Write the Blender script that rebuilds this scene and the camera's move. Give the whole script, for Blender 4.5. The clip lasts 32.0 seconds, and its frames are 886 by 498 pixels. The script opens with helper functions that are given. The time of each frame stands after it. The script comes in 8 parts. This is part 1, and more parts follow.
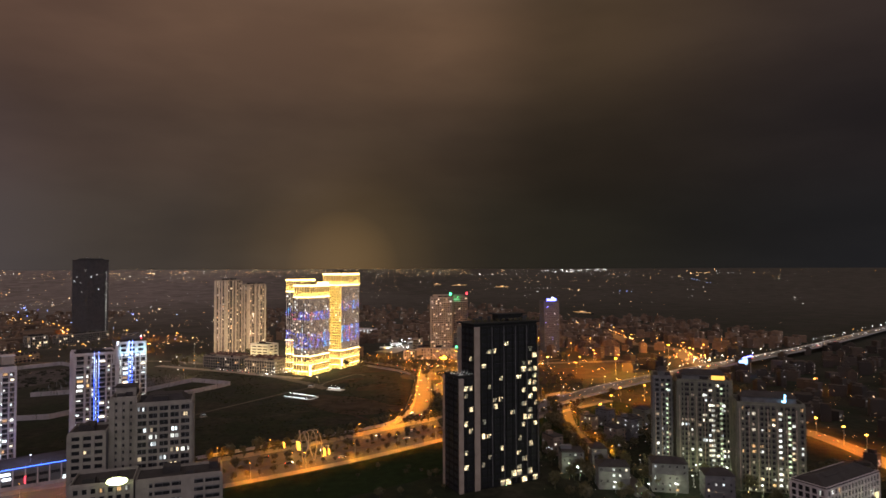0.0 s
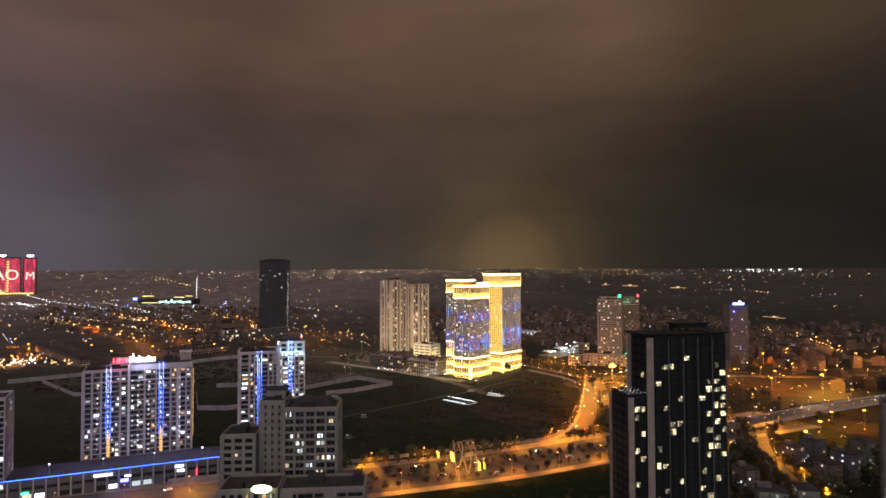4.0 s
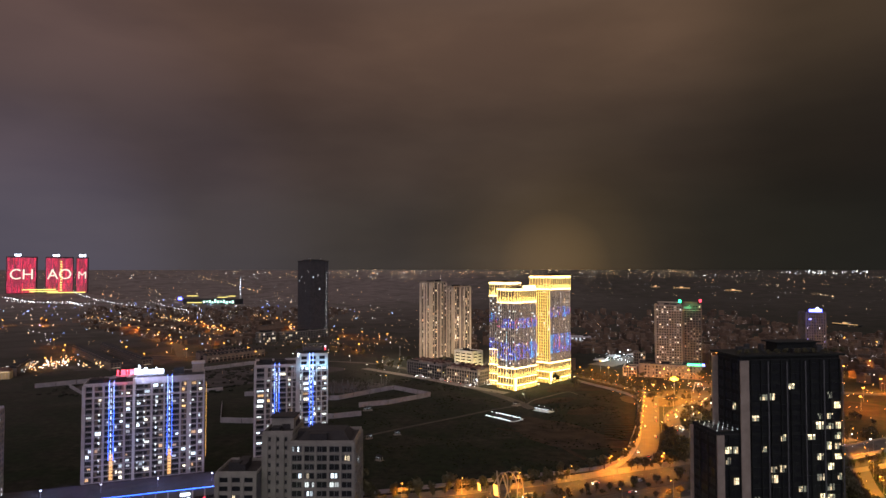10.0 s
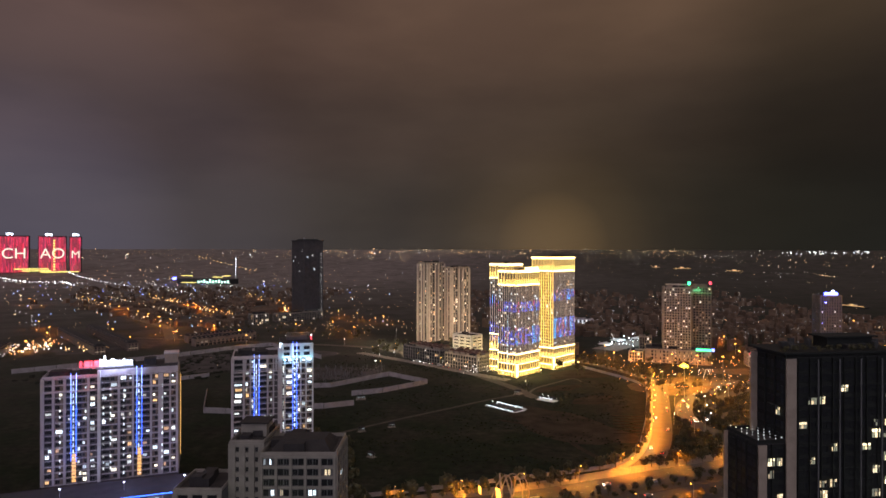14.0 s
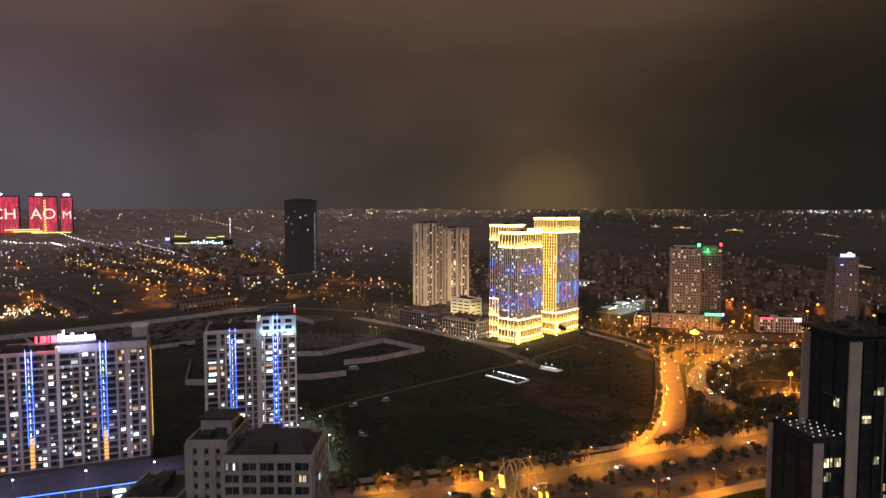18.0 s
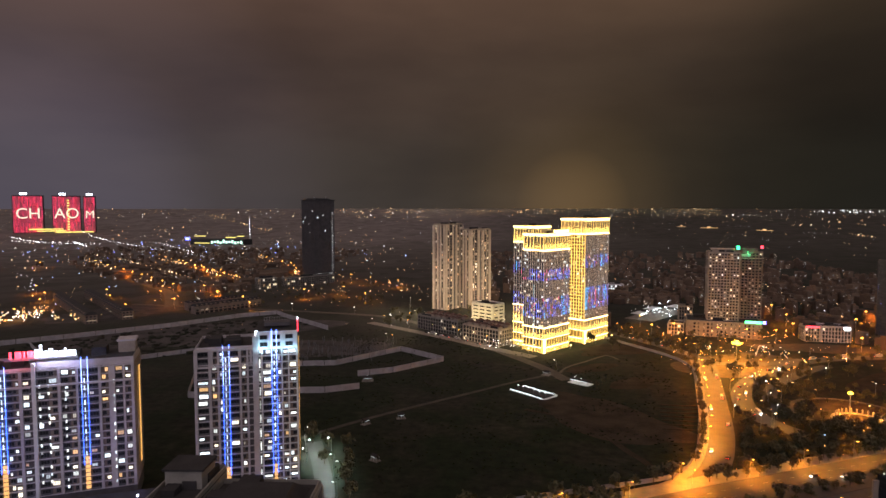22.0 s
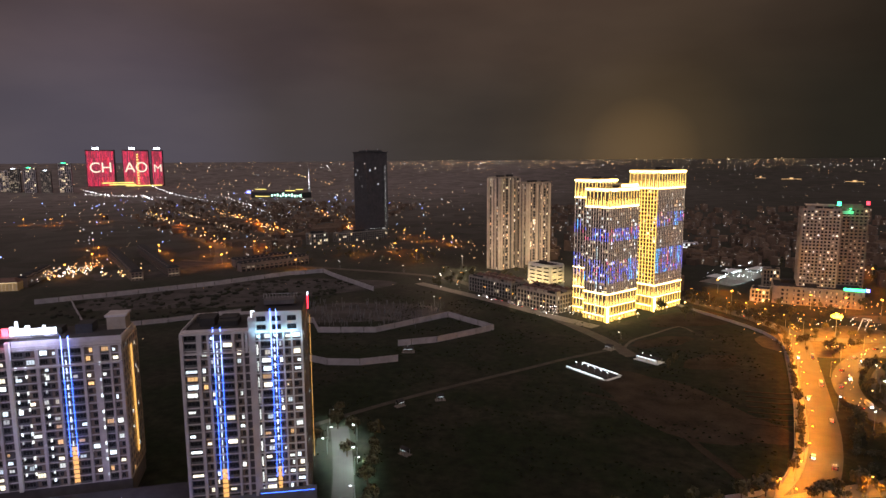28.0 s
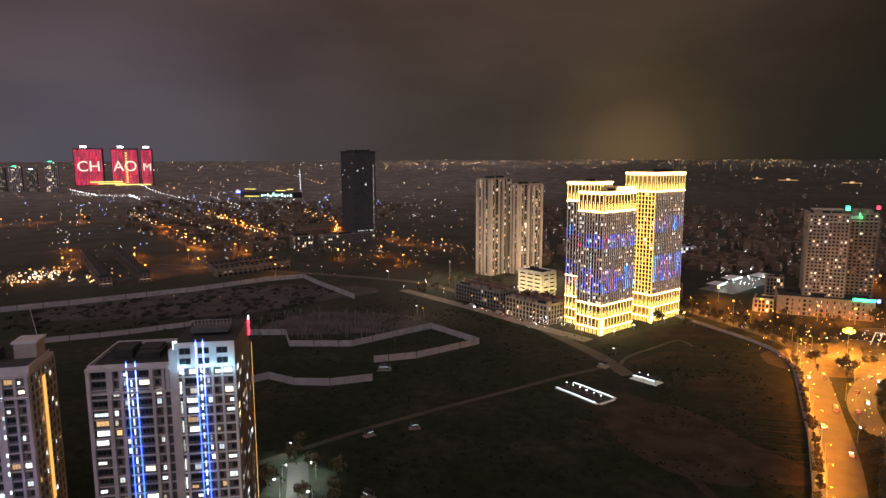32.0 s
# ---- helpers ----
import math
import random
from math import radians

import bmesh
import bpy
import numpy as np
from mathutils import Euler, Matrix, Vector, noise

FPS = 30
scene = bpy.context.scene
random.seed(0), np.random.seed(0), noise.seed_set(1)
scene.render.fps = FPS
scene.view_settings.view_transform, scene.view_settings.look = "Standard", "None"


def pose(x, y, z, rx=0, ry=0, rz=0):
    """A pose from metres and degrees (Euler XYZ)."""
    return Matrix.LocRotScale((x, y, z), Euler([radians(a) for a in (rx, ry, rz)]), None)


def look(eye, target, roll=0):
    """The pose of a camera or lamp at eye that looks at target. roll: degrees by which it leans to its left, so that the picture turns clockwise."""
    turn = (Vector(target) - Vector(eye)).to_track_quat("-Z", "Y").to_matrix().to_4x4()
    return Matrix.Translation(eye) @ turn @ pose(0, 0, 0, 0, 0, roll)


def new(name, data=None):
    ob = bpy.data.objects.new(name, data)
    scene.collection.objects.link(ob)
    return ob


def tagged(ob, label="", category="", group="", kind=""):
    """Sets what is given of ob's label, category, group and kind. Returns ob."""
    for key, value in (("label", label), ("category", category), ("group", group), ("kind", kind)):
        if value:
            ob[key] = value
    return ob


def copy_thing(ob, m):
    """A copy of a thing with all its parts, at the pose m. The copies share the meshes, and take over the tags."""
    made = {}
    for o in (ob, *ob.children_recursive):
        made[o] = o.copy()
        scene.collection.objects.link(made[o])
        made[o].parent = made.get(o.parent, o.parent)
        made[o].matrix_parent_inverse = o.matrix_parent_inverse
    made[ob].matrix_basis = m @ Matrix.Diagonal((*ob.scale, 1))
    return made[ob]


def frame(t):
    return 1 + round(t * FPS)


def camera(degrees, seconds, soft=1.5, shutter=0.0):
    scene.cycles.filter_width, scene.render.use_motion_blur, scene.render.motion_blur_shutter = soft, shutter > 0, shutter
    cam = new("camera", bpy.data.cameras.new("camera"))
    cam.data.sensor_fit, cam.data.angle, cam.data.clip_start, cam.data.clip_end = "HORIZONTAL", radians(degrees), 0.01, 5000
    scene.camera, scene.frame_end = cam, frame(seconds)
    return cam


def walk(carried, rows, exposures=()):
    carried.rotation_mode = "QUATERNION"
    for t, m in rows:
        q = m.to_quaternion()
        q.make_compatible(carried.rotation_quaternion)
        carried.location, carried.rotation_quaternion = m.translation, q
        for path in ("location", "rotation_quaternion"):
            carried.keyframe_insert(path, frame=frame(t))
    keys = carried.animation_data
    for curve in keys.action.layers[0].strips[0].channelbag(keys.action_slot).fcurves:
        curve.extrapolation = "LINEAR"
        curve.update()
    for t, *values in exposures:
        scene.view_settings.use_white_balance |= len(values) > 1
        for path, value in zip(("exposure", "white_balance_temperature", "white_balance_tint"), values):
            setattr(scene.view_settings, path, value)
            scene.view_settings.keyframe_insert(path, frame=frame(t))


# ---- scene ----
cam = camera(70.5, 32.0, shutter=0.8)
PATH = [
    (0, (-9.029, -18.574, 130.04), (-8.509, -16.643, 130.103), -0.2),
    (0.5, (-7.134, -14.419, 130.118), (-6.665, -12.476, 130.181), -0.2),
    (1, (-5.346, -10.297, 130.185), (-4.961, -8.335, 130.249), -0.3),
    (1.5, (-3.758, -6.05, 130.345), (-3.456, -4.074, 130.407), -0.2),
    (2, (-2.243, -1.631, 130.501), (-2.01, 0.354, 130.563), -0.2),
    (2.5, (-0.857, 2.882, 130.591), (-0.687, 4.874, 130.651), -0.2),
    (3, (0.485, 7.385, 130.664), (0.594, 9.381, 130.726), -0.2),
    (3.5, (1.76, 11.883, 130.743), (1.809, 13.881, 130.805), -0.2),
    (4, (2.595, 16.473, 130.887), (2.593, 18.472, 130.95), -0.2),
    (4.5, (3.204, 21.031, 130.933), (3.156, 23.029, 130.997), -0.2),
    (6.5, (4.62, 39.191, 131.651), (4.474, 41.185, 131.715), -0.1),
    (7, (4.714, 43.754, 131.772), (4.567, 45.748, 131.837), -0.1),
    (7.5, (4.68, 48.491, 131.867), (4.533, 50.484, 131.931), -0.1),
    (8, (4.489, 53.329, 132.024), (4.343, 55.323, 132.088), -0.1),
    (8.5, (4.387, 58.249, 132.19), (4.242, 60.243, 132.254), -0.0),
    (9, (4.084, 63.114, 132.278), (3.941, 65.108, 132.342), -0.1),
    (9.5, (3.77, 68.041, 132.306), (3.628, 70.035, 132.371), -0.0),
    (10, (3.46, 72.826, 132.295), (3.319, 74.82, 132.36), 0.0),
    (10.5, (3.065, 77.493, 132.311), (2.925, 79.487, 132.376), 0.0),
    (11, (2.547, 82.004, 132.361), (2.408, 83.998, 132.427), 0.1),
    (11.5, (2.28, 86.588, 132.468), (2.141, 88.582, 132.536), 0.1),
    (12, (2.282, 91.308, 132.644), (2.144, 93.302, 132.711), 0.1),
    (12.5, (2.113, 96.073, 132.854), (1.976, 98.067, 132.921), 0.1),
    (13, (1.782, 100.885, 132.968), (1.646, 102.879, 133.036), 0.1),
    (13.5, (1.513, 105.619, 133.106), (1.377, 107.614, 133.15), 0.1),
    (14, (1.239, 110.323, 133.239), (1.103, 112.318, 133.239), 0.1),
    (14.5, (0.953, 114.955, 133.287), (0.818, 116.95, 133.243), 0.1),
    (15, (0.651, 119.681, 133.297), (0.517, 121.675, 133.209), 0.0),
    (15.5, (0.454, 124.527, 133.325), (0.321, 126.519, 133.2), 0.0),
    (17.5, (-0.798, 143.38, 134.0), (-0.928, 145.371, 133.871), 0.1),
    (18, (-1.128, 148.14, 134.067), (-1.256, 150.131, 133.938), 0.0),
    (18.5, (-1.252, 152.71, 134.188), (-1.38, 154.702, 134.06), 0.0),
    (19, (-1.36, 157.285, 134.324), (-1.487, 159.277, 134.195), -0.0),
    (19.5, (-1.741, 161.902, 134.385), (-1.867, 163.893, 134.256), -0.0),
    (20, (-2.289, 166.425, 134.482), (-2.414, 168.417, 134.352), 0.0),
    (20.5, (-2.863, 171.067, 134.578), (-2.992, 173.059, 134.448), -0.0),
    (21, (-3.059, 175.905, 134.706), (-3.201, 177.896, 134.575), -0.0),
    (21.5, (-3.273, 180.694, 134.749), (-3.441, 182.682, 134.618), -0.0),
    (22, (-3.587, 185.531, 134.808), (-3.781, 187.517, 134.677), -0.0),
    (22.5, (-3.916, 190.478, 134.897), (-4.14, 192.461, 134.765), -0.1),
    (23, (-4.078, 195.481, 134.976), (-4.343, 197.459, 134.845), -0.1),
    (23.5, (-3.906, 200.41, 134.988), (-4.215, 202.381, 134.858), -0.1),
    (24, (-3.588, 205.169, 134.974), (-3.932, 207.135, 134.843), -0.1),
    (24.5, (-3.231, 209.922, 134.917), (-3.599, 211.884, 134.787), -0.1),
    (25, (-3.045, 214.616, 134.803), (-3.426, 216.573, 134.652), -0.2),
    (25.5, (-2.842, 219.256, 134.755), (-3.232, 221.206, 134.541), -0.2),
    (26, (-2.4, 223.913, 134.738), (-2.791, 225.856, 134.464), -0.2),
    (26.5, (-1.818, 228.52, 134.687), (-2.209, 230.461, 134.405), -0.3),
    (28.5, (0.875, 246.879, 134.985), (0.486, 248.821, 134.703), -0.4),
    (29, (1.432, 251.521, 135.05), (1.043, 253.462, 134.768), -0.4),
    (29.5, (1.872, 256.213, 135.112), (1.485, 258.155, 134.83), -0.4),
    (30, (2.261, 261.017, 135.16), (1.876, 262.959, 134.878), -0.4),
    (30.5, (2.586, 265.863, 135.203), (2.204, 267.805, 134.921), -0.4),
    (31, (2.833, 270.666, 135.258), (2.453, 272.609, 134.975), -0.4),
    (31.5, (3.082, 275.539, 135.311), (2.705, 277.482, 135.028), -0.3),
    (32, (3.363, 280.442, 135.427), (2.987, 282.386, 135.144), -0.2),
]
walk(cam, [(t, look(e, a, r)) for t, e, a, r in PATH], [(0.0, 0.36, 6500, 10), (3.0, 0.34, 6350, 10), (8.0, 0.27, 6000, 10), (13.0, 0.24, 6000, 10), (18.0, 0.22, 6350, 10), (24.0, 0.2, 6250, 10), (32.0, 0.2, 6250, 10)])

# ---- world: a low cloud deck lit from below by the city ----
world = bpy.data.worlds.new("night_sky")
scene.world = world
world.use_nodes = True


def sky_nodes():
    nt = world.node_tree
    nt.nodes.clear()
    n = nt.nodes.new
    link = nt.links.new
    co = n("ShaderNodeTexCoord")
    sep = n("ShaderNodeSeparateXYZ")
    link(co.outputs["Generated"], sep.inputs[0])

    def ramp(stops, src):
        r = n("ShaderNodeValToRGB")
        r.color_ramp.interpolation = "EASE"
        while len(r.color_ramp.elements) < len(stops):
            r.color_ramp.elements.new(0.5)
        for e, (p, c) in zip(r.color_ramp.elements, stops):
            e.position, e.color = p, (*c, 1)
        link(src, r.inputs[0])
        return r.outputs[0]

    def mathn(op, a, b):
        m = n("ShaderNodeMath")
        m.operation = op
        for i, v in enumerate((a, b)):
            if isinstance(v, (int, float)):
                m.inputs[i].default_value = v
            else:
                link(v, m.inputs[i])
        return m.outputs[0]

    def mix(kind, fac, a, b):
        m = n("ShaderNodeMix")
        m.data_type, m.blend_type = "RGBA", kind
        if isinstance(fac, (int, float)):
            m.inputs[0].default_value = fac
        else:
            link(fac, m.inputs[0])
        for i, v in ((6, a), (7, b)):
            if isinstance(v, tuple):
                m.inputs[i].default_value = (*v, 1)
            else:
                link(v, m.inputs[i])
        return m.outputs[2]

    # height above the horizon
    up = ramp(SKY_UP, sep.outputs["Z"])
    # azimuth, as the sine of the angle from the y axis
    turn = mathn("ADD", mathn("MULTIPLY", sep.outputs["X"], 0.5), 0.5)
    high = ramp([(0.08, (0, 0, 0)), (0.3, (1, 1, 1))], sep.outputs["Z"])
    side = mix("MIX", high, ramp(SIDE_LOW, turn), ramp(SIDE_HIGH, turn))
    base = mix("MULTIPLY", 1.0, up, side)
    # unseen southern sky brightened, an added fill for the fronts that face it
    south = ramp(SOUTH_FILL, mathn("ADD", mathn("MULTIPLY", sep.outputs["Y"], 0.5), 0.5))
    base = mix("ADD", 1.0, base, south)
    # drifting cloud
    mp = n("ShaderNodeMapping")
    mp.inputs["Scale"].default_value = (1.6, 1.6, 5.0)
    link(co.outputs["Generated"], mp.inputs[0])
    nz = n("ShaderNodeTexNoise")
    nz.inputs["Scale"].default_value, nz.inputs["Detail"].default_value, nz.inputs["Roughness"].default_value = 1.7, 5, 0.5
    link(mp.outputs[0], nz.inputs[0])
    cloud = ramp([(0.3, (0.84, 0.84, 0.86)), (0.7, (1.16, 1.15, 1.13))], nz.outputs[0])
    sky = mix("MULTIPLY", 1.0, base, cloud)
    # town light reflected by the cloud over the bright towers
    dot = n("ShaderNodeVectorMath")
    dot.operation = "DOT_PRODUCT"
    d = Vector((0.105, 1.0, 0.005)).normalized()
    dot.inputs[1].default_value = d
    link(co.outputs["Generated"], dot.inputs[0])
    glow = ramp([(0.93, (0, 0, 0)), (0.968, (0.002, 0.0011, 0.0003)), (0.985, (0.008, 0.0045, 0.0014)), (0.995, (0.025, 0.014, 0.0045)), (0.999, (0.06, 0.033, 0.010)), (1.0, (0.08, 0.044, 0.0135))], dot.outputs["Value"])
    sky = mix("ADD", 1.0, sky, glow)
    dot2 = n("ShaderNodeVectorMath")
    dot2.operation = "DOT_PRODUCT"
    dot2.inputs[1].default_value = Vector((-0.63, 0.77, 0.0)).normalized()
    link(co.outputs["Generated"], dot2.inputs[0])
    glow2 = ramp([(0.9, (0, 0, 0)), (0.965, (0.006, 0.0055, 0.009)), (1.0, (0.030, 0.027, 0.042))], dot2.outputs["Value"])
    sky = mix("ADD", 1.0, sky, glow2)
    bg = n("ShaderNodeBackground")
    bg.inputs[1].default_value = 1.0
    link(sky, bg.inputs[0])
    out = n("ShaderNodeOutputWorld")
    link(bg.outputs[0], out.inputs[0])


SKY_UP = [(0.0, (0.0475, 0.0395, 0.0340)), (0.06, (0.0475, 0.0383, 0.0320)), (0.18, (0.0602, 0.0413, 0.0327)), (0.36, (0.126, 0.0755, 0.0520)), (0.6, (0.25, 0.178, 0.14)), (1.0, (0.31, 0.22, 0.175))]
SOUTH_FILL = [(0.0, (0.43, 0.40, 0.48)), (0.25, (0.27, 0.25, 0.30)), (0.5, (0.02, 0.018, 0.02)), (0.62, (0.0, 0.0, 0.0))]
SIDE_LOW = [(0.0, (1.4, 1.4, 1.7)), (0.16, (1.12, 1.1, 1.27)), (0.3, (0.98, 0.95, 1.02)), (0.42, (0.88, 0.85, 0.82)), (0.5, (0.8, 0.77, 0.7)), (0.6, (0.51, 0.51, 0.44)), (0.72, (0.29, 0.31, 0.265)), (0.9, (0.22, 0.26, 0.34)), (1.0, (0.4, 0.45, 0.6))]
SIDE_HIGH = [(0.0, (1.05, 1.05, 1.25)), (0.2, (0.8, 0.78, 0.88)), (0.34, (0.66, 0.63, 0.65)), (0.48, (0.86, 0.82, 0.76)), (0.6, (0.8, 0.77, 0.67)), (0.72, (0.38, 0.4, 0.34)), (0.88, (0.23, 0.27, 0.35)), (1.0, (0.4, 0.45, 0.6))]
sky_nodes()


# ---- materials ----
def mat(name, base, rough=0.8, metal=0.0, var=0.25, size=3.0, bump=0.2, spec=0.5):
    """Paint, stone, earth: two scales of variation and a fine relief, in metres."""
    m = bpy.data.materials.new(name)
    m.use_nodes = True
    nt = m.node_tree
    n, link = nt.nodes.new, nt.links.new
    b = nt.nodes["Principled BSDF"]
    b.inputs["Roughness"].default_value = rough
    b.inputs["Metallic"].default_value = metal
    b.inputs["Specular IOR Level"].default_value = spec
    geo = n("ShaderNodeNewGeometry")
    big, fine = n("ShaderNodeTexNoise"), n("ShaderNodeTexNoise")
    for nz, s in ((big, 1.0 / size), (fine, 9.0 / size)):
        nz.inputs["Scale"].default_value, nz.inputs["Detail"].default_value = s, 4
        link(geo.outputs["Position"], nz.inputs["Vector"])
    add = n("ShaderNodeMath")
    add.operation = "MULTIPLY_ADD"
    link(fine.outputs[0], add.inputs[0])
    add.inputs[1].default_value = 0.45
    link(big.outputs[0], add.inputs[2])
    r = n("ShaderNodeValToRGB")
    r.color_ramp.elements[0].position, r.color_ramp.elements[1].position = 0.45, 1.0
    r.color_ramp.elements[0].color = (*[max(0, c * (1 - var)) for c in base], 1)
    r.color_ramp.elements[1].color = (*[min(1, c * (1 + var)) for c in base], 1)
    link(add.outputs[0], r.inputs[0])
    link(r.outputs[0], b.inputs["Base Color"])
    if bump:
        bp = n("ShaderNodeBump")
        bp.inputs["Strength"].default_value, bp.inputs["Distance"].default_value = bump, 0.05
        link(fine.outputs[0], bp.inputs["Height"])
        link(bp.outputs[0], b.inputs["Normal"])
    return m


def emit(name, col, power, spread=0.0, sampled=True):
    """Something that gives off light; spread varies it from piece to piece."""
    m = bpy.data.materials.new(name)
    m.use_nodes = True
    nt = m.node_tree
    n, link = nt.nodes.new, nt.links.new
    b = nt.nodes["Principled BSDF"]
    b.inputs["Base Color"].default_value = (0.3, 0.3, 0.3, 1)
    b.inputs["Emission Color"].default_value = (*col, 1)
    b.inputs["Emission Strength"].default_value = power
    if spread:
        info = n("ShaderNodeObjectInfo")
        mr = n("ShaderNodeMapRange")
        mr.inputs["To Min"].default_value, mr.inputs["To Max"].default_value = power * (1 - spread), power * (1 + spread)
        link(info.outputs["Random"], mr.inputs["Value"])
        link(mr.outputs[0], b.inputs["Emission Strength"])
    m.cycles.emission_sampling = "AUTO" if sampled else "NONE"
    return m


def emit_islands(name, col_a, col_b, lo, hi, skew=5.0):
    """Many small lights in one mesh, each island with its own strength and tint."""
    m = bpy.data.materials.new(name)
    m.use_nodes = True
    nt = m.node_tree
    n, link = nt.nodes.new, nt.links.new
    b = nt.nodes["Principled BSDF"]
    b.inputs["Base Color"].default_value = (0.2, 0.2, 0.2, 1)
    geo = n("ShaderNodeNewGeometry")
    r = n("ShaderNodeValToRGB")
    r.color_ramp.elements[0].color, r.color_ramp.elements[1].color = (*col_a, 1), (*col_b, 1)
    link(geo.outputs["Random Per Island"], r.inputs[0])
    link(r.outputs[0], b.inputs["Emission Color"])
    w = n("ShaderNodeTexWhiteNoise")
    w.noise_dimensions = "1D"
    link(geo.outputs["Random Per Island"], w.inputs["W"])
    pw = n("ShaderNodeMath")
    pw.operation = "POWER"
    link(w.outputs["Value"], pw.inputs[0])
    pw.inputs[1].default_value = skew
    mr = n("ShaderNodeMapRange")
    mr.inputs["To Min"].default_value, mr.inputs["To Max"].default_value = lo, hi
    link(pw.outputs[0], mr.inputs["Value"])
    link(mr.outputs[0], b.inputs["Emission Strength"])
    m.cycles.emission_sampling = "NONE"
    return m


M = dict(
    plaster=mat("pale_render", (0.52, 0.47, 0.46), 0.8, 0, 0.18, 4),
    beige=mat("beige_render", (0.52, 0.44, 0.34), 0.8, 0, 0.18, 4),
    grey=mat("grey_render", (0.26, 0.24, 0.205), 0.85, 0, 0.2, 4),
    greydark=mat("dark_grey_render", (0.13, 0.13, 0.13), 0.8, 0, 0.25, 4),
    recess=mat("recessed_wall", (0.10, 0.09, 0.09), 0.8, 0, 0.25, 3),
    black=mat("black_cladding", (0.010, 0.012, 0.010), 0.85, 0, 0.3, 3, 0.05),
    charcoal=mat("charcoal_cladding", (0.045, 0.046, 0.045), 0.75, 0, 0.3, 3, 0.05),
    roof=mat("felt_roof", (0.034, 0.031, 0.03), 0.9, 0, 0.35, 5),
    tile=mat("tile_roof", (0.14, 0.08, 0.06), 0.8, 0, 0.3, 3),
    concrete=mat("concrete", (0.36, 0.35, 0.33), 0.85, 0, 0.25, 5),
    wallgrey=mat("site_wall", (0.34, 0.31, 0.31), 0.85, 0, 0.25, 6),
    asphalt=mat("asphalt", (0.062, 0.058, 0.054), 0.75, 0, 0.25, 8, 0.1),
    paving=mat("paving", (0.20, 0.17, 0.14), 0.8, 0, 0.25, 5),
    track=mat("dirt_track", (0.085, 0.072, 0.055), 0.9, 0, 0.3, 7),
    paint=mat("road_paint", (0.3, 0.3, 0.28), 0.6, 0, 0.15, 2),
    steel=mat("galvanised_steel", (0.4, 0.4, 0.4), 0.45, 0.8, 0.15, 1),
    whitepaint=mat("white_paint", (0.75, 0.74, 0.7), 0.5, 0, 0.1, 2),
    gold=mat("gold_stone", (0.62, 0.46, 0.22), 0.6, 0, 0.15, 3),
    bark=mat("bark", (0.12, 0.08, 0.05), 0.9, 0, 0.3, 0.6),
    leaf=mat("leaves", (0.075, 0.068, 0.026), 0.6, 0, 0.4, 1.5, 0),
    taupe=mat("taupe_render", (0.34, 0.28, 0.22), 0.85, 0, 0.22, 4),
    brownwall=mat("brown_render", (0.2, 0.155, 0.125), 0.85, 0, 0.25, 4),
    slate=mat("slate_cladding", (0.078, 0.074, 0.074), 0.8, 0, 0.25, 5, 0.05),
    olive=mat("olive_render", (0.155, 0.155, 0.118), 0.85, 0, 0.22, 4),
    tyre=mat("rubber", (0.02, 0.02, 0.02), 0.8, 0, 0.2, 0.5),
    glass=mat("dark_glass", (0.012, 0.013, 0.015), 0.4, 0, 0.2, 5, 0, 0.3),
    frame=mat("window_frame", (0.12, 0.12, 0.12), 0.5, 0, 0.2, 1, 0),
)
WARM = [emit("room_warm", (1.0, 0.76, 0.42), 1.1, 0.75), emit("room_cream", (1.0, 0.88, 0.64), 1.3, 0.75), emit("room_amber", (1.0, 0.55, 0.18), 0.9, 0.6)]
COOL = [emit("room_white", (0.84, 0.96, 1.0), 1.4, 0.75), emit("room_pale", (0.95, 0.98, 0.9), 1.0, 0.75)]
MIXED = [COOL[0], COOL[1], COOL[0], WARM[1], COOL[0], COOL[1], WARM[0], WARM[2]]
SODIUM = emit("sodium_lamp", (1.0, 0.40, 0.045), 8)
LED_W = emit("white_light", (0.9, 0.95, 1.0), 12)


# ---- small builders ----
def mesh(name, verts, faces, mats, idx=None):
    me = bpy.data.meshes.new(name)
    me.from_pydata(verts, [], faces)
    for m in mats:
        me.materials.append(m)
    if idx:
        me.polygons.foreach_set("material_index", idx)
    me.update()
    return me


def add_box(v, f, x0, y0, z0, x1, y1, z1, m=None):
    k = len(v)
    p = [(x0, y0, z0), (x1, y0, z0), (x1, y1, z0), (x0, y1, z0), (x0, y0, z1), (x1, y0, z1), (x1, y1, z1), (x0, y1, z1)]
    v.extend([tuple(m @ Vector(q)) for q in p] if m else p)
    f.extend([tuple(k + i for i in q) for q in ((0, 3, 2, 1), (4, 5, 6, 7), (0, 1, 5, 4), (1, 2, 6, 5), (2, 3, 7, 6), (3, 0, 4, 7))])


BOXES = {}


def box_mesh(name, sx, sy, sz, m):
    """A box from (0, 0, 0) to (sx, sy, sz), shared by all pieces of that size and stuff."""
    key = (round(sx, 3), round(sy, 3), round(sz, 3), m.name)
    if key not in BOXES:
        v, f = [], []
        add_box(v, f, 0, 0, 0, sx, sy, sz)
        BOXES[key] = mesh(name, v, f, [m])
    return BOXES[key]


def boxes_mesh(name, boxes, m):
    v, f = [], []
    for b in boxes:
        add_box(v, f, *b)
    return mesh(name, v, f, [m])


def thing(name, m=None, label="", category="", group="", kind=""):
    ob = new(name)
    ob.empty_display_size = 1
    ob.matrix_world = m or Matrix()
    return tagged(ob, label, category, group, kind)


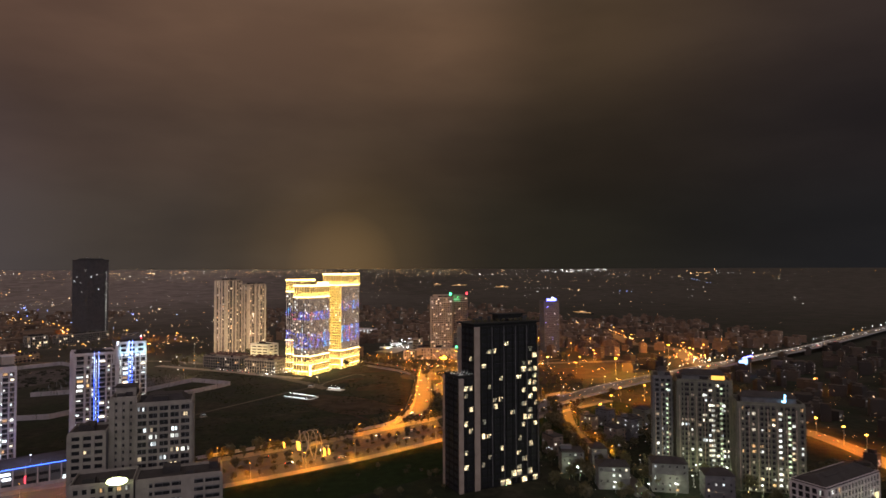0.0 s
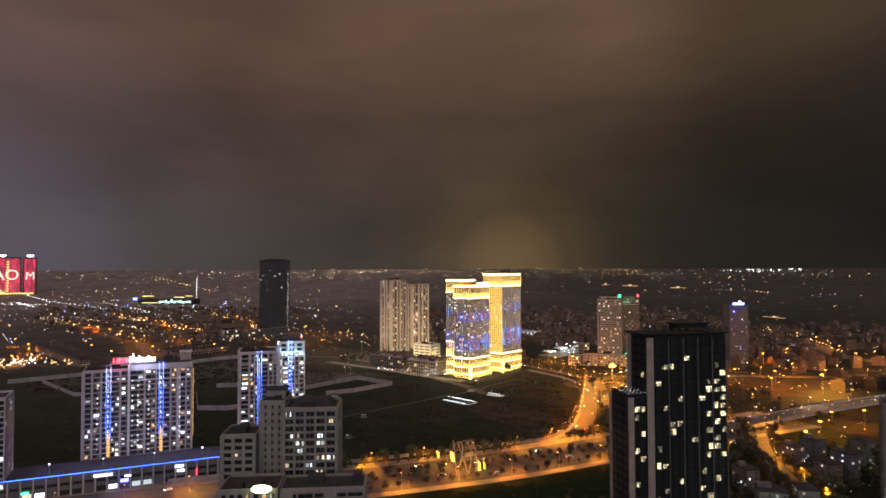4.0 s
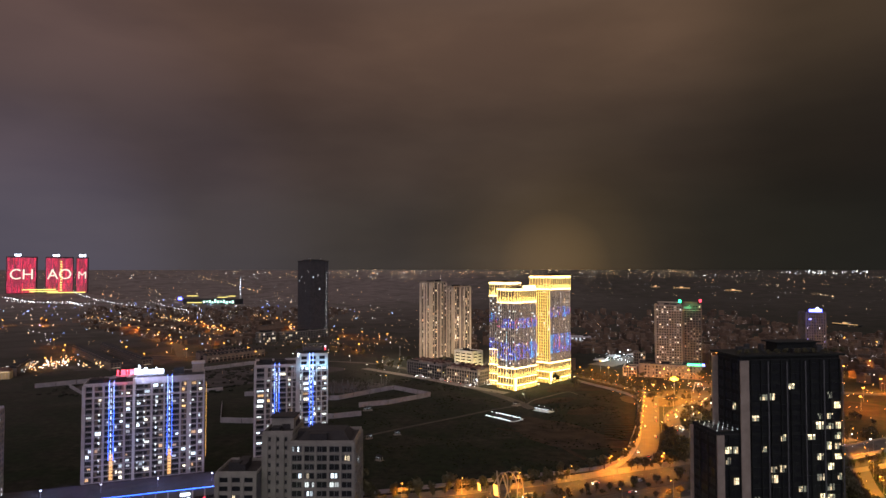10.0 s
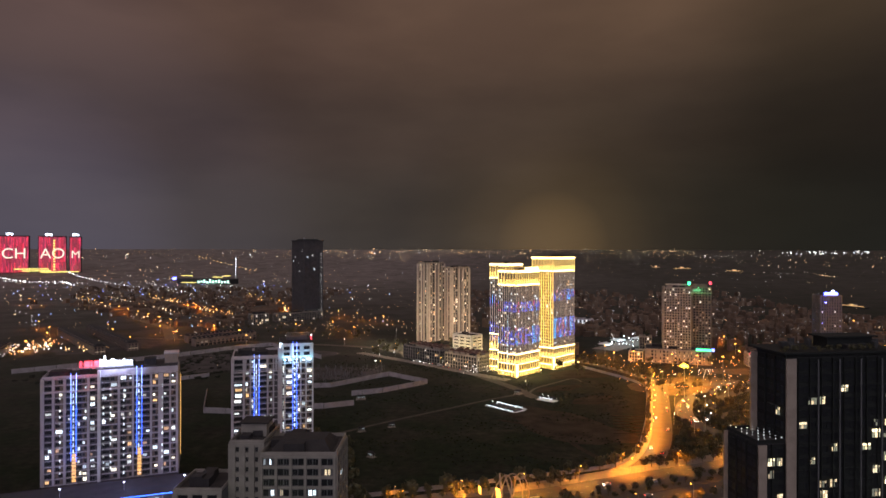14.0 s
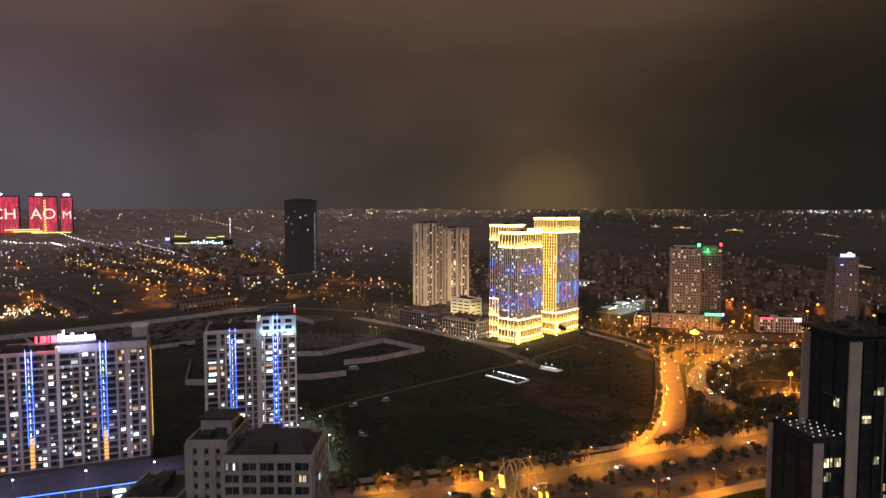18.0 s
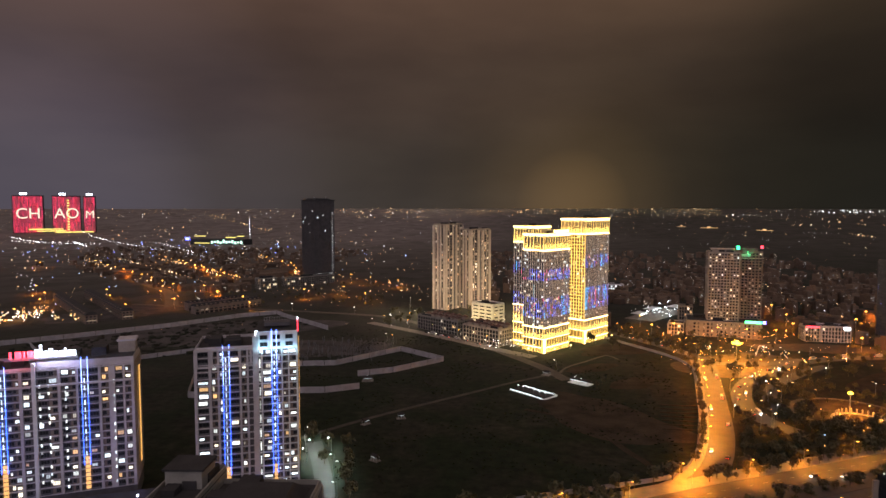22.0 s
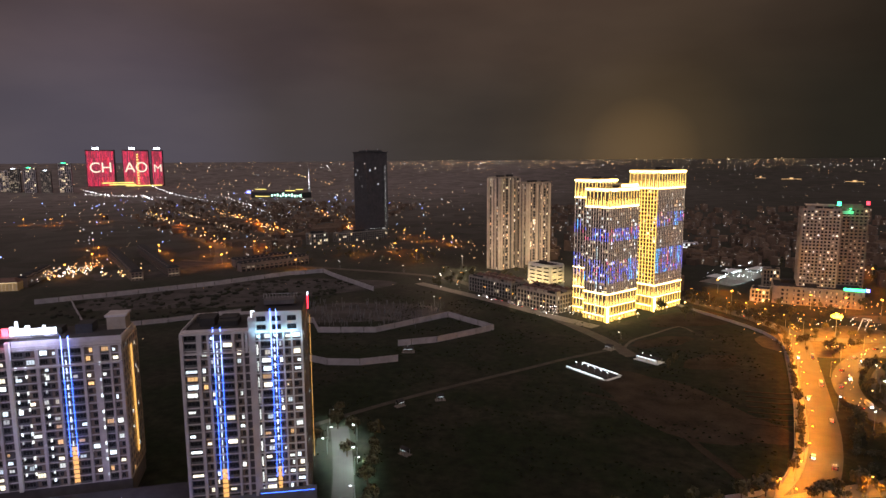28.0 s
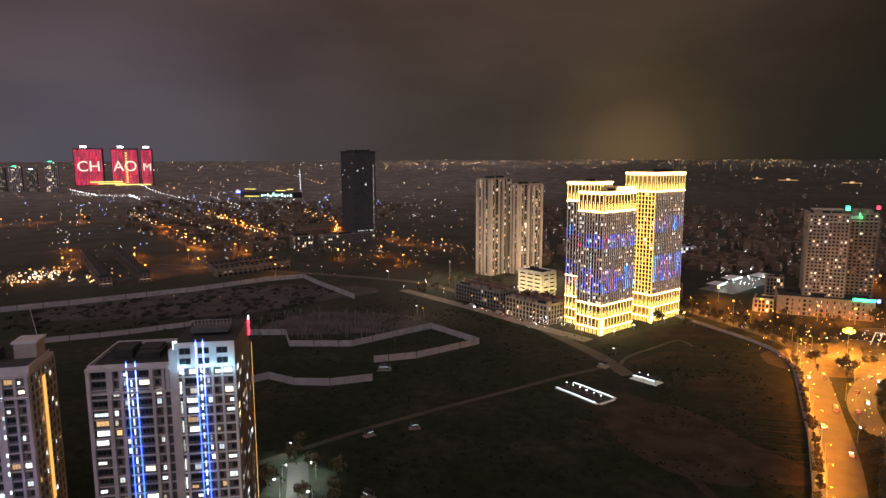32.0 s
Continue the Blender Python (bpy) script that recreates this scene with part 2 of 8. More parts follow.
def part(name, me, parent, m=None, label=""):
    ob = new(name, me)
    ob.parent = parent
    if m:
        ob.matrix_basis = m
    if label:
        ob["label"] = label
    return ob


def solo(name, me, m=None, label="", category="", group="", kind=""):
    ob = new(name, me)
    if m:
        ob.matrix_world = m
    return tagged(ob, label, category, group, kind)


WINS = {}


def window_mesh(w, h, pane, mullions=1):
    """A window in one skin: an outer skirt, a proud frame with its mullions, and recessed panes."""
    key = (round(w, 2), round(h, 2), pane.name, mullions)
    if key not in WINS:
        t, a = 0.09, 0.045
        xs = [0, t]
        for i in range(mullions):
            c = w * (i + 1) / (mullions + 1)
            xs += [c - a, c + a]
        xs += [w - t, w]
        zs = [0, t, h - t, h]
        v, f, idx = [], [], []
        nx = len(xs)
        for z in zs:
            for x in xs:
                v.append((x, -0.13, z))
        for j in range(3):
            for i in range(nx - 1):
                q = (j * nx + i, j * nx + i + 1, (j + 1) * nx + i + 1, (j + 1) * nx + i)
                if j == 1 and i % 2 == 1:
                    k = len(v)
                    v += [(v[p][0], -0.06, v[p][2]) for p in q]
                    f.append((k, k + 1, k + 2, k + 3))
                    idx.append(0)
                    for s in range(4):
                        f.append((q[s], q[(s + 1) % 4], k + (s + 1) % 4, k + s))
                        idx.append(1)
                else:
                    f.append(q)
                    idx.append(1)
        edge = [0, nx - 1, 4 * nx - 1, 3 * nx]
        k = len(v)
        v += [(v[p][0], 0.03, v[p][2]) for p in edge]
        rim = [list(range(nx)), [nx - 1 + nx * j for j in range(4)], [4 * nx - 1 - i for i in range(nx)], [3 * nx - nx * j for j in range(4)]]
        for s in range(4):
            f.append((*reversed(rim[s]), k + s, k + (s + 1) % 4))
            idx.append(1)
        WINS[key] = mesh("window", v, f, [pane, M["frame"]], idx)
    return WINS[key]


def face_frame(face, w, d):
    return {"front": pose(0, 0, 0), "right": pose(w, 0, 0, rz=90), "left": pose(0, d, 0, rz=-90), "back": pose(w, d, 0, rz=180)}[face]


def facade(tw, fr, width, z0, floors, fh, bays, rng, lit=0.2, palette=MIXED, pier=0.9, pier_d=0.7, band=0.8, band_d=0.45,
           stone=None, band_stone=None, win_h=0.6, split=2, mullions=1, dark=True, skip=lambda i, j: False, budget=300, wide=0, joined=False, shrink=True):
    """Piers, floor bands and windows on one face: x along it, y into it. Windows past the budget join into one mesh."""
    stone = stone or M["plaster"]
    band_stone = band_stone or stone
    pitch = (width - pier) / bays
    gv, gf = [], []
    for i in range(bays + 1 if pier else 0):
        pw = pier if not wide or i % 3 else wide
        x = min(max(0, i * pitch - (pw - pier) / 2), width - pw)
        if joined:
            add_box(gv, gf, x, -pier_d, z0, x + pw, 0.05, z0 + floors * fh, fr)
        else:
            part("pier", box_mesh("pier", pw, pier_d + (0.05 if pw == pier else 0.12), floors * fh, stone), tw, fr @ pose(x, -pier_d - (0 if pw == pier else 0.07), z0))
    for j in range(floors + 1 if band else 0):
        if joined:
            add_box(gv, gf, 0.002, -band_d, z0 + j * fh - band / 2, width - 0.002, 0.05, z0 + j * fh + band / 2, fr)
        else:
            part("floor_band", box_mesh("floor_band", width - 0.004, band_d + 0.05, band, band_stone), tw, fr @ pose(0.002, -band_d, z0 + j * fh - band / 2))
    if gf:
        part("facade_grid", mesh("facade_grid", gv, gf, [stone]), tw)["kind"] = "stuff"
    room = pitch - pier
    ww, wh = room / split - 0.25, (fh - band) * min(1, win_h / 0.6) * 0.86
    cells = []
    for j in range(floors):
        for i in range(bays):
            if skip(i, j):
                continue
            home = rng.random() < lit
            tint = palette[int(rng.random() * len(palette))]
            for k in range(split):
                on = home and rng.random() < 0.8
                cells.append((on, tint, i * pitch + pier + 0.125 + k * room / split, z0 + j * fh + band / 2 + 0.12))
    rng.shuffle(cells)
    cells.sort(key=lambda c: not c[0])
    rest = {}
    for n, (on, tint, x, z) in enumerate(cells):
        pane = tint if on else M["glass"]
        if n < budget and (on or dark == "parts"):
            k = (0.5, 0.75, 0.42, 0.6, 1.0)[n % 5] if on and ww > 1.6 and shrink else 1.0
            part("window", window_mesh(ww * k, wh, pane, mullions if k == 1.0 else 1), tw, fr @ pose(x + (ww * (1 - k) if n % 2 else 0), 0, z))
        elif on or dark:
            add_box(*rest.setdefault(pane.name, ([], [], pane))[:2], x, -0.1, z, x + ww, 0.0, z + wh, fr)
    for rv, rf, pane in rest.values():
        part("glazing", mesh("glazing", rv, rf, [pane]), tw)["kind"] = "stuff"


def roof_kit(tw, w, d, h, rng, stone, boxes=3, parapet=1.2, inset=0.0):
    """Roof slab, four parapets, and plant rooms."""
    part("roof_slab", box_mesh("roof_slab", w - 0.02, d - 0.02, 0.3, M["roof"]), tw, pose(0.01, 0.01, h))
    t = 0.35
    part("parapet", boxes_mesh("parapet", [(0, 0, 0, w, t, parapet), (0, d - t, 0, w, d, parapet), (0, t, 0, t, d - t, parapet), (w - t, t, 0, w, d - t, parapet)], stone), tw, pose(0, 0, h + 0.3))
    for k in range(boxes):
        bw, bd, bh = rng.uniform(3, w * 0.3), rng.uniform(3, d * 0.35), rng.uniform(1.6, 3.6)
        part("plant_room", box_mesh("plant_room", bw, bd, bh, M["roof"]), tw, pose(rng.uniform(1, w - bw - 1), rng.uniform(1, d - bd - 1), h + 0.3))


def core(tw, w, d, h, m, z0=0.0):
    return part("body", box_mesh("body", w, d, h - z0, m), tw, pose(0, 0, z0))


def strip(tw, m, sx, sy, sz, stuff, name="light_strip", label=""):
    return part(name, box_mesh(name, sx, sy, sz, stuff), tw, m, label)


# ---- ground and roads ----
def ground_material():
    m = mat("ground_soil", (0.021, 0.0205, 0.0125), 0.95, 0, 0.5, 60, 0.1, 0.22)
    nt = m.node_tree
    n, link = nt.nodes.new, nt.links.new
    b = nt.nodes["Principled BSDF"]
    old = b.inputs["Base Color"].links[0].from_socket
    geo = n("ShaderNodeNewGeometry")
    nz = n("ShaderNodeTexNoise")
    nz.inputs["Scale"].default_value, nz.inputs["Detail"].default_value, nz.inputs["Roughness"].default_value = 0.022, 6, 0.6
    link(geo.outputs["Position"], nz.inputs["Vector"])
    r = n("ShaderNodeValToRGB")
    r.color_ramp.elements[0].position, r.color_ramp.elements[1].position = 0.42, 0.62
    link(nz.outputs[0], r.inputs[0])
    mx = n("ShaderNodeMix")
    mx.data_type = "RGBA"
    link(r.outputs[0], mx.inputs[0])
    mx.inputs[6].default_value = (0.009, 0.015, 0.005, 1)
    link(old, mx.inputs[7])
    fine = n("ShaderNodeTexNoise")
    fine.inputs["Scale"].default_value, fine.inputs["Detail"].default_value, fine.inputs["Roughness"].default_value = 0.16, 8, 0.7
    link(geo.outputs["Position"], fine.inputs["Vector"])
    fm = n("ShaderNodeMapRange")
    fm.inputs["From Min"].default_value, fm.inputs["From Max"].default_value = 0.3, 0.7
    fm.inputs["To Min"].default_value, fm.inputs["To Max"].default_value = 0.25, 1.9
    link(fine.outputs[0], fm.inputs["Value"])
    tint = n("ShaderNodeMix")
    tint.data_type, tint.blend_type = "RGBA", "MULTIPLY"
    tint.inputs[0].default_value = 1.0
    link(mx.outputs[2], tint.inputs[6])
    link(fm.outputs[0], tint.inputs[7])
    mx = tint
    # haze put into the colour: ground pales and smooths with distance, in patches
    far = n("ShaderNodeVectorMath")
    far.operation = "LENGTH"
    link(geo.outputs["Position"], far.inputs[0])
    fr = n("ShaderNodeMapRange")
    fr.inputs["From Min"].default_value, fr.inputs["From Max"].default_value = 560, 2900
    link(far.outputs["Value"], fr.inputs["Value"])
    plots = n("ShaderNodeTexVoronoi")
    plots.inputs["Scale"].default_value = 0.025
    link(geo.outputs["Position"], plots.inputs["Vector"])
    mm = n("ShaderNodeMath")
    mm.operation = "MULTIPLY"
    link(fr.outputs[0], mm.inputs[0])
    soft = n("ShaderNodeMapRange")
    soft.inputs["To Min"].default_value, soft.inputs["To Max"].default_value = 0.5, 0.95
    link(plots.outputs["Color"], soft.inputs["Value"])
    # the haze paling is strong to the west, weak to the east
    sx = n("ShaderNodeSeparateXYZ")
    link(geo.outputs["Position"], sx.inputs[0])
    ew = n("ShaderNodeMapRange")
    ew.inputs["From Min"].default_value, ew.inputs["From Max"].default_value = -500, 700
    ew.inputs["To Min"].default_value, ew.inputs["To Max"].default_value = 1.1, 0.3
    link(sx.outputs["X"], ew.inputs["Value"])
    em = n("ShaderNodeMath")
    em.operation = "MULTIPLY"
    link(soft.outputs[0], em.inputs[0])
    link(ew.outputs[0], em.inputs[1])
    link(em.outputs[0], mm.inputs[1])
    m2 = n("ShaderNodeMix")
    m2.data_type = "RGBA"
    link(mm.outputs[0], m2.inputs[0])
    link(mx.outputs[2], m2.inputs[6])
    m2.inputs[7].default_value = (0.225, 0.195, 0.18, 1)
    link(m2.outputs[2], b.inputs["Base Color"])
    rr = n("ShaderNodeMapRange")
    rr.inputs["To Min"].default_value, rr.inputs["To Max"].default_value = 0.95, 0.75
    link(mm.outputs[0], rr.inputs["Value"])
    link(rr.outputs[0], b.inputs["Roughness"])
    return m


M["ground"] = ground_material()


def rise(r):
    """The far country climbs gently to the skyline."""
    s = max(0.0, min(1.0, (r - 2600) / 2050))
    return 128 * s * s * (1.35 - 0.35 * s)


def build_ground():
    radii = [40 * i for i in range(0, 12)] + [500, 600, 750, 950, 1200, 1500, 1850, 2200, 2600, 2900, 3200, 3500, 3800, 4050, 4300, 4500, 4650, 4660]
    seg = 72
    v, f = [(0, 130, 0)], []
    for r in radii[1:]:
        z = rise(r) if r < 4660 else -30
        for k in range(seg):
            a = 2 * math.pi * k / seg
            v.append((r * math.cos(a), 130 + r * math.sin(a), z))
    for k in range(seg):
        f.append((0, 1 + k, 1 + (k + 1) % seg))
    for i in range(len(radii) - 2):
        a, b = 1 + i * seg, 1 + (i + 1) * seg
        for k in range(seg):
            k2 = (k + 1) % seg
            f.append((a + k, b + k, b + k2, a + k2))
    solo("ground", mesh("ground", v, f, [M["ground"]]), None, "dark soil and rough grass, paled as by haze towards the horizon", "ground", kind="structure")


build_ground()


def smooth(pts, step=8.0):
    out = []
    P = [Vector(p) for p in pts]
    P = [2 * P[0] - P[1]] + P + [2 * P[-1] - P[-2]]
    for i in range(1, len(P) - 2):
        a, b, c, d = P[i - 1:i + 3]
        n = max(1, int((c - b).length / step))
        for k in range(n):
            t = k / n
            out.append(0.5 * ((2 * b) + (c - a) * t + (2 * a - 5 * b + 4 * c - d) * t * t + (3 * b - a - 3 * c + d) * t ** 3))
    out.append(P[-2])
    return out


def offset(line, off):
    res = []
    for i, p in enumerate(line):
        t = (line[min(i + 1, len(line) - 1)] - line[max(i - 1, 0)])
        n = Vector((-t.y, t.x)).normalized() if len(p) == 2 else Vector((-t.y, t.x, 0)).normalized()
        res.append(p + n * off)
    return res


def ribbon(line, left, right, z0, z1):
    """A solid strip along a line, from left to right of it (metres to its left), between two heights."""
    a, b = offset(line, left), offset(line, right)
    v, f = [], []
    for p, q in zip(a, b):
        zz = p.z if len(p) == 3 else 0
        v += [(p.x, p.y, z1 + zz), (q.x, q.y, z1 + zz), (q.x, q.y, z0 + zz), (p.x, p.y, z0 + zz)]
    for i in range(len(line) - 1):
        k, l = 4 * i, 4 * i + 4
        f += [(k, k + 1, l + 1, l), (k + 1, k + 2, l + 2, l + 1), (k + 3, k, l, l + 3), (k + 2, k + 3, l + 3, l + 2)]
    n = len(v)
    f += [(0, 3, 2, 1), (n - 4, n - 3, n - 2, n - 1)]
    return v, f


def road(name, line, left, right, m, z=0.12, label="", z0=-0.2, category="road"):
    v, f = ribbon(line, left, right, z0, z)
    return solo(name, mesh(name, v, f, [m]), None, label, category, kind="structure")


def dashes(line, off, length, gap, z, parent_name, label):
    v, f = [], []
    acc, on = 0.0, 0
    side = offset(line, off)
    for p, q in zip(side, side[1:]):
        d = (q - p)
        n = int(d.length // (length + gap)) or 1
        for k in range(n):
            a = p + d * (k / n)
            e = d.normalized()
            w = Vector((-e.y, e.x)) * 0.1
            b = a + e * min(length, d.length / n * 0.5)
            i = len(v)
            v += [(*(a + w), z), (*(a - w), z), (*(b - w), z), (*(b + w), z)]
            f.append((i, i + 1, i + 2, i + 3))
    return solo(parent_name, mesh(parent_name, v, f, [M["paint"]]), None, label, "marking", kind="structure")


BLVD = smooth([(-420, 296), (-250, 347), (-120, 386), (-40, 410), (35, 437), (100, 468), (170, 501), (235, 532), (300, 562)])
road("road_boulevard_south", BLVD, -3.5, -23, M["asphalt"], 0.10, "wide asphalt carriageway under orange street light")
road("road_boulevard_north", BLVD, 4.5, 24, M["asphalt"], 0.10, "wide asphalt carriageway under orange street light")
road("median", BLVD, 4.5, -3.5, M["track"], 0.25, "planted earth median between two carriageways", category="median")
road("pavement_north", BLVD, 34, 24, M["paving"], 0.24, "paved pavement with trees beside the boulevard", category="pavement")
road("pavement_south", BLVD, -23, -30, M["paving"], 0.24, "paved pavement beside the boulevard", category="pavement")
M["lawn"] = mat("dark_lawn", (0.012, 0.024, 0.007), 0.95, 0, 0.5, 6, 0.3, 0.1)
road("lawn", BLVD, -30, -85, M["lawn"], 0.06, "dark rough grass beside the boulevard", category="grass")
dashes(BLVD, 11, 3, 5, 0.125, "lane_line", "worn white lane dashes on asphalt")
dashes(BLVD, 17.5, 3, 5, 0.125, "lane_line", "worn white lane dashes on asphalt")
dashes(BLVD, -10, 3, 5, 0.125, "lane_line", "worn white lane dashes on asphalt")
dashes(BLVD, -16.5, 3, 5, 0.125, "lane_line", "worn white lane dashes on asphalt")
SIDE = smooth([(66, 470), (92, 495), (109, 522), (126, 566), (144, 632), (159, 690), (169, 730), (173, 752)])
road("road_side", SIDE, 6.5, -7.5, M["asphalt"], 0.13, "curved side road glowing orange under street lamps")
road("pavement_side", SIDE, 12, 6.5, M["paving"], 0.26, "narrow pavement along the curved side road", category="pavement")
UPPER = smooth([(175, 742), (166, 775), (151, 808), (128, 845), (100, 890), (60, 950), (20, 1010)])
road("road_upper", UPPER, 7, -7, M["asphalt"], 0.16, "tree-lined street running behind the bright towers")
LOOP = smooth([(172, 572), (163, 590), (160, 615), (164, 638), (172, 660), (190, 690), (220, 722), (255, 752), (300, 772), (360, 778), (450, 770), (560, 790)])
road("road_loop", LOOP, 7, -7, M["asphalt"], 0.19, "curved slip road busy with headlights")
LOOP_IN = offset([p for p in LOOP if 598 < p.y < 760 and p.x < 262], -18)
road("road_loop_inner", LOOP_IN, 5, -5, M["asphalt"], 0.18, "inner slip road round the junction park")
LOOP2 = smooth([(176, 742), (196, 742), (225, 745), (262, 762)])
road("road_link", LOOP2, 6, -6, M["asphalt"], 0.17, "short link road at the junction")
RING = smooth([(222 + 34 * math.cos(a / 12 * 2 * math.pi), 612 + 34 * math.sin(a / 12 * 2 * math.pi)) for a in range(13)], 6)
road("road_ring_path", RING, 1.8, -1.8, M["track"], 0.15, "round paved path of a small park under orange light", category="path")
FLY = smooth([(205, 514, 0), (255, 536, 4), (330, 570, 7), (430, 615, 8), (570, 674, 8), (820, 786, 8), (1150, 955, 8), (1700, 1240, 8), (2600, 1700, 8)], 14)
v_, f_ = ribbon(FLY, 9, -9, -1.6, 0.15)
solo("road_flyover", mesh("road_flyover", v_, f_, [M["concrete"]]), None, "long concrete viaduct with lamps and moving traffic lanes", "viaduct", kind="structure")
v_, f_ = ribbon(FLY, 8.6, -8.6, 0.15, 0.2)
solo("viaduct_roadway", mesh("viaduct_roadway", v_, f_, [mat("worn_asphalt", (0.115, 0.1, 0.085), 0.75, 0, 0.3, 9, 0.1)]), None, "worn grey asphalt carriageway of the viaduct", "road", kind="structure")
for off in (9, -9):
    v_, f_ = ribbon(offset(FLY, off), 0.25, -0.25, 0.15, 1.2)
    solo("viaduct_parapet", mesh("viaduct_parapet", v_, f_, [M["taupe"]]), None, "low concrete edge wall of the viaduct", "parapet", kind="structure")
RAMP = smooth([(262, 538), (246, 505), (232, 472), (220, 432), (212, 395), (205, 350), (196, 300)])
road("road_ramp", RAMP, 6, -6, M["asphalt"], 0.14, "slip road below the viaduct lit orange")
TRACK = smooth([(-520, 1010), (-377, 992), (-240, 970), (-138, 938), (-60, 848), (-10, 775), (28, 716), (40, 690), (46, 676)])
road("dirt_track", TRACK, 5, -5, M["track"], 0.10, "pale dirt track across the dark fields", category="track")
M["soil_path"] = mat("trodden_soil", (0.055, 0.046, 0.034), 0.9, 0, 0.5, 9, 0.3)
TRACK2 = smooth([(37, 694), (2, 664), (-25, 637), (-52, 611), (-84, 579), (-108, 552), (-150, 500)])
road("dirt_track_field", TRACK2, 1.9, -1.9, M["soil_path"], 0.08, "narrow dirt track across the dark field", category="track")
FRONT = smooth([(-160, 905), (-70, 832), (-20, 787), (24, 750)])
PATH_E = smooth([(38, 680), (48, 713), (68, 738), (90, 763), (98, 749)])
road("dirt_path", PATH_E, 1.2, -1.2, M["track"], 0.07, "narrow trodden path across the field", category="track")


def soil_patch(name, cx, cy, rx, ry, rot, seed, m, z, label):
    """A low uneven sheet of bare soil with a ragged edge."""
    v, f = [(cx, cy, z)], []
    n = 40
    for ring, k in ((0.6, 1.0), (1.0, 1.0)):
        for i in range(n):
            a = 2 * math.pi * i / n
            r = ring * (1 + 0.34 * noise.noise((math.cos(a) * 1.6 + seed, math.sin(a) * 1.6, seed)))
            x, y = rx * r * math.cos(a), ry * r * math.sin(a)
            c, s = math.cos(radians(rot)), math.sin(radians(rot))
            v.append((cx + x * c - y * s, cy + x * s + y * c, z if ring < 1 else z - 0.06))
    for i in range(n):
        j = (i + 1) % n
        f += [(0, 1 + i, 1 + j), (1 + i, 1 + n + i, 1 + n + j, 1 + j)]
    solo(name, mesh(name, v, f, [m]), None, label, "soil", kind="structure")


M["soil"] = mat("bare_soil", (0.048, 0.037, 0.025), 0.95, 0, 0.5, 14, 0.3, 0.1)
soil_patch("bare_soil", 63, 590, 66, 32, -51, 3, M["soil"], 0.05, "bare brown soil in the dark field")
soil_patch("bare_soil", 96, 672, 26, 12, 40, 5, M["soil"], 0.05, "bare brown soil in the dark field")
soil_patch("bare_soil", 70, 715, 30, 12, 35, 8, M["soil"], 0.045, "bare brown soil in the dark field")
soil_patch("bare_soil", 104, 790, 44, 24, 30, 21, M["soil"], 0.05, "bare brown soil before the bright towers")
road("field_path", smooth([(11, 601), (34, 590), (50, 577), (59, 552), (65, 534), (71, 521), (77, 503)], 6), 2.2, -2.2, M["soil"], 0.1, "narrow trodden path across the dark field", z0=-0.05, category="path")
# building-site soil made paler, to carry the lit haze over it
M["hazed_soil"] = mat("haze_paled_soil", (0.082, 0.074, 0.07), 0.95, 0, 0.45, 18, 0.3, 0.1)
for cx, cy, rx, ry, rot, k in ((-330, 830, 150, 70, 30, 31), (-175, 765, 80, 40, 15, 33), (-480, 960, 120, 60, 50, 35)):
    soil_patch("bare_soil", cx, cy, rx, ry, rot, k, M["hazed_soil"], 0.05, "bare soil of a building site, paled as by haze")
M["verge"] = mat("dry_verge", (0.095, 0.073, 0.046), 0.9, 0, 0.4, 5, 0.3, 0.2)
soil_patch("dry_verge", 205, 740, 62, 40, 20, 11, M["verge"], 0.07, "dry trodden verge round the junction")
soil_patch("bare_soil", 222, 610, 40, 36, 0, 14, M["soil"], 0.06, "dry trodden ground of the junction park")
soil_patch("dry_verge", 300, 812, 70, 20, -4, 17, M["verge"], 0.06, "dry ground before the junction shops")
soil_patch("bare_soil", 330, 690, 70, 42, 25, 19, M["soil"], 0.06, "dry ground beyond the junction park")
for k in range(7):
    yy = 572 + k * 8
    road("plot_ridge", [Vector((94 + k * 1.5, yy)), Vector((112 + k * 1.6, yy - 1)), Vector((120 + k * 2.2, yy + 1))], 0.7, -0.7, M["soil"], 0.22, "low earth ridge between plots", category="ridge")
road("front_street", FRONT, 6, -6, M["paving"], 0.13, "street in front of the bright towers lined with parked cars", category="street")
STREET = smooth([(-66, 395), (-78, 435), (-88, 470), (-100, 502), (-112, 530)])
road("road_lit_street", STREET, 4.5, -4.5, M["asphalt"], 0.15, "short street lit stark white by lamps")


# ---- walls of the fenced plots ----
def wall_run(pts, h, label):
    line = [Vector(p) for p in pts]
    run = thing("site_wall", pose(*pts[0], 0), label, "wall", "plot walls", "structure")
    for p, q in zip(line, line[1:]):
        d = q - p
        n = max(1, int(d.length // 9))
        ang = math.degrees(math.atan2(d.y, d.x))
        o = p - line[0]
        for k in range(n):
            s = o + d * (k / n)
            part("wall_panel", box_mesh("wall_panel", d.length / n - 0.5, 0.25, h, M["wallgrey"]), run, pose(s.x, s.y, 0, rz=ang))
            if k % 2 == 0:
                part("wall_post", box_mesh("wall_post", 0.5, 0.4, h + 0.25, M["concrete"]), run, Matrix.Translation((*(o + d * ((k + 1) / n) - d.normalized() * 0.5), 0)) @ pose(0, -0.08, 0, rz=ang))


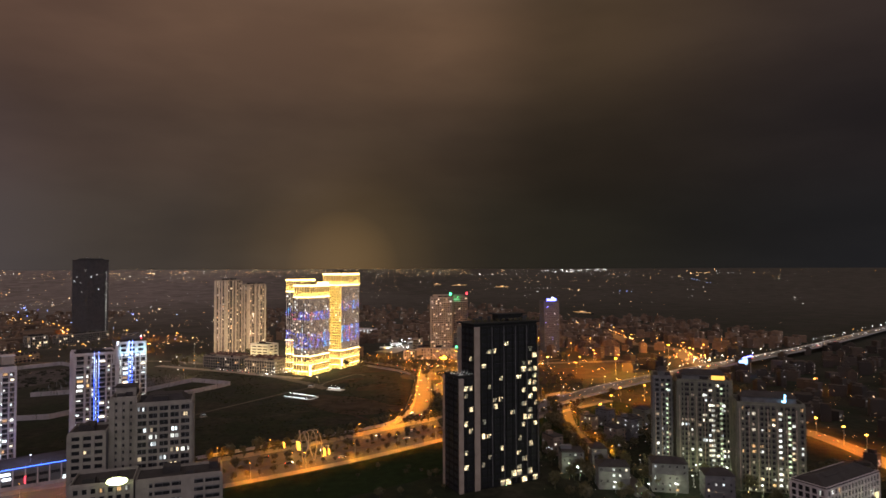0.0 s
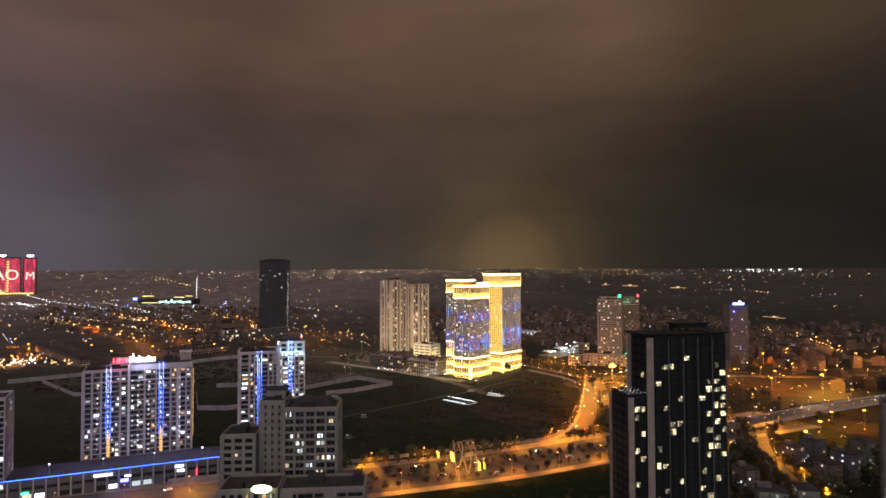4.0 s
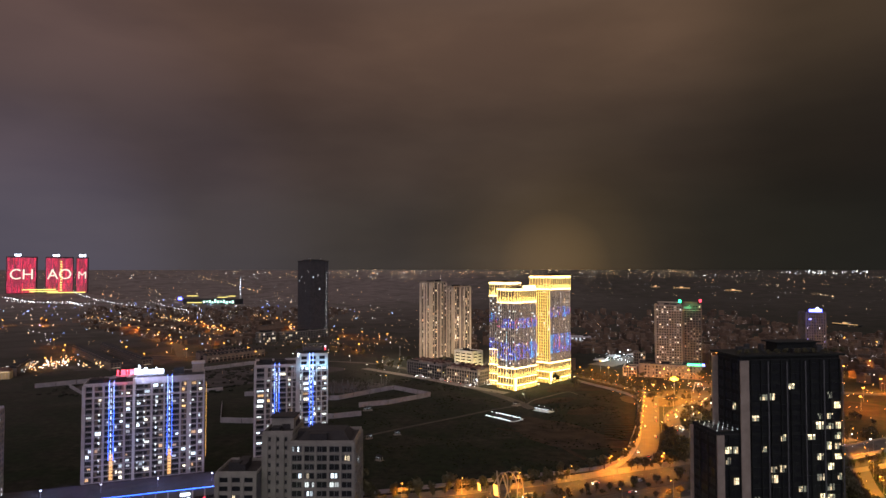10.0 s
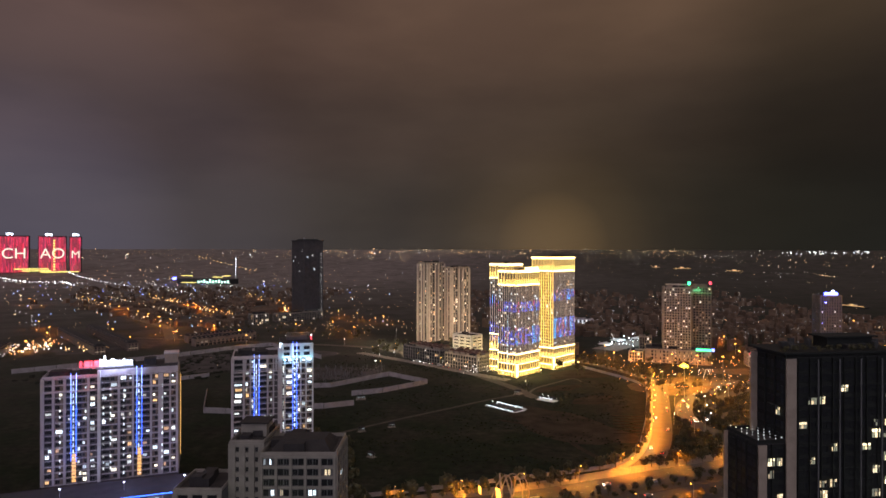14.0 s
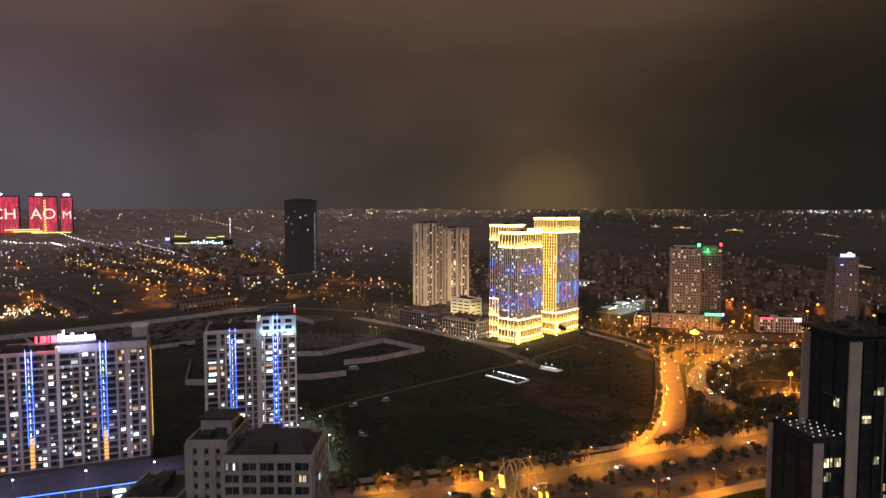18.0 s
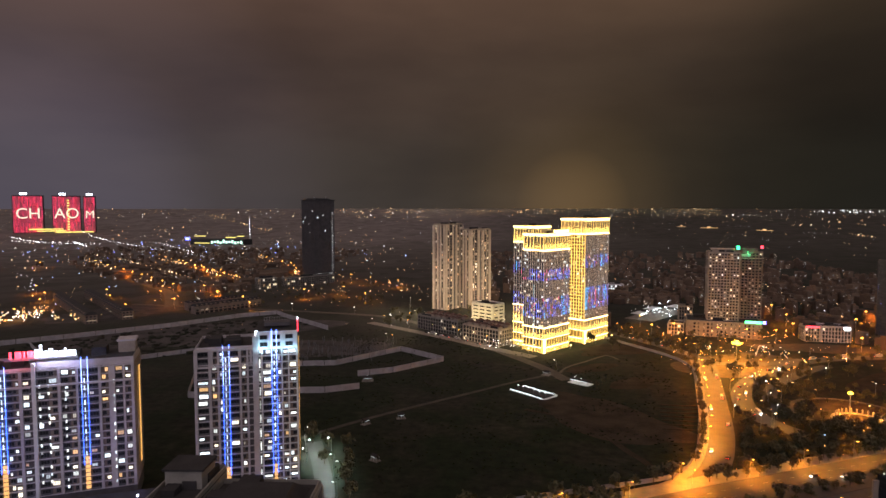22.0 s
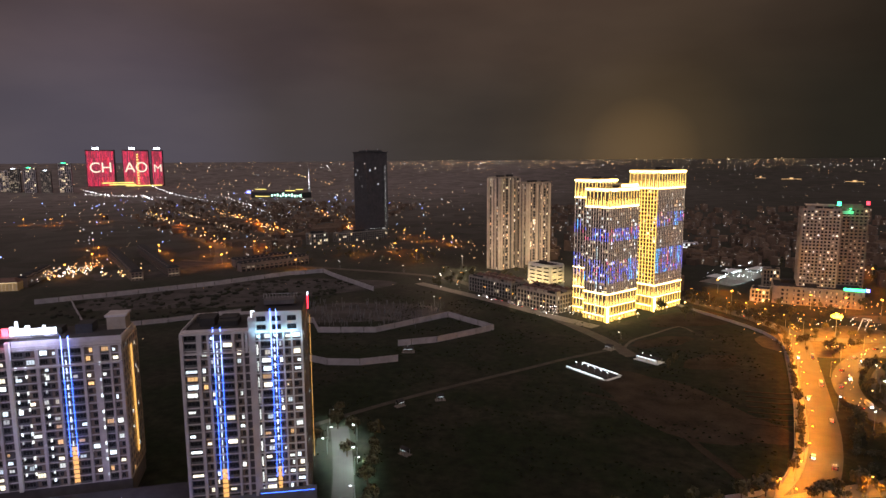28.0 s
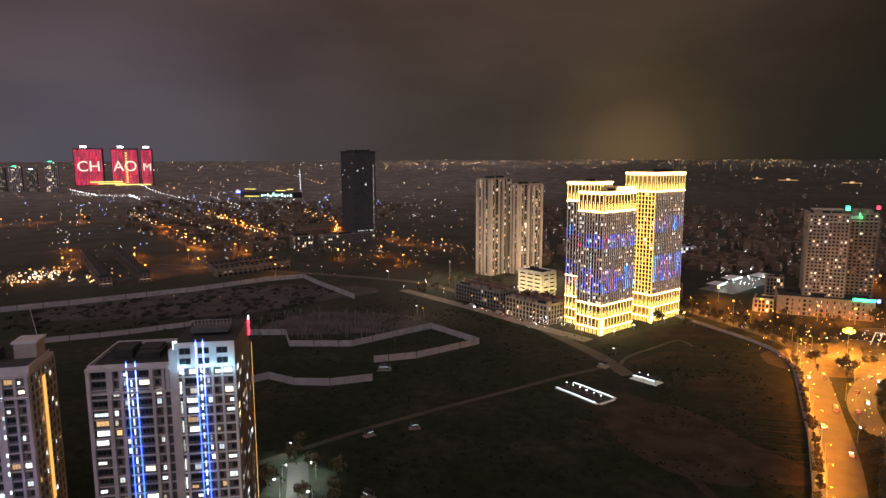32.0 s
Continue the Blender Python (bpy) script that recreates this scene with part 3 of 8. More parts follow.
wall_run([(-250, 716), (-208, 724), (-192, 696), (-147, 704), (-100, 763), (-56, 727), (-94, 686), (-120, 672)], 4.6, "pale grey plot wall round bare ground")
wall_run([(-255, 672), (-227, 604), (-198, 603), (-175, 629), (-155, 622), (-133, 625), (-110, 638)], 4.6, "pale grey plot wall beside a hut")
wall_run([(-472, 756), (-380, 669), (-330, 704), (-285, 745)], 4.0, "pale grey plot wall round a dark plot")
wall_run([(-500, 742), (-446, 789), (-378, 855), (-325, 925), (-290, 950), (-268, 925), (-197, 856)], 5.0, "long pale wall round a building site")


# ---- towers ----
def tower_at(name, x, y, rot, label, category="tower", group=""):
    return thing(name, pose(x, y, 0, rz=rot), label, category, group)


BLUE = emit("blue_strip", (0.03, 0.12, 1.0), 6.0)
ICE = emit("ice_strip", (0.3, 0.42, 1.0), 4)
AMBER = emit("amber_strip", (1.0, 0.5, 0.1), 0.95)
RED = emit("red_sign", (1.0, 0.03, 0.06), 3.5)
SIGNW = emit("white_sign", (0.8, 0.87, 1.0), 4)
GREEN = emit("green_sign", (0.05, 1.0, 0.35), 4)
VIOLET = emit("violet_strip", (0.38, 0.26, 0.95), 1.0)
DISPLAY_RED = emit("red_strip", (1.0, 0.12, 0.3), 1.6)
# these also make cornices and pillars glow in place of floodlight
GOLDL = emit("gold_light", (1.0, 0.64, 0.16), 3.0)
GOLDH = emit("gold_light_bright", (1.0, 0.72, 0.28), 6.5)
DISPLAY_BLUE = emit("display_blue", (0.1, 0.16, 1.0), 1.7)
DISPLAY_CYAN = emit("display_cyan", (0.08, 0.5, 1.0), 2.2)


def stair_column(tw, fr, x, z0, z1, step, m):
    z = z0
    while z < z1:
        part("stair_window", box_mesh("stair_window", 0.32, 0.3, step * 0.6, m), tw, fr @ pose(x, -0.75, z), "pale lit stair window")
        z += step


DIM = emit("room_dim", (1.0, 0.7, 0.4), 0.35, 0.6)


FLATS = [COOL[0], COOL[0], COOL[1], COOL[0], COOL[1], WARM[1], WARM[1], WARM[2]]


def bay_front(tw, fr, width, piers, bays, z0, floors, fh, rng, lit, stone, proud=0.9):
    """A front of piers with columns of deep openings between them: bays are (from, to, brown or not)."""
    for a, b in piers:
        part("pier", box_mesh("pier", b - a, proud + 0.05, floors * fh, stone), tw, fr @ pose(a, -proud, z0))
    for j in range(floors + 1):
        part("floor_band", box_mesh("floor_band", width - 0.01, 0.5, 0.42, stone), tw, fr @ pose(0.005, -0.45, z0 + j * fh - 0.21))
    for a, b, brown in bays:
        if brown:
            part("brown_panel", box_mesh("brown_panel", b - a, 0.08, floors * fh - 0.5, M["brownwall"]), tw, fr @ pose(a, -0.06, z0 + 0.25), "brown recessed wall strip")
        for j in range(floors):
            on = rng.random() < lit
            k = rng.choice((0.5, 0.65, 0.9, 1.0)) if on else (0.6 if brown else 1.0)
            w, hh = (b - a - 0.2) * k, (fh - 1.25) * (rng.choice((0.7, 1.0)) if on else 0.95)
            pane = rng.choice(FLATS) if on else M["glass"]
            part("window", window_mesh(round(w, 1), round(hh, 1), pane, 1 if w < 2.4 else 2), tw, fr @ pose(a + 0.1 + rng.choice((0, 1)) * (b - a - 0.2 - w), -0.07 if brown else 0, z0 + j * fh + 0.75))
            if not brown and not j % 2:
                part("railing", box_mesh("railing", b - a, 0.08, 0.9, M["greydark"]), tw, fr @ pose(a, -0.55, z0 + j * fh + 0.2))


def residence(x, y, rot, w, d, h, z0, floors, bays, strips, seed, label, side_bays=7, lit=0.2, stone=None, front=True, budget=(210, 40, 10), amber=True, layout=None):
    rng = random.Random(seed)
    tw = tower_at("apartment_tower", x, y, rot, label, "apartment building", "apartment towers by the boulevard")
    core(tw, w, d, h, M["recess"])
    fh = (h - z0) / floors
    stone = stone or M["plaster"]
    if layout:
        bay_front(tw, face_frame("front", w, d), w, *layout, z0, floors, fh, rng, lit, stone)
    else:
        facade(tw, face_frame("front", w, d), w, z0, floors, fh, bays, rng, lit, MIXED, 0.45, 0.9, 0.7, 0.5, stone, dark="parts", split=1, mullions=2, budget=budget[0], wide=1.5)
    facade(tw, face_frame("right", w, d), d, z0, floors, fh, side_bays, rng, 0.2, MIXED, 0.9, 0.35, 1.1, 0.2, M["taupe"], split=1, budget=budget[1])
    facade(tw, face_frame("left", w, d), d, z0, floors, fh, side_bays, rng, 0.15, MIXED, 0.9, 0.7, 0.75, 0.5, stone, split=1, budget=budget[2])
    for a, b, top in strips:
        for s in (a, b):
            strip(tw, pose(s, -1.15, z0 + 12), 0.15, 0.2, top - z0 - 12, BLUE, label="glowing blue light strip")
            strip(tw, pose(s - 0.03, -1.2, top - 17), 0.22, 0.2, 16.5, ICE, label="icy white upper light strip")
        if amber:
            for q in range(8):
                strip(tw, pose(a + 0.5, -1.05, z0 + 1 + q * 1.9), b - a - 0.6, 0.2, 1.5, AMBER, "amber_panel", "amber lit panel at the foot of the strips")
        stair_column(tw, pose(0, -0.2, 0), (a + b) / 2 - 0.3, z0 + 13, top - 6, fh, COOL[0])
    roof_kit(tw, w, d, h, rng, stone, 4)
    return tw


PH_FRONT = ([(0, 1.2), (4.8, 5.9), (10, 11.1), (21.1, 22.2), (35.7, 36.8), (42.8, 43.6), (51.7, 52.7), (55.8, 58.3), (61.5, 62.3), (64.9, 66)],
            [(1.4, 4.6, 0), (6.2, 9.7, 1), (11.3, 13.3, 0), (16.4, 18.5, 0), (18.8, 20.9, 1), (22.4, 24.8, 0), (28, 31.6, 0), (32.2, 35.4, 1), (37, 39.8, 0), (40.2, 42.6, 1), (43.8, 44.9, 0), (47.8, 51.5, 0), (52.9, 55.6, 1), (58.5, 61.3, 0), (62.5, 64.7, 1)])
B2_FRONT = ([(0, 0.6), (5.2, 6.3), (8.7, 9.5), (17.6, 18.4), (20.6, 21.4)],
            [(0.8, 5.0, 0), (6.5, 8.5, 1), (9.6, 10.8, 0), (13.9, 17.4, 0), (18.6, 20.4, 1)])
B2_TALL = ([(0, 0.5), (2.0, 2.6), (10.4, 11), (13.2, 13.8), (16.7, 17.4)],
           [(2.7, 6.2, 0), (8.9, 10.3, 1), (11.1, 13.1, 1), (13.9, 16.6, 1)])
PH = residence(-231, 424, 25, 66, 24, 64, 8, 17, 20, [(13.5, 16, 67), (45, 47.5, 69)], 3, "pale apartment slab with blue light strips and lit windows", lit=0.3, layout=PH_FRONT)
B2 = residence(-132.5, 434, 20, 24.5, 26, 74.5, 8, 22, 7, [(11, 13.5, 77)], 5, "tall pale apartment block with blue light strips and floodlit top", lit=0.38, layout=B2_FRONT)
residence(-286, 352, 25, 46, 24, 58, 8, 16, 11, [(36, 38, 58)], 7, "pale apartment slab with a blue light strip", budget=(50, 12, 5))
# the floodlit half of the tall block stands a little proud, beside a broad blank pier
rng_b = random.Random(55)
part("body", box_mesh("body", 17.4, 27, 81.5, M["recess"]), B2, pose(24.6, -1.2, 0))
bay_front(B2, pose(24.6, -1.2, 0), 17.4, *B2_TALL, 8, 22, 66.5 / 22, rng_b, 0.36, M["whitepaint"], 0.7)
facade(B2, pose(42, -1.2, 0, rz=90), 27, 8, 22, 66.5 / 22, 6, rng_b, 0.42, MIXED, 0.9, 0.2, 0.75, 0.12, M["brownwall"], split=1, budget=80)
part("broad_pier", box_mesh("broad_pier", 2.4, 2.6, 74, M["plaster"]), B2, pose(23.2, -2.0, 6))
for s in (31, 33):
    strip(B2, pose(s, -2.3, 20), 0.15, 0.2, 63, BLUE, label="glowing blue light strip")
    strip(B2, pose(s - 0.03, -2.35, 66), 0.22, 0.2, 16.5, ICE, label="icy white upper light strip")
for q in range(8):
    strip(B2, pose(31.5, -2.2, 9 + q * 1.9), 1.3, 0.2, 1.5, AMBER, "amber_panel", "amber lit panel at the foot of the strips")
stair_column(B2, pose(0, -1.4, 0), 31.9, 22, 74, 66.5 / 22, COOL[0])
stair_column(B2, pose(0, -0.9, 0), 25.9, 12, 74, 66.5 / 11, COOL[1])
# projecting top storeys of the slabs
part("top_storey", box_mesh("top_storey", 23.4, 2.0, 0.5, M["plaster"]), B2, pose(-0.2, -1.6, 67.3))
part("top_storey", box_mesh("top_storey", 23.4, 2.0, 0.9, M["plaster"]), B2, pose(-0.2, -1.6, 74.4))
for s in (0, 6.2, 17.4, 22):
    part("top_pier", box_mesh("top_pier", 1.0, 1.4, 7, M["plaster"]), B2, pose(s - 0.1, -1.5, 67.5))
for s0, s1, zt in ((0.0, 25.5, 64), (27.5, 66, 67)):
    if zt > 65:
        part("upper_storey", box_mesh("upper_storey", s1 - s0, 20, 3.2, M["plaster"]), PH, pose(s0, 0.6, 64.2))
        part("roof_sheet", box_mesh("roof_sheet", s1 - s0 - 0.8, 19.2, 0.2, M["roof"]), PH, pose(s0 + 0.4, 1.0, 67.4))
    part("top_ledge", box_mesh("top_ledge", s1 - s0, 1.7, 0.7, M["plaster"]), PH, pose(s0, -1.5, 56.8))
part("stair_pier", box_mesh("stair_pier", 1.4, 1.6, 60, M["whitepaint"]), PH, pose(26, -1.4, 7.6))

for s in (8.2, 28.6, 32.0, 38.4, 57.6):
    for k in range(15):
        if (k * 7 + int(s)) % 4:
            part("stair_window", box_mesh("stair_window", 0.55, 0.25, 1.2, COOL[k % 2]), PH, pose(s, -1.05, 10.4 + k * 56 / 17), "pale lit stair window")
# crown of the tall block
part("roof_box", box_mesh("roof_box", 17.2, 0.6, 7.4, M["whitepaint"]), B2, pose(24.7, -1.85, 74.6))
part("roof_slab", box_mesh("roof_slab", 17.2, 26.6, 0.4, M["roof"]), B2, pose(24.7, -1.2, 81.5))
for i in range(3):
    for j in range(2):
        part("window", window_mesh(3.2, 1.9, M["glass"]), B2, pose(26.2 + i * 5.3, -1.9, 75.5 + j * 3.1))
part("roof_drum", box_mesh("roof_drum", 11, 7, 1.6, M["recess"]), B2, pose(28, 6, 82.8))
for i in range(12):
    part("railing_post", box_mesh("railing_post", 0.15, 0.15, 1.6, M["steel"]), B2, pose(28 + i * 1.08, 6.1, 85.2))
part("railing", box_mesh("railing", 12.2, 0.15, 0.15, M["steel"]), B2, pose(28, 6.1, 86.7))
part("roof_floodlight", box_mesh("roof_floodlight", 1.2, 0.5, 3.6, SIGNW), B2, pose(24.2, -0.6, 78.6), "white floodlight panel on the roof edge")
part("corner_sign", box_mesh("corner_sign", 0.4, 1.8, 5.5, RED), B2, pose(42.4, 22, 77), "red vertical sign on the roof corner")
part("corner_lamp", box_mesh("corner_lamp", 0.4, 1.4, 1.0, SIGNW), B2, pose(42.4, 22.2, 82.5), "white lamp above the corner sign")
part("corner_strip", box_mesh("corner_strip", 0.16, 0.16, 60, AMBER), B2, pose(42.9, 24.5, 14), "amber light strip down the rear corner")
part("side_strip", box_mesh("side_strip", 0.25, 2.2, 46, AMBER), PH, pose(66.9, 9, 15), "amber lit panel on the end wall")
part("lift_tower", box_mesh("lift_tower", 7, 8, 8.5, M["taupe"]), PH, pose(58.6, 10, 64.3))
part("lift_tower_cap", box_mesh("lift_tower_cap", 8, 9, 0.8, M["plaster"]), PH, pose(58.1, 9.5, 72.8))
for k, (x, y, w, d) in enumerate(((4, 6, 8, 6), (16, 9, 5, 7), (33, 8, 10, 6), (48, 7, 6, 8))):
    part("plant_room", box_mesh("plant_room", w, d, 2.6 + k % 2, M["roof"]), PH, pose(x, y, 64.3 if x < 27 else 67.6))
# roof sign of the slab: red letters and a white script as plain shapes
for k, (s, wd) in enumerate(((14, 0.9), (16.2, 2.4), (19.2, 0.9), (20.8, 2.2))):
    part("sign_letter", box_mesh("sign_letter", wd, 0.5, 3.0, RED), PH, pose(s + 3, 3, 69.2), "glowing red sign shape")
for k, (s, wd, hh) in enumerate(((23.6, 1.6, 3.4), (25.6, 0.8, 5.4), (26.8, 1.7, 2.6), (29, 1.5, 3.6), (31, 1.5, 2.4), (33, 1.5, 2.4), (35, 0.8, 3.4), (36.3, 1.5, 2.4), (38.3, 1.2, 2.4))):
    part("sign_letter", box_mesh("sign_letter", wd, 0.5, hh, SIGNW), PH, pose(s + 3, 3, 69.2), "glowing white sign shape")
for x, col, e in ((20, (1.0, 0.06, 0.1), 2600), (30, (0.55, 0.6, 1.0), 3800), (38, (0.55, 0.6, 1.0), 3800)):
    d = bpy.data.lights.new("sign_glow", "POINT")
    d.energy, d.color, d.shadow_soft_size = e, col, 1.5
    part("sign_light", d, PH, pose(x, -2.0, 71))
part("sign_frame", box_mesh("sign_frame", 28, 0.4, 1.2, M["steel"]), PH, pose(15, 3.6, 68))


def gold_tower(x, y, rot, w, d, h, seed, label, bays_f, bays_l, yellow_left, tier=0.0):
    """A tower of stone mullions between glowing cornices: an arcade and two pilaster tiers below, a pilaster crown
    above.
    """
    rng = random.Random(seed)
    tw = tower_at("gold_lit_tower", x, y, rot, label, "tower", "twin gold-lit towers")
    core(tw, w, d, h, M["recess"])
    z1, z2 = 24, h - 15
    fl = round((z2 - z1) / 3.4)
    fh = (z2 - z1) / fl
    for face, ww, bays in (("front", w, bays_f), ("left", d, bays_l)):
        fr = face_frame(face, w, d)
        # the flooded side gets gold stone: its light is put into the colour
        gold = face == "left" and yellow_left
        facade(tw, fr, ww, z1, fl, fh, bays, rng, 0.26, WARM + [COOL[0], COOL[0], COOL[1]], 0.7, 0.5, 0.7, 0.3, M["gold"] if gold else M["rose"], split=1, win_h=0.5, budget=60, joined=True)
        pitch = (ww - 0.7) / bays
        # pilasters with glowing strips for light from their feet, in the base and the crown
        np_ = round(ww / 4.0)
        step_p = (ww - 0.7) / np_
        tiers = [(13.6, 9.0), (z2 + 0.6, 13.6)] + ([(z1 + 0.6, tier)] if tier else [])
        for i in range(np_ + 1):
            for z, hh in tiers:
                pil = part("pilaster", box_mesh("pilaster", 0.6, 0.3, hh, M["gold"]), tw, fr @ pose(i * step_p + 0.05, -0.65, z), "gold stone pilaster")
                part("uplight", box_mesh("uplight", 0.4, 0.16, hh * 0.42, GOLDU), pil, pose(0.05, -0.2, 0.3), "glowing strip for light washing up the pilaster")
                part("glow_line", box_mesh("glow_line", 0.24, 0.12, hh * 0.46, GOLDL), pil, pose(0.18, -0.16, hh * 0.48), "fainter glowing strip for the fading wash")
            # columns, corner pillars and cornices glow of themselves, standing in for floodlight
            part("column", box_mesh("column", 0.45, 0.5, 12.2, GOLDC), tw, fr @ pose(i * step_p - 0.05, -0.85, 0), "column glowing gold as if floodlit")
        part("corner_pillar", box_mesh("corner_pillar", 1.9, 0.8, 12.6, GOLDH if face == "front" else GOLDC), tw, fr @ pose(-0.4 if face == "front" else ww - 1.5, -1.25, 0), "corner pillar glowing as if brightly floodlit")
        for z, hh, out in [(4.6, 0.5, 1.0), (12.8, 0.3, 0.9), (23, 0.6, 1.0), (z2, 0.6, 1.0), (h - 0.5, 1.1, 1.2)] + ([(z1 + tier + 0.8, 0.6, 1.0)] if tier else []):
            part("cornice", box_mesh("cornice", ww + out, out + 0.1, hh, GOLDH), tw, fr @ pose(-out / 2 - 0.1, -out, z), "cornice glowing as if brightly lit")
        for zg, hg in ((0.3, 12.2), (13.4, 9.4), (z2 + 0.8, h - z2 - 1.5)):
            part("wall_panel", box_mesh("wall_panel", ww - 1.0, 0.2, hg, M["gold"] if gold else M["recess"]), tw, fr @ pose(0.5, -0.32, zg), "stone wall between lit pilasters")
        # thin glowing spikes shaped like light washing up between the pilasters
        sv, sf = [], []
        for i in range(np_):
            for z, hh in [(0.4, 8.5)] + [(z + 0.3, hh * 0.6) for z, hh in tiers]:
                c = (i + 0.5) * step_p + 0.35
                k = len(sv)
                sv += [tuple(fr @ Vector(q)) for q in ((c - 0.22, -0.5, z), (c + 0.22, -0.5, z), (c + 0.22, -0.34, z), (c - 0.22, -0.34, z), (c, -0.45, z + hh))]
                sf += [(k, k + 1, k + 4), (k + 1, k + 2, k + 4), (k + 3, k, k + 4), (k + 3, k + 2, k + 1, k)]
        part("spike_light", mesh("spike_light", sv, sf, [GOLDU]), tw, None, "thin glowing spikes shaped like light up the wall")["kind"] = "stuff"
        # rows of small lamps above the cornices
        fv, ff = [], []
        for zc in (23.9, z2 + 1.2, h - 1.3):
            for i in range(bays * 2):
                c = (i + 0.5) * pitch / 2 + 0.35
                add_box(fv, ff, c - 0.2, -1.12, zc - 0.25, c + 0.2, -0.7, zc + 0.25, fr)
        part("festoon", mesh("festoon", fv, ff, [GOLDH]), tw, None, "rows of small bright lamps")["kind"] = "stuff"
        # a glowing line for the light on each mullion, and across each floor on the flooded side
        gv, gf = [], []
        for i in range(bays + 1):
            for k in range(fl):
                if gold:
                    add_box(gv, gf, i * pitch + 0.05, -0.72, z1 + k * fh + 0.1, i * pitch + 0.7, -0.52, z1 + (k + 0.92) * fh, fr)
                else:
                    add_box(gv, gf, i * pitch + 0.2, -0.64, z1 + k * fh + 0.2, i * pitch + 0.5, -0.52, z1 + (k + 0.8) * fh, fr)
        part("mullion_light", mesh("mullion_light", gv, gf, [MULL_G if gold else MULL]), tw, None, "glowing lines for light on the mullions")["kind"] = "stuff"
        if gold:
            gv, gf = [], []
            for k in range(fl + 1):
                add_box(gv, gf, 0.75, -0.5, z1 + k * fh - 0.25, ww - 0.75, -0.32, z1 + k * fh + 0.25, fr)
            part("floor_light", mesh("floor_light", gv, gf, [MULL_G]), tw, None, "glowing strips for gold wash on the floor bands")["kind"] = "stuff"
            continue
        # vertical display lines on the mullions, gathered in two belts
        lv, lf = {}, {}
        for i in range(bays + 1):
            for j in range(26):
                t = j / 26
                belt = 0.60 < t < 0.74 or 0.1 < t < 0.38
                q = noise.noise((i * 0.55 + seed, j * 0.17, seed * 1.7))
                if not belt or rng.random() > 0.72 + q:
                    continue
                c = DISPLAY_RED if q < -0.3 else DISPLAY_CYAN if q > 0.34 else VIOLET if rng.random() < 0.45 else DISPLAY_BLUE
                z = z1 + 1.0 + t * (z2 - z1 - 2)
                add_box(lv.setdefault(c.name, []), lf.setdefault(c.name, []), i * pitch + 0.12, -0.76, z, i * pitch + 0.58, -0.6, z + (z2 - z1 - 2) / 26 * 0.85, fr)
        for c in (DISPLAY_CYAN, DISPLAY_BLUE, VIOLET, DISPLAY_RED):
            if c.name in lv:
                part("display_line", mesh("display_line", lv[c.name], lf[c.name], [c]), tw, None, "thin glowing display lines")["kind"] = "stuff"
    roof_kit(tw, w, d, h, rng, M["gold"], 2)
    return tw


# glow on stone parts that stands in for light washed over them
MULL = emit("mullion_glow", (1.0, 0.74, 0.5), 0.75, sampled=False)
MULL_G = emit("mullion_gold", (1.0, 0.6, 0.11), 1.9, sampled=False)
GOLDC = emit("column_flood_glow", (1.0, 0.58, 0.07), 1.5)
GOLDU = emit("gold_upwash_glow", (1.0, 0.64, 0.14), 4.4)
M["rose"] = mat("rose_stone", (0.36, 0.27, 0.22), 0.7, 0, 0.18, 3)
G1 = gold_tower(33.2, 766, 50, 40, 23.5, 110, 11, "tower outlined in gold light with display lines on its glass", 16, 9, False)
G2 = gold_tower(76.2, 812, 50, 42, 28.5, 123.5, 12, "taller tower with one side flooded gold", 16, 9, True)
G3 = gold_tower(23.3, 788.5, 50, 28, 22, 116.5, 13, "rear wing of the gold-lit tower", 10, 7, False, 15.5)
part("roof_light_band", box_mesh("roof_light_band", 23, 0.5, 2.2, GOLDH), G1, pose(16.5, 0.6, 111.6), "broad glowing band along the raised roof edge")
part("raised_roof", box_mesh("raised_roof", 23.4, 15, 2.6, M["gold"]), G1, pose(16.3, 1.2, 111.4))


stair_column(G1, face_frame("left", 40, 23.5), 12.5, 4, 62, 2.4, emit("stair_cyan", (0.6, 0.95, 1.0), 1.6))


def slab_tower(name, x, y, rot, w, d, h, floors, seed, label, stone, body, bays=(9, 6), lit=0.25, palette=WARM, faces=("front", "left"), category="apartment building", pier=0.9, band=0.7, split=1, budget=(200, 120), dark=True, boxes=3, z0=0.0, group="", mullions=1, wide=0, joined=False, shrink=True, win_h=0.6):
    rng = random.Random(seed)
    tw = tower_at(name, x, y, rot, label, category, group)
    core(tw, w, d, h, body)
    for face, nb, bud in zip(faces, bays, budget):
        ww = w if face in ("front", "back") else d
        facade(tw, face_frame(face, w, d), ww, z0, floors, (h - z0) / floors, nb, rng, lit, palette, pier, 0.6, band, 0.4, stone, split=split, budget=bud, dark=dark, mullions=mullions, wide=wide, joined=joined, shrink=shrink, win_h=win_h)
    roof_kit(tw, w, d, h, rng, stone, boxes)
    return tw


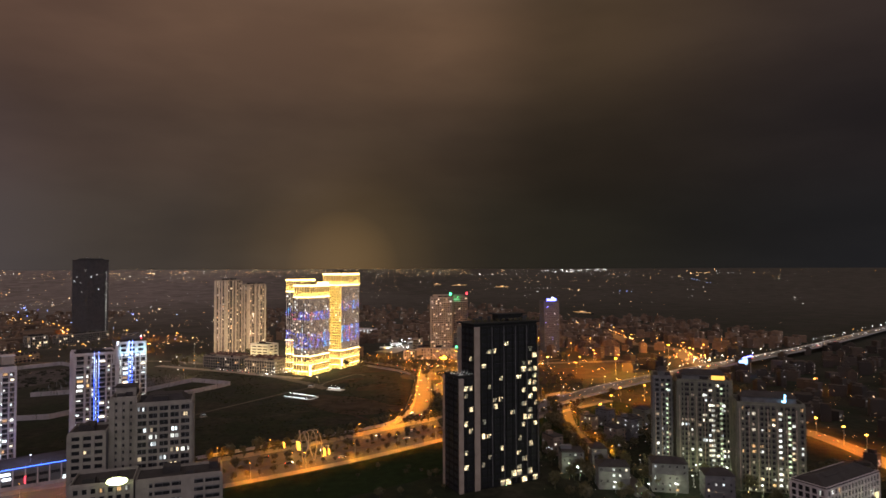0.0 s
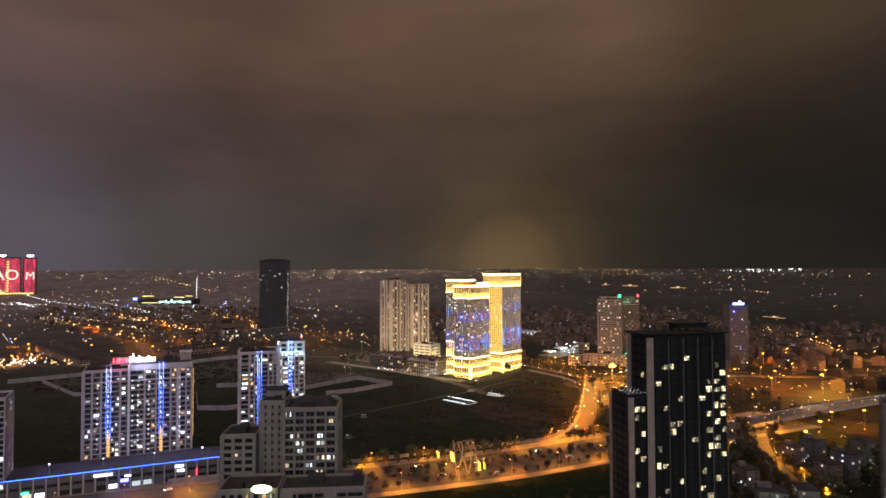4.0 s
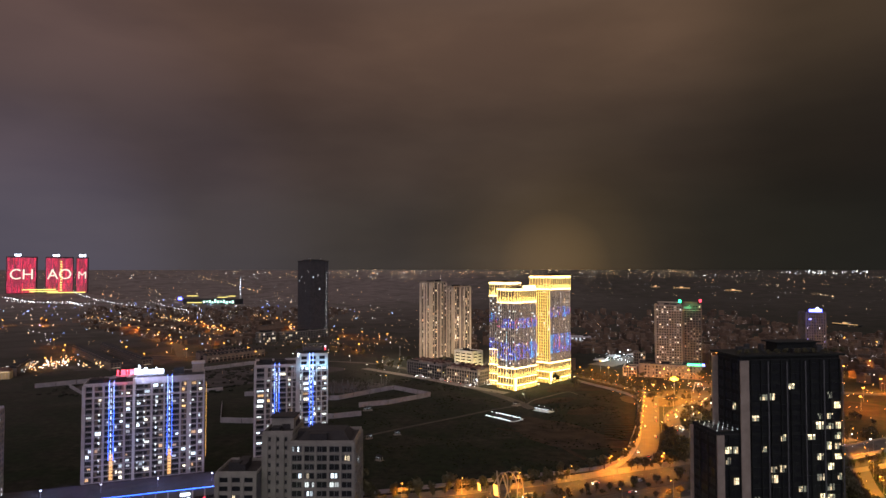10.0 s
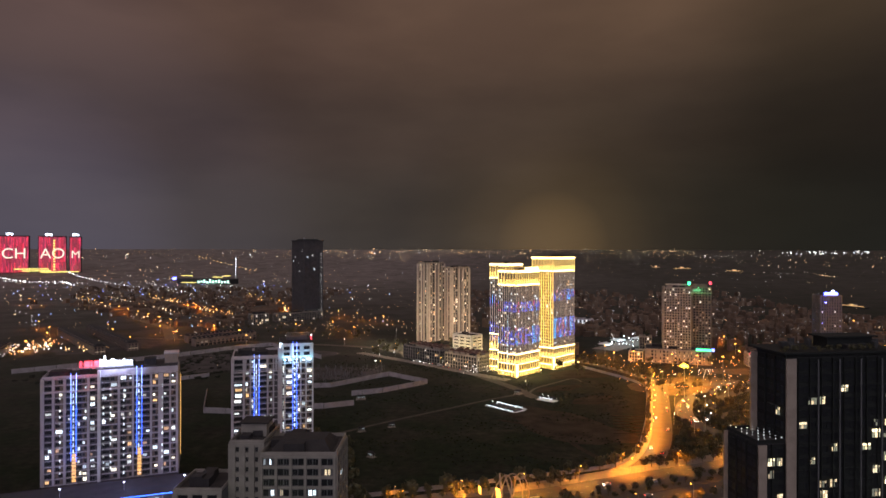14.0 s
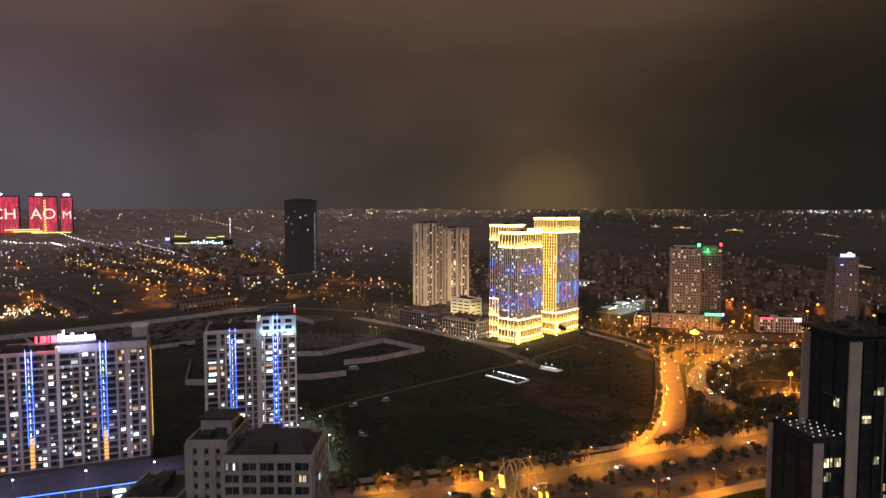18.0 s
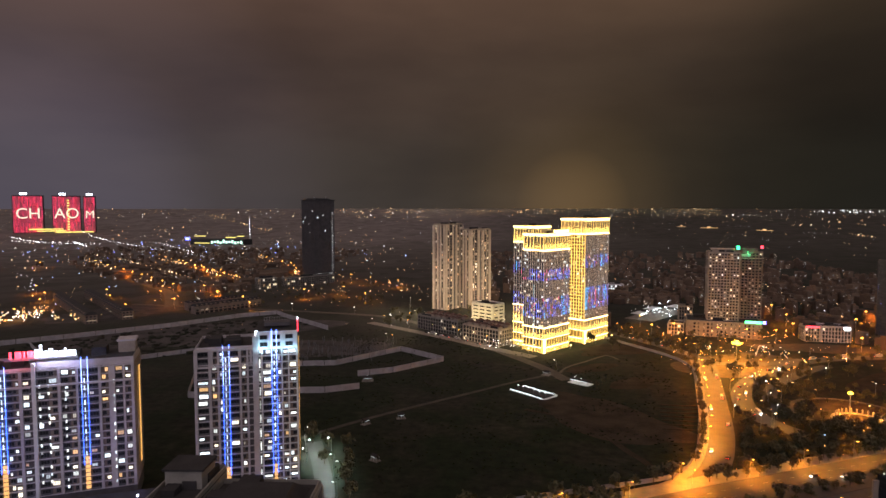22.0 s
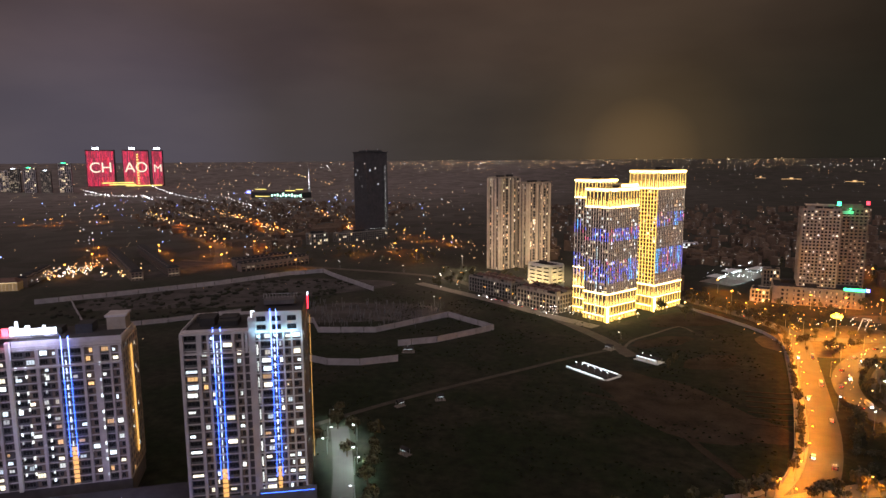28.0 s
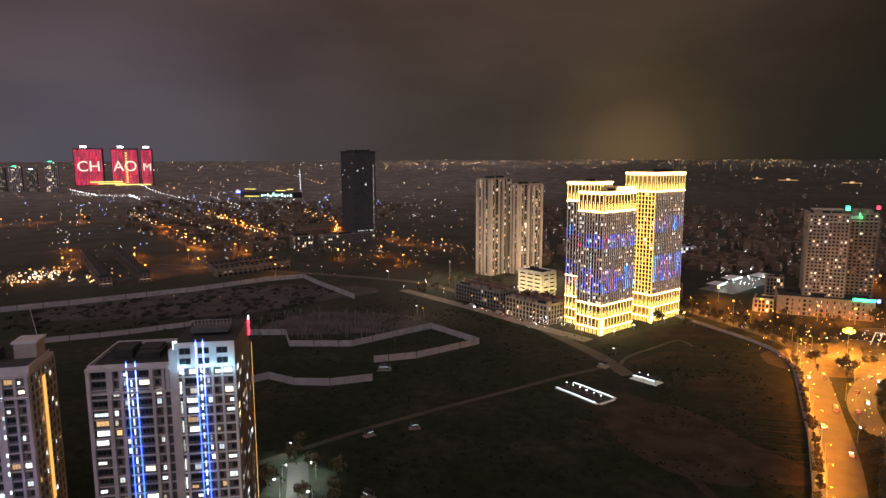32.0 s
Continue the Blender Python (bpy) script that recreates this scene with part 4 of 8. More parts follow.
BG1 = slab_tower("beige_tower", -80, 1000, 55, 36, 21, 112.5, 33, 21, "beige apartment tower washed with warm light", M["taupe"], M["recess"], (5, 3), 0.4, [WARM[0], WARM[1], WARM[2], DIM], group="beige towers", pier=2.0, band=0.5, wide=4.2, split=2, budget=(70, 40), joined=True)
BG2 = slab_tower("beige_tower", -47.7, 1015, 55, 43, 20, 105.5, 31, 22, "slightly lower beige apartment tower", M["taupe"], M["recess"], (6, 3), 0.4, [WARM[0], WARM[1], WARM[2], DIM], group="beige towers", pier=2.0, band=0.5, wide=4.2, split=2, budget=(70, 40), joined=True)
for tw_, w_, d_, h_ in ((BG1, 36, 21, 112.5), (BG2, 43, 20, 105.5)):
    for face, ww in (("front", w_), ("left", d_)):
        for x in (-0.3, ww * 0.36, ww * 0.58, ww - 2.3):
            part("edge_pilaster", box_mesh("edge_pilaster", 2.6, 0.9, h_ - 1, M["beige"]), tw_, face_frame(face, w_, d_) @ pose(x, -1.5, 0.5), "pale pilaster washed by added lamps")
        # a proud dark strip carries the shade of a recess in its colour
        part("light_well", box_mesh("light_well", 3.0, 0.4, h_ - 4, M["recess"]), tw_, face_frame(face, w_, d_) @ pose(ww * 0.36 + 2.7, -0.95, 2), "dark strip standing in for a shaded recess")
DARK = slab_tower("dark_office_tower", -357, 1330, 45, 42, 51, 147.5, 36, 23, "tall unlit dark office tower with few lights", M["slate"], M["slate"], (10, 12), 0.012, COOL, budget=(20, 20), category="office tower", joined=True, dark=False, pier=0.6, band=0.5)
for k in range(40):
    part("stair_light", box_mesh("stair_light", 0.6, 0.5, 1.0, COOL[1]), DARK, pose(37, -1.0, 12 + k * 2.9), "white stair light")
for k in range(9):
    part("lobby_light", box_mesh("lobby_light", 2.4, 0.5, 1.2, COOL[1]), DARK, pose(4 + k * 3.6, -1.0, 10), "white lobby window")
part("roof_crown", box_mesh("roof_crown", 30, 34, 5, M["charcoal"]), DARK, pose(6, 8, 147.8))
part("roof_overhang", box_mesh("roof_overhang", 46, 55, 1.2, M["charcoal"]), DARK, pose(-2, -2, 149.2))
for x, y in ((4, 6), (14, 30), (30, 12)):
    part("antenna", box_mesh("antenna", 0.5, 0.5, 5, M["steel"]), DARK, pose(x, y, 150.4))
JT1 = slab_tower("apartment_tower_far", 213, 875, -12, 31, 24, 87, 28, 24, "beige apartment tower with many warm windows", M["taupe"], M["taupe"], (10, 7), 0.26, [WARM[0], WARM[1], WARM[1], COOL[1], DIM], pier=1.2, band=1.3, budget=(80, 25), joined=True, group="towers at the junction")
JT2 = slab_tower("apartment_tower_far", 250.2, 886, -12, 21.5, 24, 87, 28, 25, "darker apartment tower with green light at its top", M["brownwall"], M["brownwall"], (6, 6), 0.2, WARM + [DIM], pier=1.2, band=1.3, budget=(45, 10), joined=True, group="towers at the junction")
slab_tower("podium_building", 190, 866.5, -14, 72, 40, 15, 4, 26, "long low beige building below two towers", M["taupe"], M["brownwall"], (16, 8), 0.3, pier=2.2, band=1.4, wide=4.5, budget=(30, 10), joined=True)
ROOM_BLUE = emit("room_blue", (0.16, 0.2, 1.0), 1.6, 0.6)
slab_tower("blue_topped_tower", 390, 868, 0, 24, 18, 79, 24, 27, "slim dark tower with a blue rooftop light", M["greydark"], M["recess"], (8, 6), 0.16, [ROOM_BLUE, ROOM_BLUE, COOL[0], DIM], pier=1.4, band=1.3, joined=True, budget=(80, 30))
WB = slab_tower("white_building", -16, 893, 50, 20, 32, 24, 6, 28, "floodlit white low building", M["whitepaint"], M["whitepaint"], (2, 3), 0.05, joined=True, pier=2.4, band=1.5, win_h=0.36)
LB1 = slab_tower("low_block", -8, 790, 50, 26, 48, 15.5, 4, 29, "low brown block facing a street", M["taupe"], M["recess"], (7, 12), 0.16, joined=True)
LB2 = slab_tower("low_block", -52, 838, 50, 24, 62, 14.5, 4, 30, "low brown block facing a street", M["grey"], M["recess"], (7, 15), 0.12, joined=True)
slab_tower("shop_block", 172, 872, -20, 16, 18, 11, 3, 73, "low warm-lit shop block beside a podium", M["beige"], M["brownwall"], (5, 5), 0.35, budget=(0, 0), joined=True, boxes=1)
slab_tower("shop_block", 196, 921, -14, 15, 14, 22, 6, 74, "pale slim block behind a long podium", M["taupe"], M["recess"], (5, 4), 0.2, budget=(0, 0), joined=True, boxes=1)
slab_tower("low_office", 150, 1190, 10, 36, 18, 13, 3, 75, "low pale hall with bright windows", M["plaster"], M["recess"], (10, 5), 0.7, COOL, budget=(0, 0), joined=True, boxes=1)
slab_tower("low_office", -404, 1182, 50, 30, 18, 17, 4, 71, "pale low office with lit windows", M["grey"], M["recess"], (8, 5), 0.2, budget=(0, 0), joined=True)
slab_tower("low_office", -372, 1220, 50, 96, 18, 14, 4, 72, "long low grey office block", M["grey"], M["recess"], (26, 5), 0.12, budget=(0, 0), joined=True)
LOFT = emit("loft_light", (1.0, 0.72, 0.36), 1.0, 0.7)
BLK = slab_tower("black_tower", 105, 335, 12, 44.5, 16, 95.5, 23, 31, "black residential tower with scattered bright windows", M["black"], M["black"], (10, 3), 0.0, [LOFT], pier=0.35, band=0.0, split=2, budget=(0, 0), dark=True, boxes=2, shrink=False, win_h=0.42)
BLW = slab_tower("black_tower_wing", 94.8, 332.8, 12, 10.2, 18, 66, 16, 32, "lower black wing with a lit roof terrace", M["black"], M["black"], (2, 3), 0.0, [LOFT], pier=0.35, band=0.0, split=2, budget=(0, 0), dark=True, boxes=0, shrink=False, win_h=0.42)
LOFT_B, LOFT_D = emit("loft_bright", (1.0, 0.8, 0.45), 1.6, 0.4), emit("loft_shaded", (0.75, 0.75, 0.4), 0.22, 0.5)
LOFTS = {}


def loft_window(w, h, kind):
    """A tall lit room in one skin: a proud frame with mullions and a transom, and recessed panes, some bright, some curtained, some dark."""
    key = (w, h, kind)
    if key not in LOFTS:
        r = random.Random(kind * 7 + int(w * 10))
        t, a = 0.08, 0.05
        n = 2 if w < 2 else 3
        xs = [0, t] + [w * (i + 1) / n + e for i in range(n - 1) for e in (-a, a)] + [w - t, w]
        zs = [0, t, 0.6 * h - a, 0.6 * h + a, h - t, h]
        nx = len(xs)
        v = [(x, -0.16, z) for z in zs for x in xs]
        f, idx = [], []
        for j in range(len(zs) - 1):
            for i in range(nx - 1):
                q = (j * nx + i, j * nx + i + 1, (j + 1) * nx + i + 1, (j + 1) * nx + i)
                if j % 2 and i % 2:
                    k = len(v)
                    v += [(v[p][0], -0.06, v[p][2]) for p in q]
                    f.append((k, k + 1, k + 2, k + 3))
                    idx.append(r.choice((0, 0, 1, 1, 2) if kind < 3 else (1, 2, 2, 3)))
                    for e in range(4):
                        f.append((q[e], q[(e + 1) % 4], k + (e + 1) % 4, k + e))
                        idx.append(4)
                else:
                    f.append(q)
                    idx.append(4)
        LOFTS[key] = mesh("window", v, f, [LOFT_B, LOFT, LOFT_D, M["glass"], M["frame"]], idx)
    return LOFTS[key]


lr = random.Random(1234)
# lit rooms: floor, and the bays that glow on it, each as bay and half
ROOMS = ((20, "2a"), (19, "0b 1a 4a"), (18, "4b"), (17, "0a 3b 4a"), (16, "3b 4a 4b"), (15, "1b 3a 4b"), (14, "0b 4a 4b"), (13, "3b 4b"), (12, "1a 1b 4a"), (11, "1a 3b 4b"), (10, "2b 4a"),
         (9, "0a 3b 4a"), (8, "3b 4b"), (7, "0a 0b"), (6, "3a"), (5, "1b 4a"), (4, "0b 3a"), (3, "0a 3b"), (2, "1b 3a"))
for fl, row in ROOMS:
    for c in row.split():
        ww = lr.choice((2.2, 2.8, 3.4))
        part("window", loft_window(ww, lr.choice((2.4, 2.8, 3.2)), lr.choice((0, 1, 2, 3, 3, 4))), BLK, pose(4.0 + int(c[0]) * 8.3 + (4.0 if c[1] == "b" else 0.2) + (3.6 - ww) * lr.random(), -0.42, 0.5 + fl * 4.15), "lit loft window")
for x, z, ww, kind in ((3.2, 58.6, 2.8, 0), (6.6, 58.6, 2.2, 1), (3.4, 54.4, 2.2, 3), (6.8, 46.2, 2.2, 2), (3.4, 38, 2.2, 0), (6.4, 33.8, 2.8, 3), (3.4, 21.4, 2.2, 1), (3.2, 13, 2.8, 0)):
    part("window", loft_window(ww, 2.8, kind), BLW, pose(x, -0.42, z), "lit loft window")
for k in range(6):
    part("window", loft_window(2.2, 2.8, lr.randrange(5)), BLK, pose(0, 13, 0, rz=-90) @ pose(lr.uniform(1, 9), -0.42, 12.95 + k * 12.45), "lit loft window")


GREYM = slab_tower("grey_building", -73, 313, 4, 25, 22, 64.5, 19, 33, "plain grey apartment building with dark windows", M["grey"], M["greydark"], (5, 4), 0.16, COOL + [WARM[1], WARM[0]], faces=("front", "right"), split=2, dark="parts", budget=(120, 30), pier=0.9, band=1.0)
GREYL = slab_tower("grey_building", -85, 317, 4, 11.7, 20, 67, 20, 34, "narrow grey apartment block", M["grey"], M["grey"], (3, 5), 0.06, MIXED, faces=("front", "left"), split=1, dark="parts", budget=(60, 30), pier=2.0, band=1.6)
slab_tower("grey_building", -101, 310, 4, 15.8, 18, 53, 16, 35, "lower grey block with a flat roof", M["grey"], M["greydark"], (3, 4), 0.1, MIXED, faces=("front", "left"), split=1, budget=(60, 30), pier=1.4, band=1.4, joined=True)
slab_tower("grey_building", -68, 288, 5, 36, 18, 35.5, 10, 36, "low grey building in front of the taller block", M["grey"], M["greydark"], (5, 4), 0.12, MIXED, faces=("front", "right"), split=2, budget=(60, 30), pier=0.7, band=1.5, joined=True, wide=5.6, win_h=0.45, mullions=3)
slab_tower("grey_building", -93, 284, 5, 24.8, 20, 36.5, 10, 37, "low grey building with a glowing roof sign", M["grey"], M["greydark"], (7, 5), 0.1, MIXED, faces=("front", "left"), split=1, budget=(60, 30), pier=1.4, band=1.4, joined=True)
slab_tower("corner_tower", 243, 336, -30, 33, 24, 57, 18, 38, "pale apartment block with lit stairwell windows", M["olive"], M["recess"], (9, 6), 0.3, COOL + [WARM[1], DIM], budget=(60, 40), pier=0.9, band=0.6, wide=2.6, split=2, win_h=0.42, joined=True)
slab_tower("corner_tower", 234.6, 350, -30, 12, 20, 57.5, 18, 39, "narrow apartment wing beside a pale block", M["greydark"], M["recess"], (3, 6), 0.3, COOL + [DIM], budget=(40, 60), pier=1.2, band=1.2)
slab_tower("corner_tower", 254, 295, -30, 36, 22, 50, 16, 40, "pale apartment block with warm and cool windows", M["olive"], M["recess"], (10, 6), 0.24, WARM + [COOL[1], DIM], budget=(60, 40), pier=0.9, band=0.6, wide=2.6, split=2, win_h=0.42, joined=True)

part("hip_roof", mesh("hip_roof", [(0, 0, 0), (21, 0, 0), (21, 17, 0), (0, 17, 0), (3, 4, 3.4), (18, 4, 3.4), (18, 13, 3.4), (3, 13, 3.4)],
                       [(0, 1, 5, 4), (1, 2, 6, 5), (2, 3, 7, 6), (3, 0, 4, 7), (4, 5, 6, 7), (3, 2, 1, 0)], [M["roof"]]), GREYM, pose(2, 2.5, 64.8), "dark hipped roof")
part("penthouse", box_mesh("penthouse", 9, 8, 4.5, M["grey"]), GREYL, pose(1.2, 8, 67.3))
part("penthouse_roof", box_mesh("penthouse_roof", 10, 9, 0.5, M["roof"]), GREYL, pose(0.7, 7.5, 71.8))
# pale edge pilasters, thin fins, roof slab and terrace of the black tower
for tw_, x_, y_, w_, h_ in ((BLK, -0.4, -1.1, 3.7, 95.5), (BLK, -2.6, 15.4, 2.6, 95.5), (BLW, -0.4, -1.1, 3.0, 66), (BLW, -1.4, 17.4, 1.4, 66)):
    part("pilaster", box_mesh("pilaster", w_, 0.6, h_, M["taupe"]), tw_, pose(x_, y_, 0), "pale concrete edge pilaster")
for i in range(1, 6):
    part("fin", box_mesh("fin", 0.32, 0.35, 94, M["greydark"]), BLK, pose(3.6 + i * 8.3 - 0.2, -1.0, 1), "thin grey vertical fin")
part("roof_canopy", box_mesh("roof_canopy", 48, 20, 0.7, M["black"]), BLK, pose(-2, -1.6, 97.0))
part("lift_house", box_mesh("lift_house", 18, 7, 4.0, M["black"]), BLK, pose(20, 5, 97.7))
part("lift_house_roof", box_mesh("lift_house_roof", 21, 9, 0.5, M["black"]), BLK, pose(18.5, 4, 101.7))
# lit shopfront at the foot
for k in range(7):
    part("shop_window", loft_window(3.4, 3.4, k % 3), BLK, pose(17 + k * 3.9, -1.1, 0.6 + 4.4 * (k in (2, 3, 5))), "bright shop window at the foot")
part("entrance_canopy", box_mesh("entrance_canopy", 28, 2, 0.4, M["charcoal"]), BLK, pose(16, -2.6, 4.3))
for k in range(26):
    part("terrace_lamp", box_mesh("terrace_lamp", 0.22, 0.22, 0.3, COOL[1]), BLW, pose(0.4 + (k % 5) * 2.2, 0.5 + (k // 5) * 3.2, 67.6 + (k * 7 % 3) * 0.3), "small white lamp on the roof terrace")
for i in range(6):
    part("balcony", box_mesh("balcony", 1.2, 5, 0.25, M["charcoal"]), BLK, pose(-0.6, 4, 12 + i * 13.2))
# stepped balconies with planting up the far end wall
for i in range(21):
    dx = (2.4, 1.4, 3.0)[i % 3]
    bal = part("balcony", box_mesh("balcony", dx, 9, 0.3, M["charcoal"]), BLK, pose(44.52, 3 + (i % 2) * 2, 6 + i * 4.15))
    part("balustrade", box_mesh("balustrade", 0.12, 9, 1.0, M["charcoal"]), bal, pose(dx - 0.14, 0, 0.3))

rb = random.Random(8)
for k in range(16):
    part("roof_unit", box_mesh("roof_unit", rb.choice((1.2, 2.0, 3.2)), rb.choice((1.2, 2.0)), rb.choice((0.8, 1.6, 2.4)), M["charcoal"]), BLK, pose(rb.uniform(0, 43), rb.uniform(0, 13), 98.1))
# podium in front of the slabs
POD = tower_at("podium", -300, 340, 24, "low shopping podium edged by a blue light line", "podium")
part("body", box_mesh("body", 190, 26, 12, M["greydark"]), POD, pose(0, 6, 0))
part("roof_deck", box_mesh("roof_deck", 190, 26, 0.4, M["roof"]), POD, pose(0, 6, 12))
part("edge_light", box_mesh("edge_light", 190, 0.2, 0.28, BLUE), POD, pose(0, 5.6, 12.2), "blue light line along the roof edge")


# ---- the red display towers far off ----
REDF = emit_islands("red_display", (1.0, 0.012, 0.05), (0.9, 0.03, 0.14), 0.22, 1.05, 1.3)
RED_WIDE = (117, 112, 52)
for s, ww, hh in zip((57, 206, 327), RED_WIDE, (190, 190, 188)):
    u = Vector((0.82, 0.57))
    p = Vector((-2190, 2700)) + u * s
    tw = tower_at("display_tower", p.x, p.y, 34.8, "distant tower covered by a red light display", "tower", "red display towers")
    core(tw, ww, 40, hh, M["charcoal"])
    # columns of light panels, each broken into lengths of their own strength
    rr_ = random.Random(int(ww))
    pv, pf = [], []
    for i in range(int((ww - 6) // 4.4)):
        z = 26.0
        while z < hh - 6:
            step = rr_.choice((14, 28, 44))
            top = min(z + step, hh - 4)
            add_box(pv, pf, 3 + i * 4.4, -2.2, z, 3 + i * 4.4 + 3.5, -1.2, top - 0.8)
            z = top
    part("display", mesh("display", pv, pf, [REDF]), tw, None, "red light display")["kind"] = "stuff"


# ---- night lights far off ----
def light_field(name, n, region, zfun, px, m, seed, label):
    rng = random.Random(seed)
    v, f = [], []
    made = 0
    while made < n:
        p = region(rng)
        if p is None:
            continue
        made += 1
        x, y = p
        dist = math.hypot(x, y - 130)
        s = dist * px / 1109 * rng.uniform(0.65, 1.4)
        z = zfun(dist) + rng.uniform(1.5, 9)
        k = len(v)
        v += [(x - s / 2, y, z), (x, y - s / 2, z), (x + s / 2, y, z), (x, y + s / 2, z), (x, y, z + s / 2), (x, y, z - s / 2)]
        f += [(k + a, k + b, k + c) for a, b, c in ((0, 1, 4), (1, 2, 4), (2, 3, 4), (3, 0, 4), (1, 0, 5), (2, 1, 5), (3, 2, 5), (0, 3, 5))]
    solo(name, mesh(name, v, f, [m]), None, label, "lights", kind="stuff")


def sector(a0, a1, r0, r1, power=1.0):
    def pick(rng):
        a = radians(rng.uniform(a0, a1))
        r = r0 + (r1 - r0) * rng.random() ** power
        return r * math.sin(a), 130 + r * math.cos(a)
    return pick


def patchy(region, seed):
    """Keeps a region's lights to uneven quarters, with dark country between."""
    def pick(rng):
        p = region(rng)
        return p if noise.noise((p[0] / 230, p[1] / 330, seed)) + rng.uniform(-0.22, 0.22) > 0.24 else None
    return pick


FAR_O = emit_islands("far_orange", (1.0, 0.42, 0.12), (1.0, 0.8, 0.45), 0.7, 9, 5.0)
FAR_W = emit_islands("far_white", (1.0, 0.85, 0.6), (0.8, 0.9, 1.0), 0.4, 7, 5.0)
light_field("far_town_lights", 300, patchy(sector(-45, 40, 1100, 4600, 0.5), 1.0), rise, 0.8, FAR_O, 1, "scattered orange lights of the far town")
light_field("far_town_lights", 340, patchy(sector(-45, 48, 1100, 4600, 0.45), 9.0), rise, 0.75, FAR_W, 2, "scattered white lights of the far town")


# ---- trees ----
def crown_mesh(seed, rx, rz, n):
    """Leaf clumps: small bent quads gathered on a few uneven lobes, with gaps."""
    rng = random.Random(seed)
    lobes = [(rng.uniform(-0.5, 0.5) * rx, rng.uniform(-0.5, 0.5) * rx, rng.uniform(-0.45, 0.5) * rz, rng.uniform(0.45, 0.75)) for _ in range(6)]
    v, f = [], []
    for _ in range(n):
        lx, ly, lz, lr = rng.choice(lobes)
        d = Vector((rng.gauss(0, 1), rng.gauss(0, 1), rng.gauss(0, 1))).normalized() * rng.uniform(0.6, 1.05) * lr
        c = Vector((lx + d.x * rx, ly + d.y * rx, lz + d.z * rz))
        s = rng.uniform(0.16, 0.34) * rx
        e = Euler((rng.uniform(0, 6.3), rng.uniform(0, 6.3), rng.uniform(0, 6.3))).to_matrix()
        k = len(v)
        for q in ((-1, -0.6, 0), (1, -0.6, 0), (1, 0.6, 0.25), (-1, 0.6, 0.25), (0, 0, 0.5)):
            v.append(tuple(c + e @ (Vector(q) * s)))
        f += [(k, k + 1, k + 4), (k + 1, k + 2, k + 4), (k + 2, k + 3, k + 4), (k + 3, k, k + 4)]
    return mesh("crown", v, f, [M["leaf"]])


def trunk_mesh(h, r):
    v, f = [], []
    seg = 6

    def limb(a, b, r0, r1):
        k = len(v)
        d = (b - a).normalized()
        s = d.orthogonal().normalized()
        t = d.cross(s)
        for p, rr in ((a, r0), (b, r1)):
            for i in range(seg):
                an = 2 * math.pi * i / seg
                v.append(tuple(p + (s * math.cos(an) + t * math.sin(an)) * rr))
        for i in range(seg):
            j = (i + 1) % seg
            f.append((k + i, k + j, k + seg + j, k + seg + i))
    limb(Vector((0, 0, -0.2)), Vector((0, 0, h)), r, r * 0.65)
    for i in range(4):
        a = i * 1.7
        limb(Vector((0, 0, h * 0.85)), Vector((math.cos(a) * h * 0.45, math.sin(a) * h * 0.45, h * 1.45)), r * 0.5, r * 0.2)
    return mesh("trunk", v, f, [M["bark"]])


TREES = []
for i, (rx, rz, th) in enumerate(((2.2, 2.0, 2.6), (2.8, 2.3, 3.0), (1.7, 2.2, 2.2), (3.6, 2.8, 3.6))):
    t = thing("tree", pose(0, -900 - 12 * i, 0), "leafy roadside tree with an uneven crown", "tree", "roadside trees")
    part("trunk", trunk_mesh(th, 0.16 + 0.03 * i), t)
    part("crown", crown_mesh(50 + i, rx, rz, 110), t, pose(0, 0, th + rz * 0.75))
    TREES.append(t)
SHRUB = solo("shrub", crown_mesh(77, 1.1, 0.8, 46), pose(0, -880, 0.6), "clipped round shrub on the median", "shrub", "median shrubs")
rng = random.Random(404)
USED = set()


FAR_TREES = ([], [])


def plant_far(x, y, sc=1.0):
    """A tree of the joined groves."""
    kind = rng.choice(TREES)
    m = pose(x, y, 0.1, rz=rng.uniform(0, 360)) @ Matrix.Scale(sc, 4)
    for c in kind.children:
        k = len(FAR_TREES[0])
        q = m @ c.matrix_basis
        FAR_TREES[0].extend([tuple(q @ v.co) for v in c.data.vertices])
        FAR_TREES[1].extend([tuple(k + i for i in p.vertices) for p in c.data.polygons][:: 1 if c.name.startswith("trunk") else 2])


def plant(kind, x, y, sc=1.0):
    if kind in TREES and (y > 640 or (x > 150 and y < 430)):
        return plant_far(x, y, sc)
    m = pose(x, y, 0.2 if kind is not SHRUB else 0.9, rz=rng.uniform(0, 360)) @ Matrix.Scale(sc, 4)
    src = kind
    if kind not in USED:
        USED.add(kind)
        kind.matrix_basis = m
        return kind
    c = copy_thing(kind, m)
    c.matrix_basis = m
    return c


def along(line, off, step, a=0.0, b=1e9, jitter=0.0):
    """Points along a line, off metres to its left, every step metres between a and b."""
    side = offset(line, off)
    s, nxt = 0.0, a
    for p, q in zip(side, side[1:]):
        d = (q - p).length
        while nxt <= s + d and nxt <= b:
            t = (nxt - s) / d
            r = p + (q - p) * t
            yield r.x + rng.uniform(-jitter, jitter), r.y + rng.uniform(-jitter, jitter), math.degrees(math.atan2((q - p).y, (q - p).x))
            nxt += step
        s += d


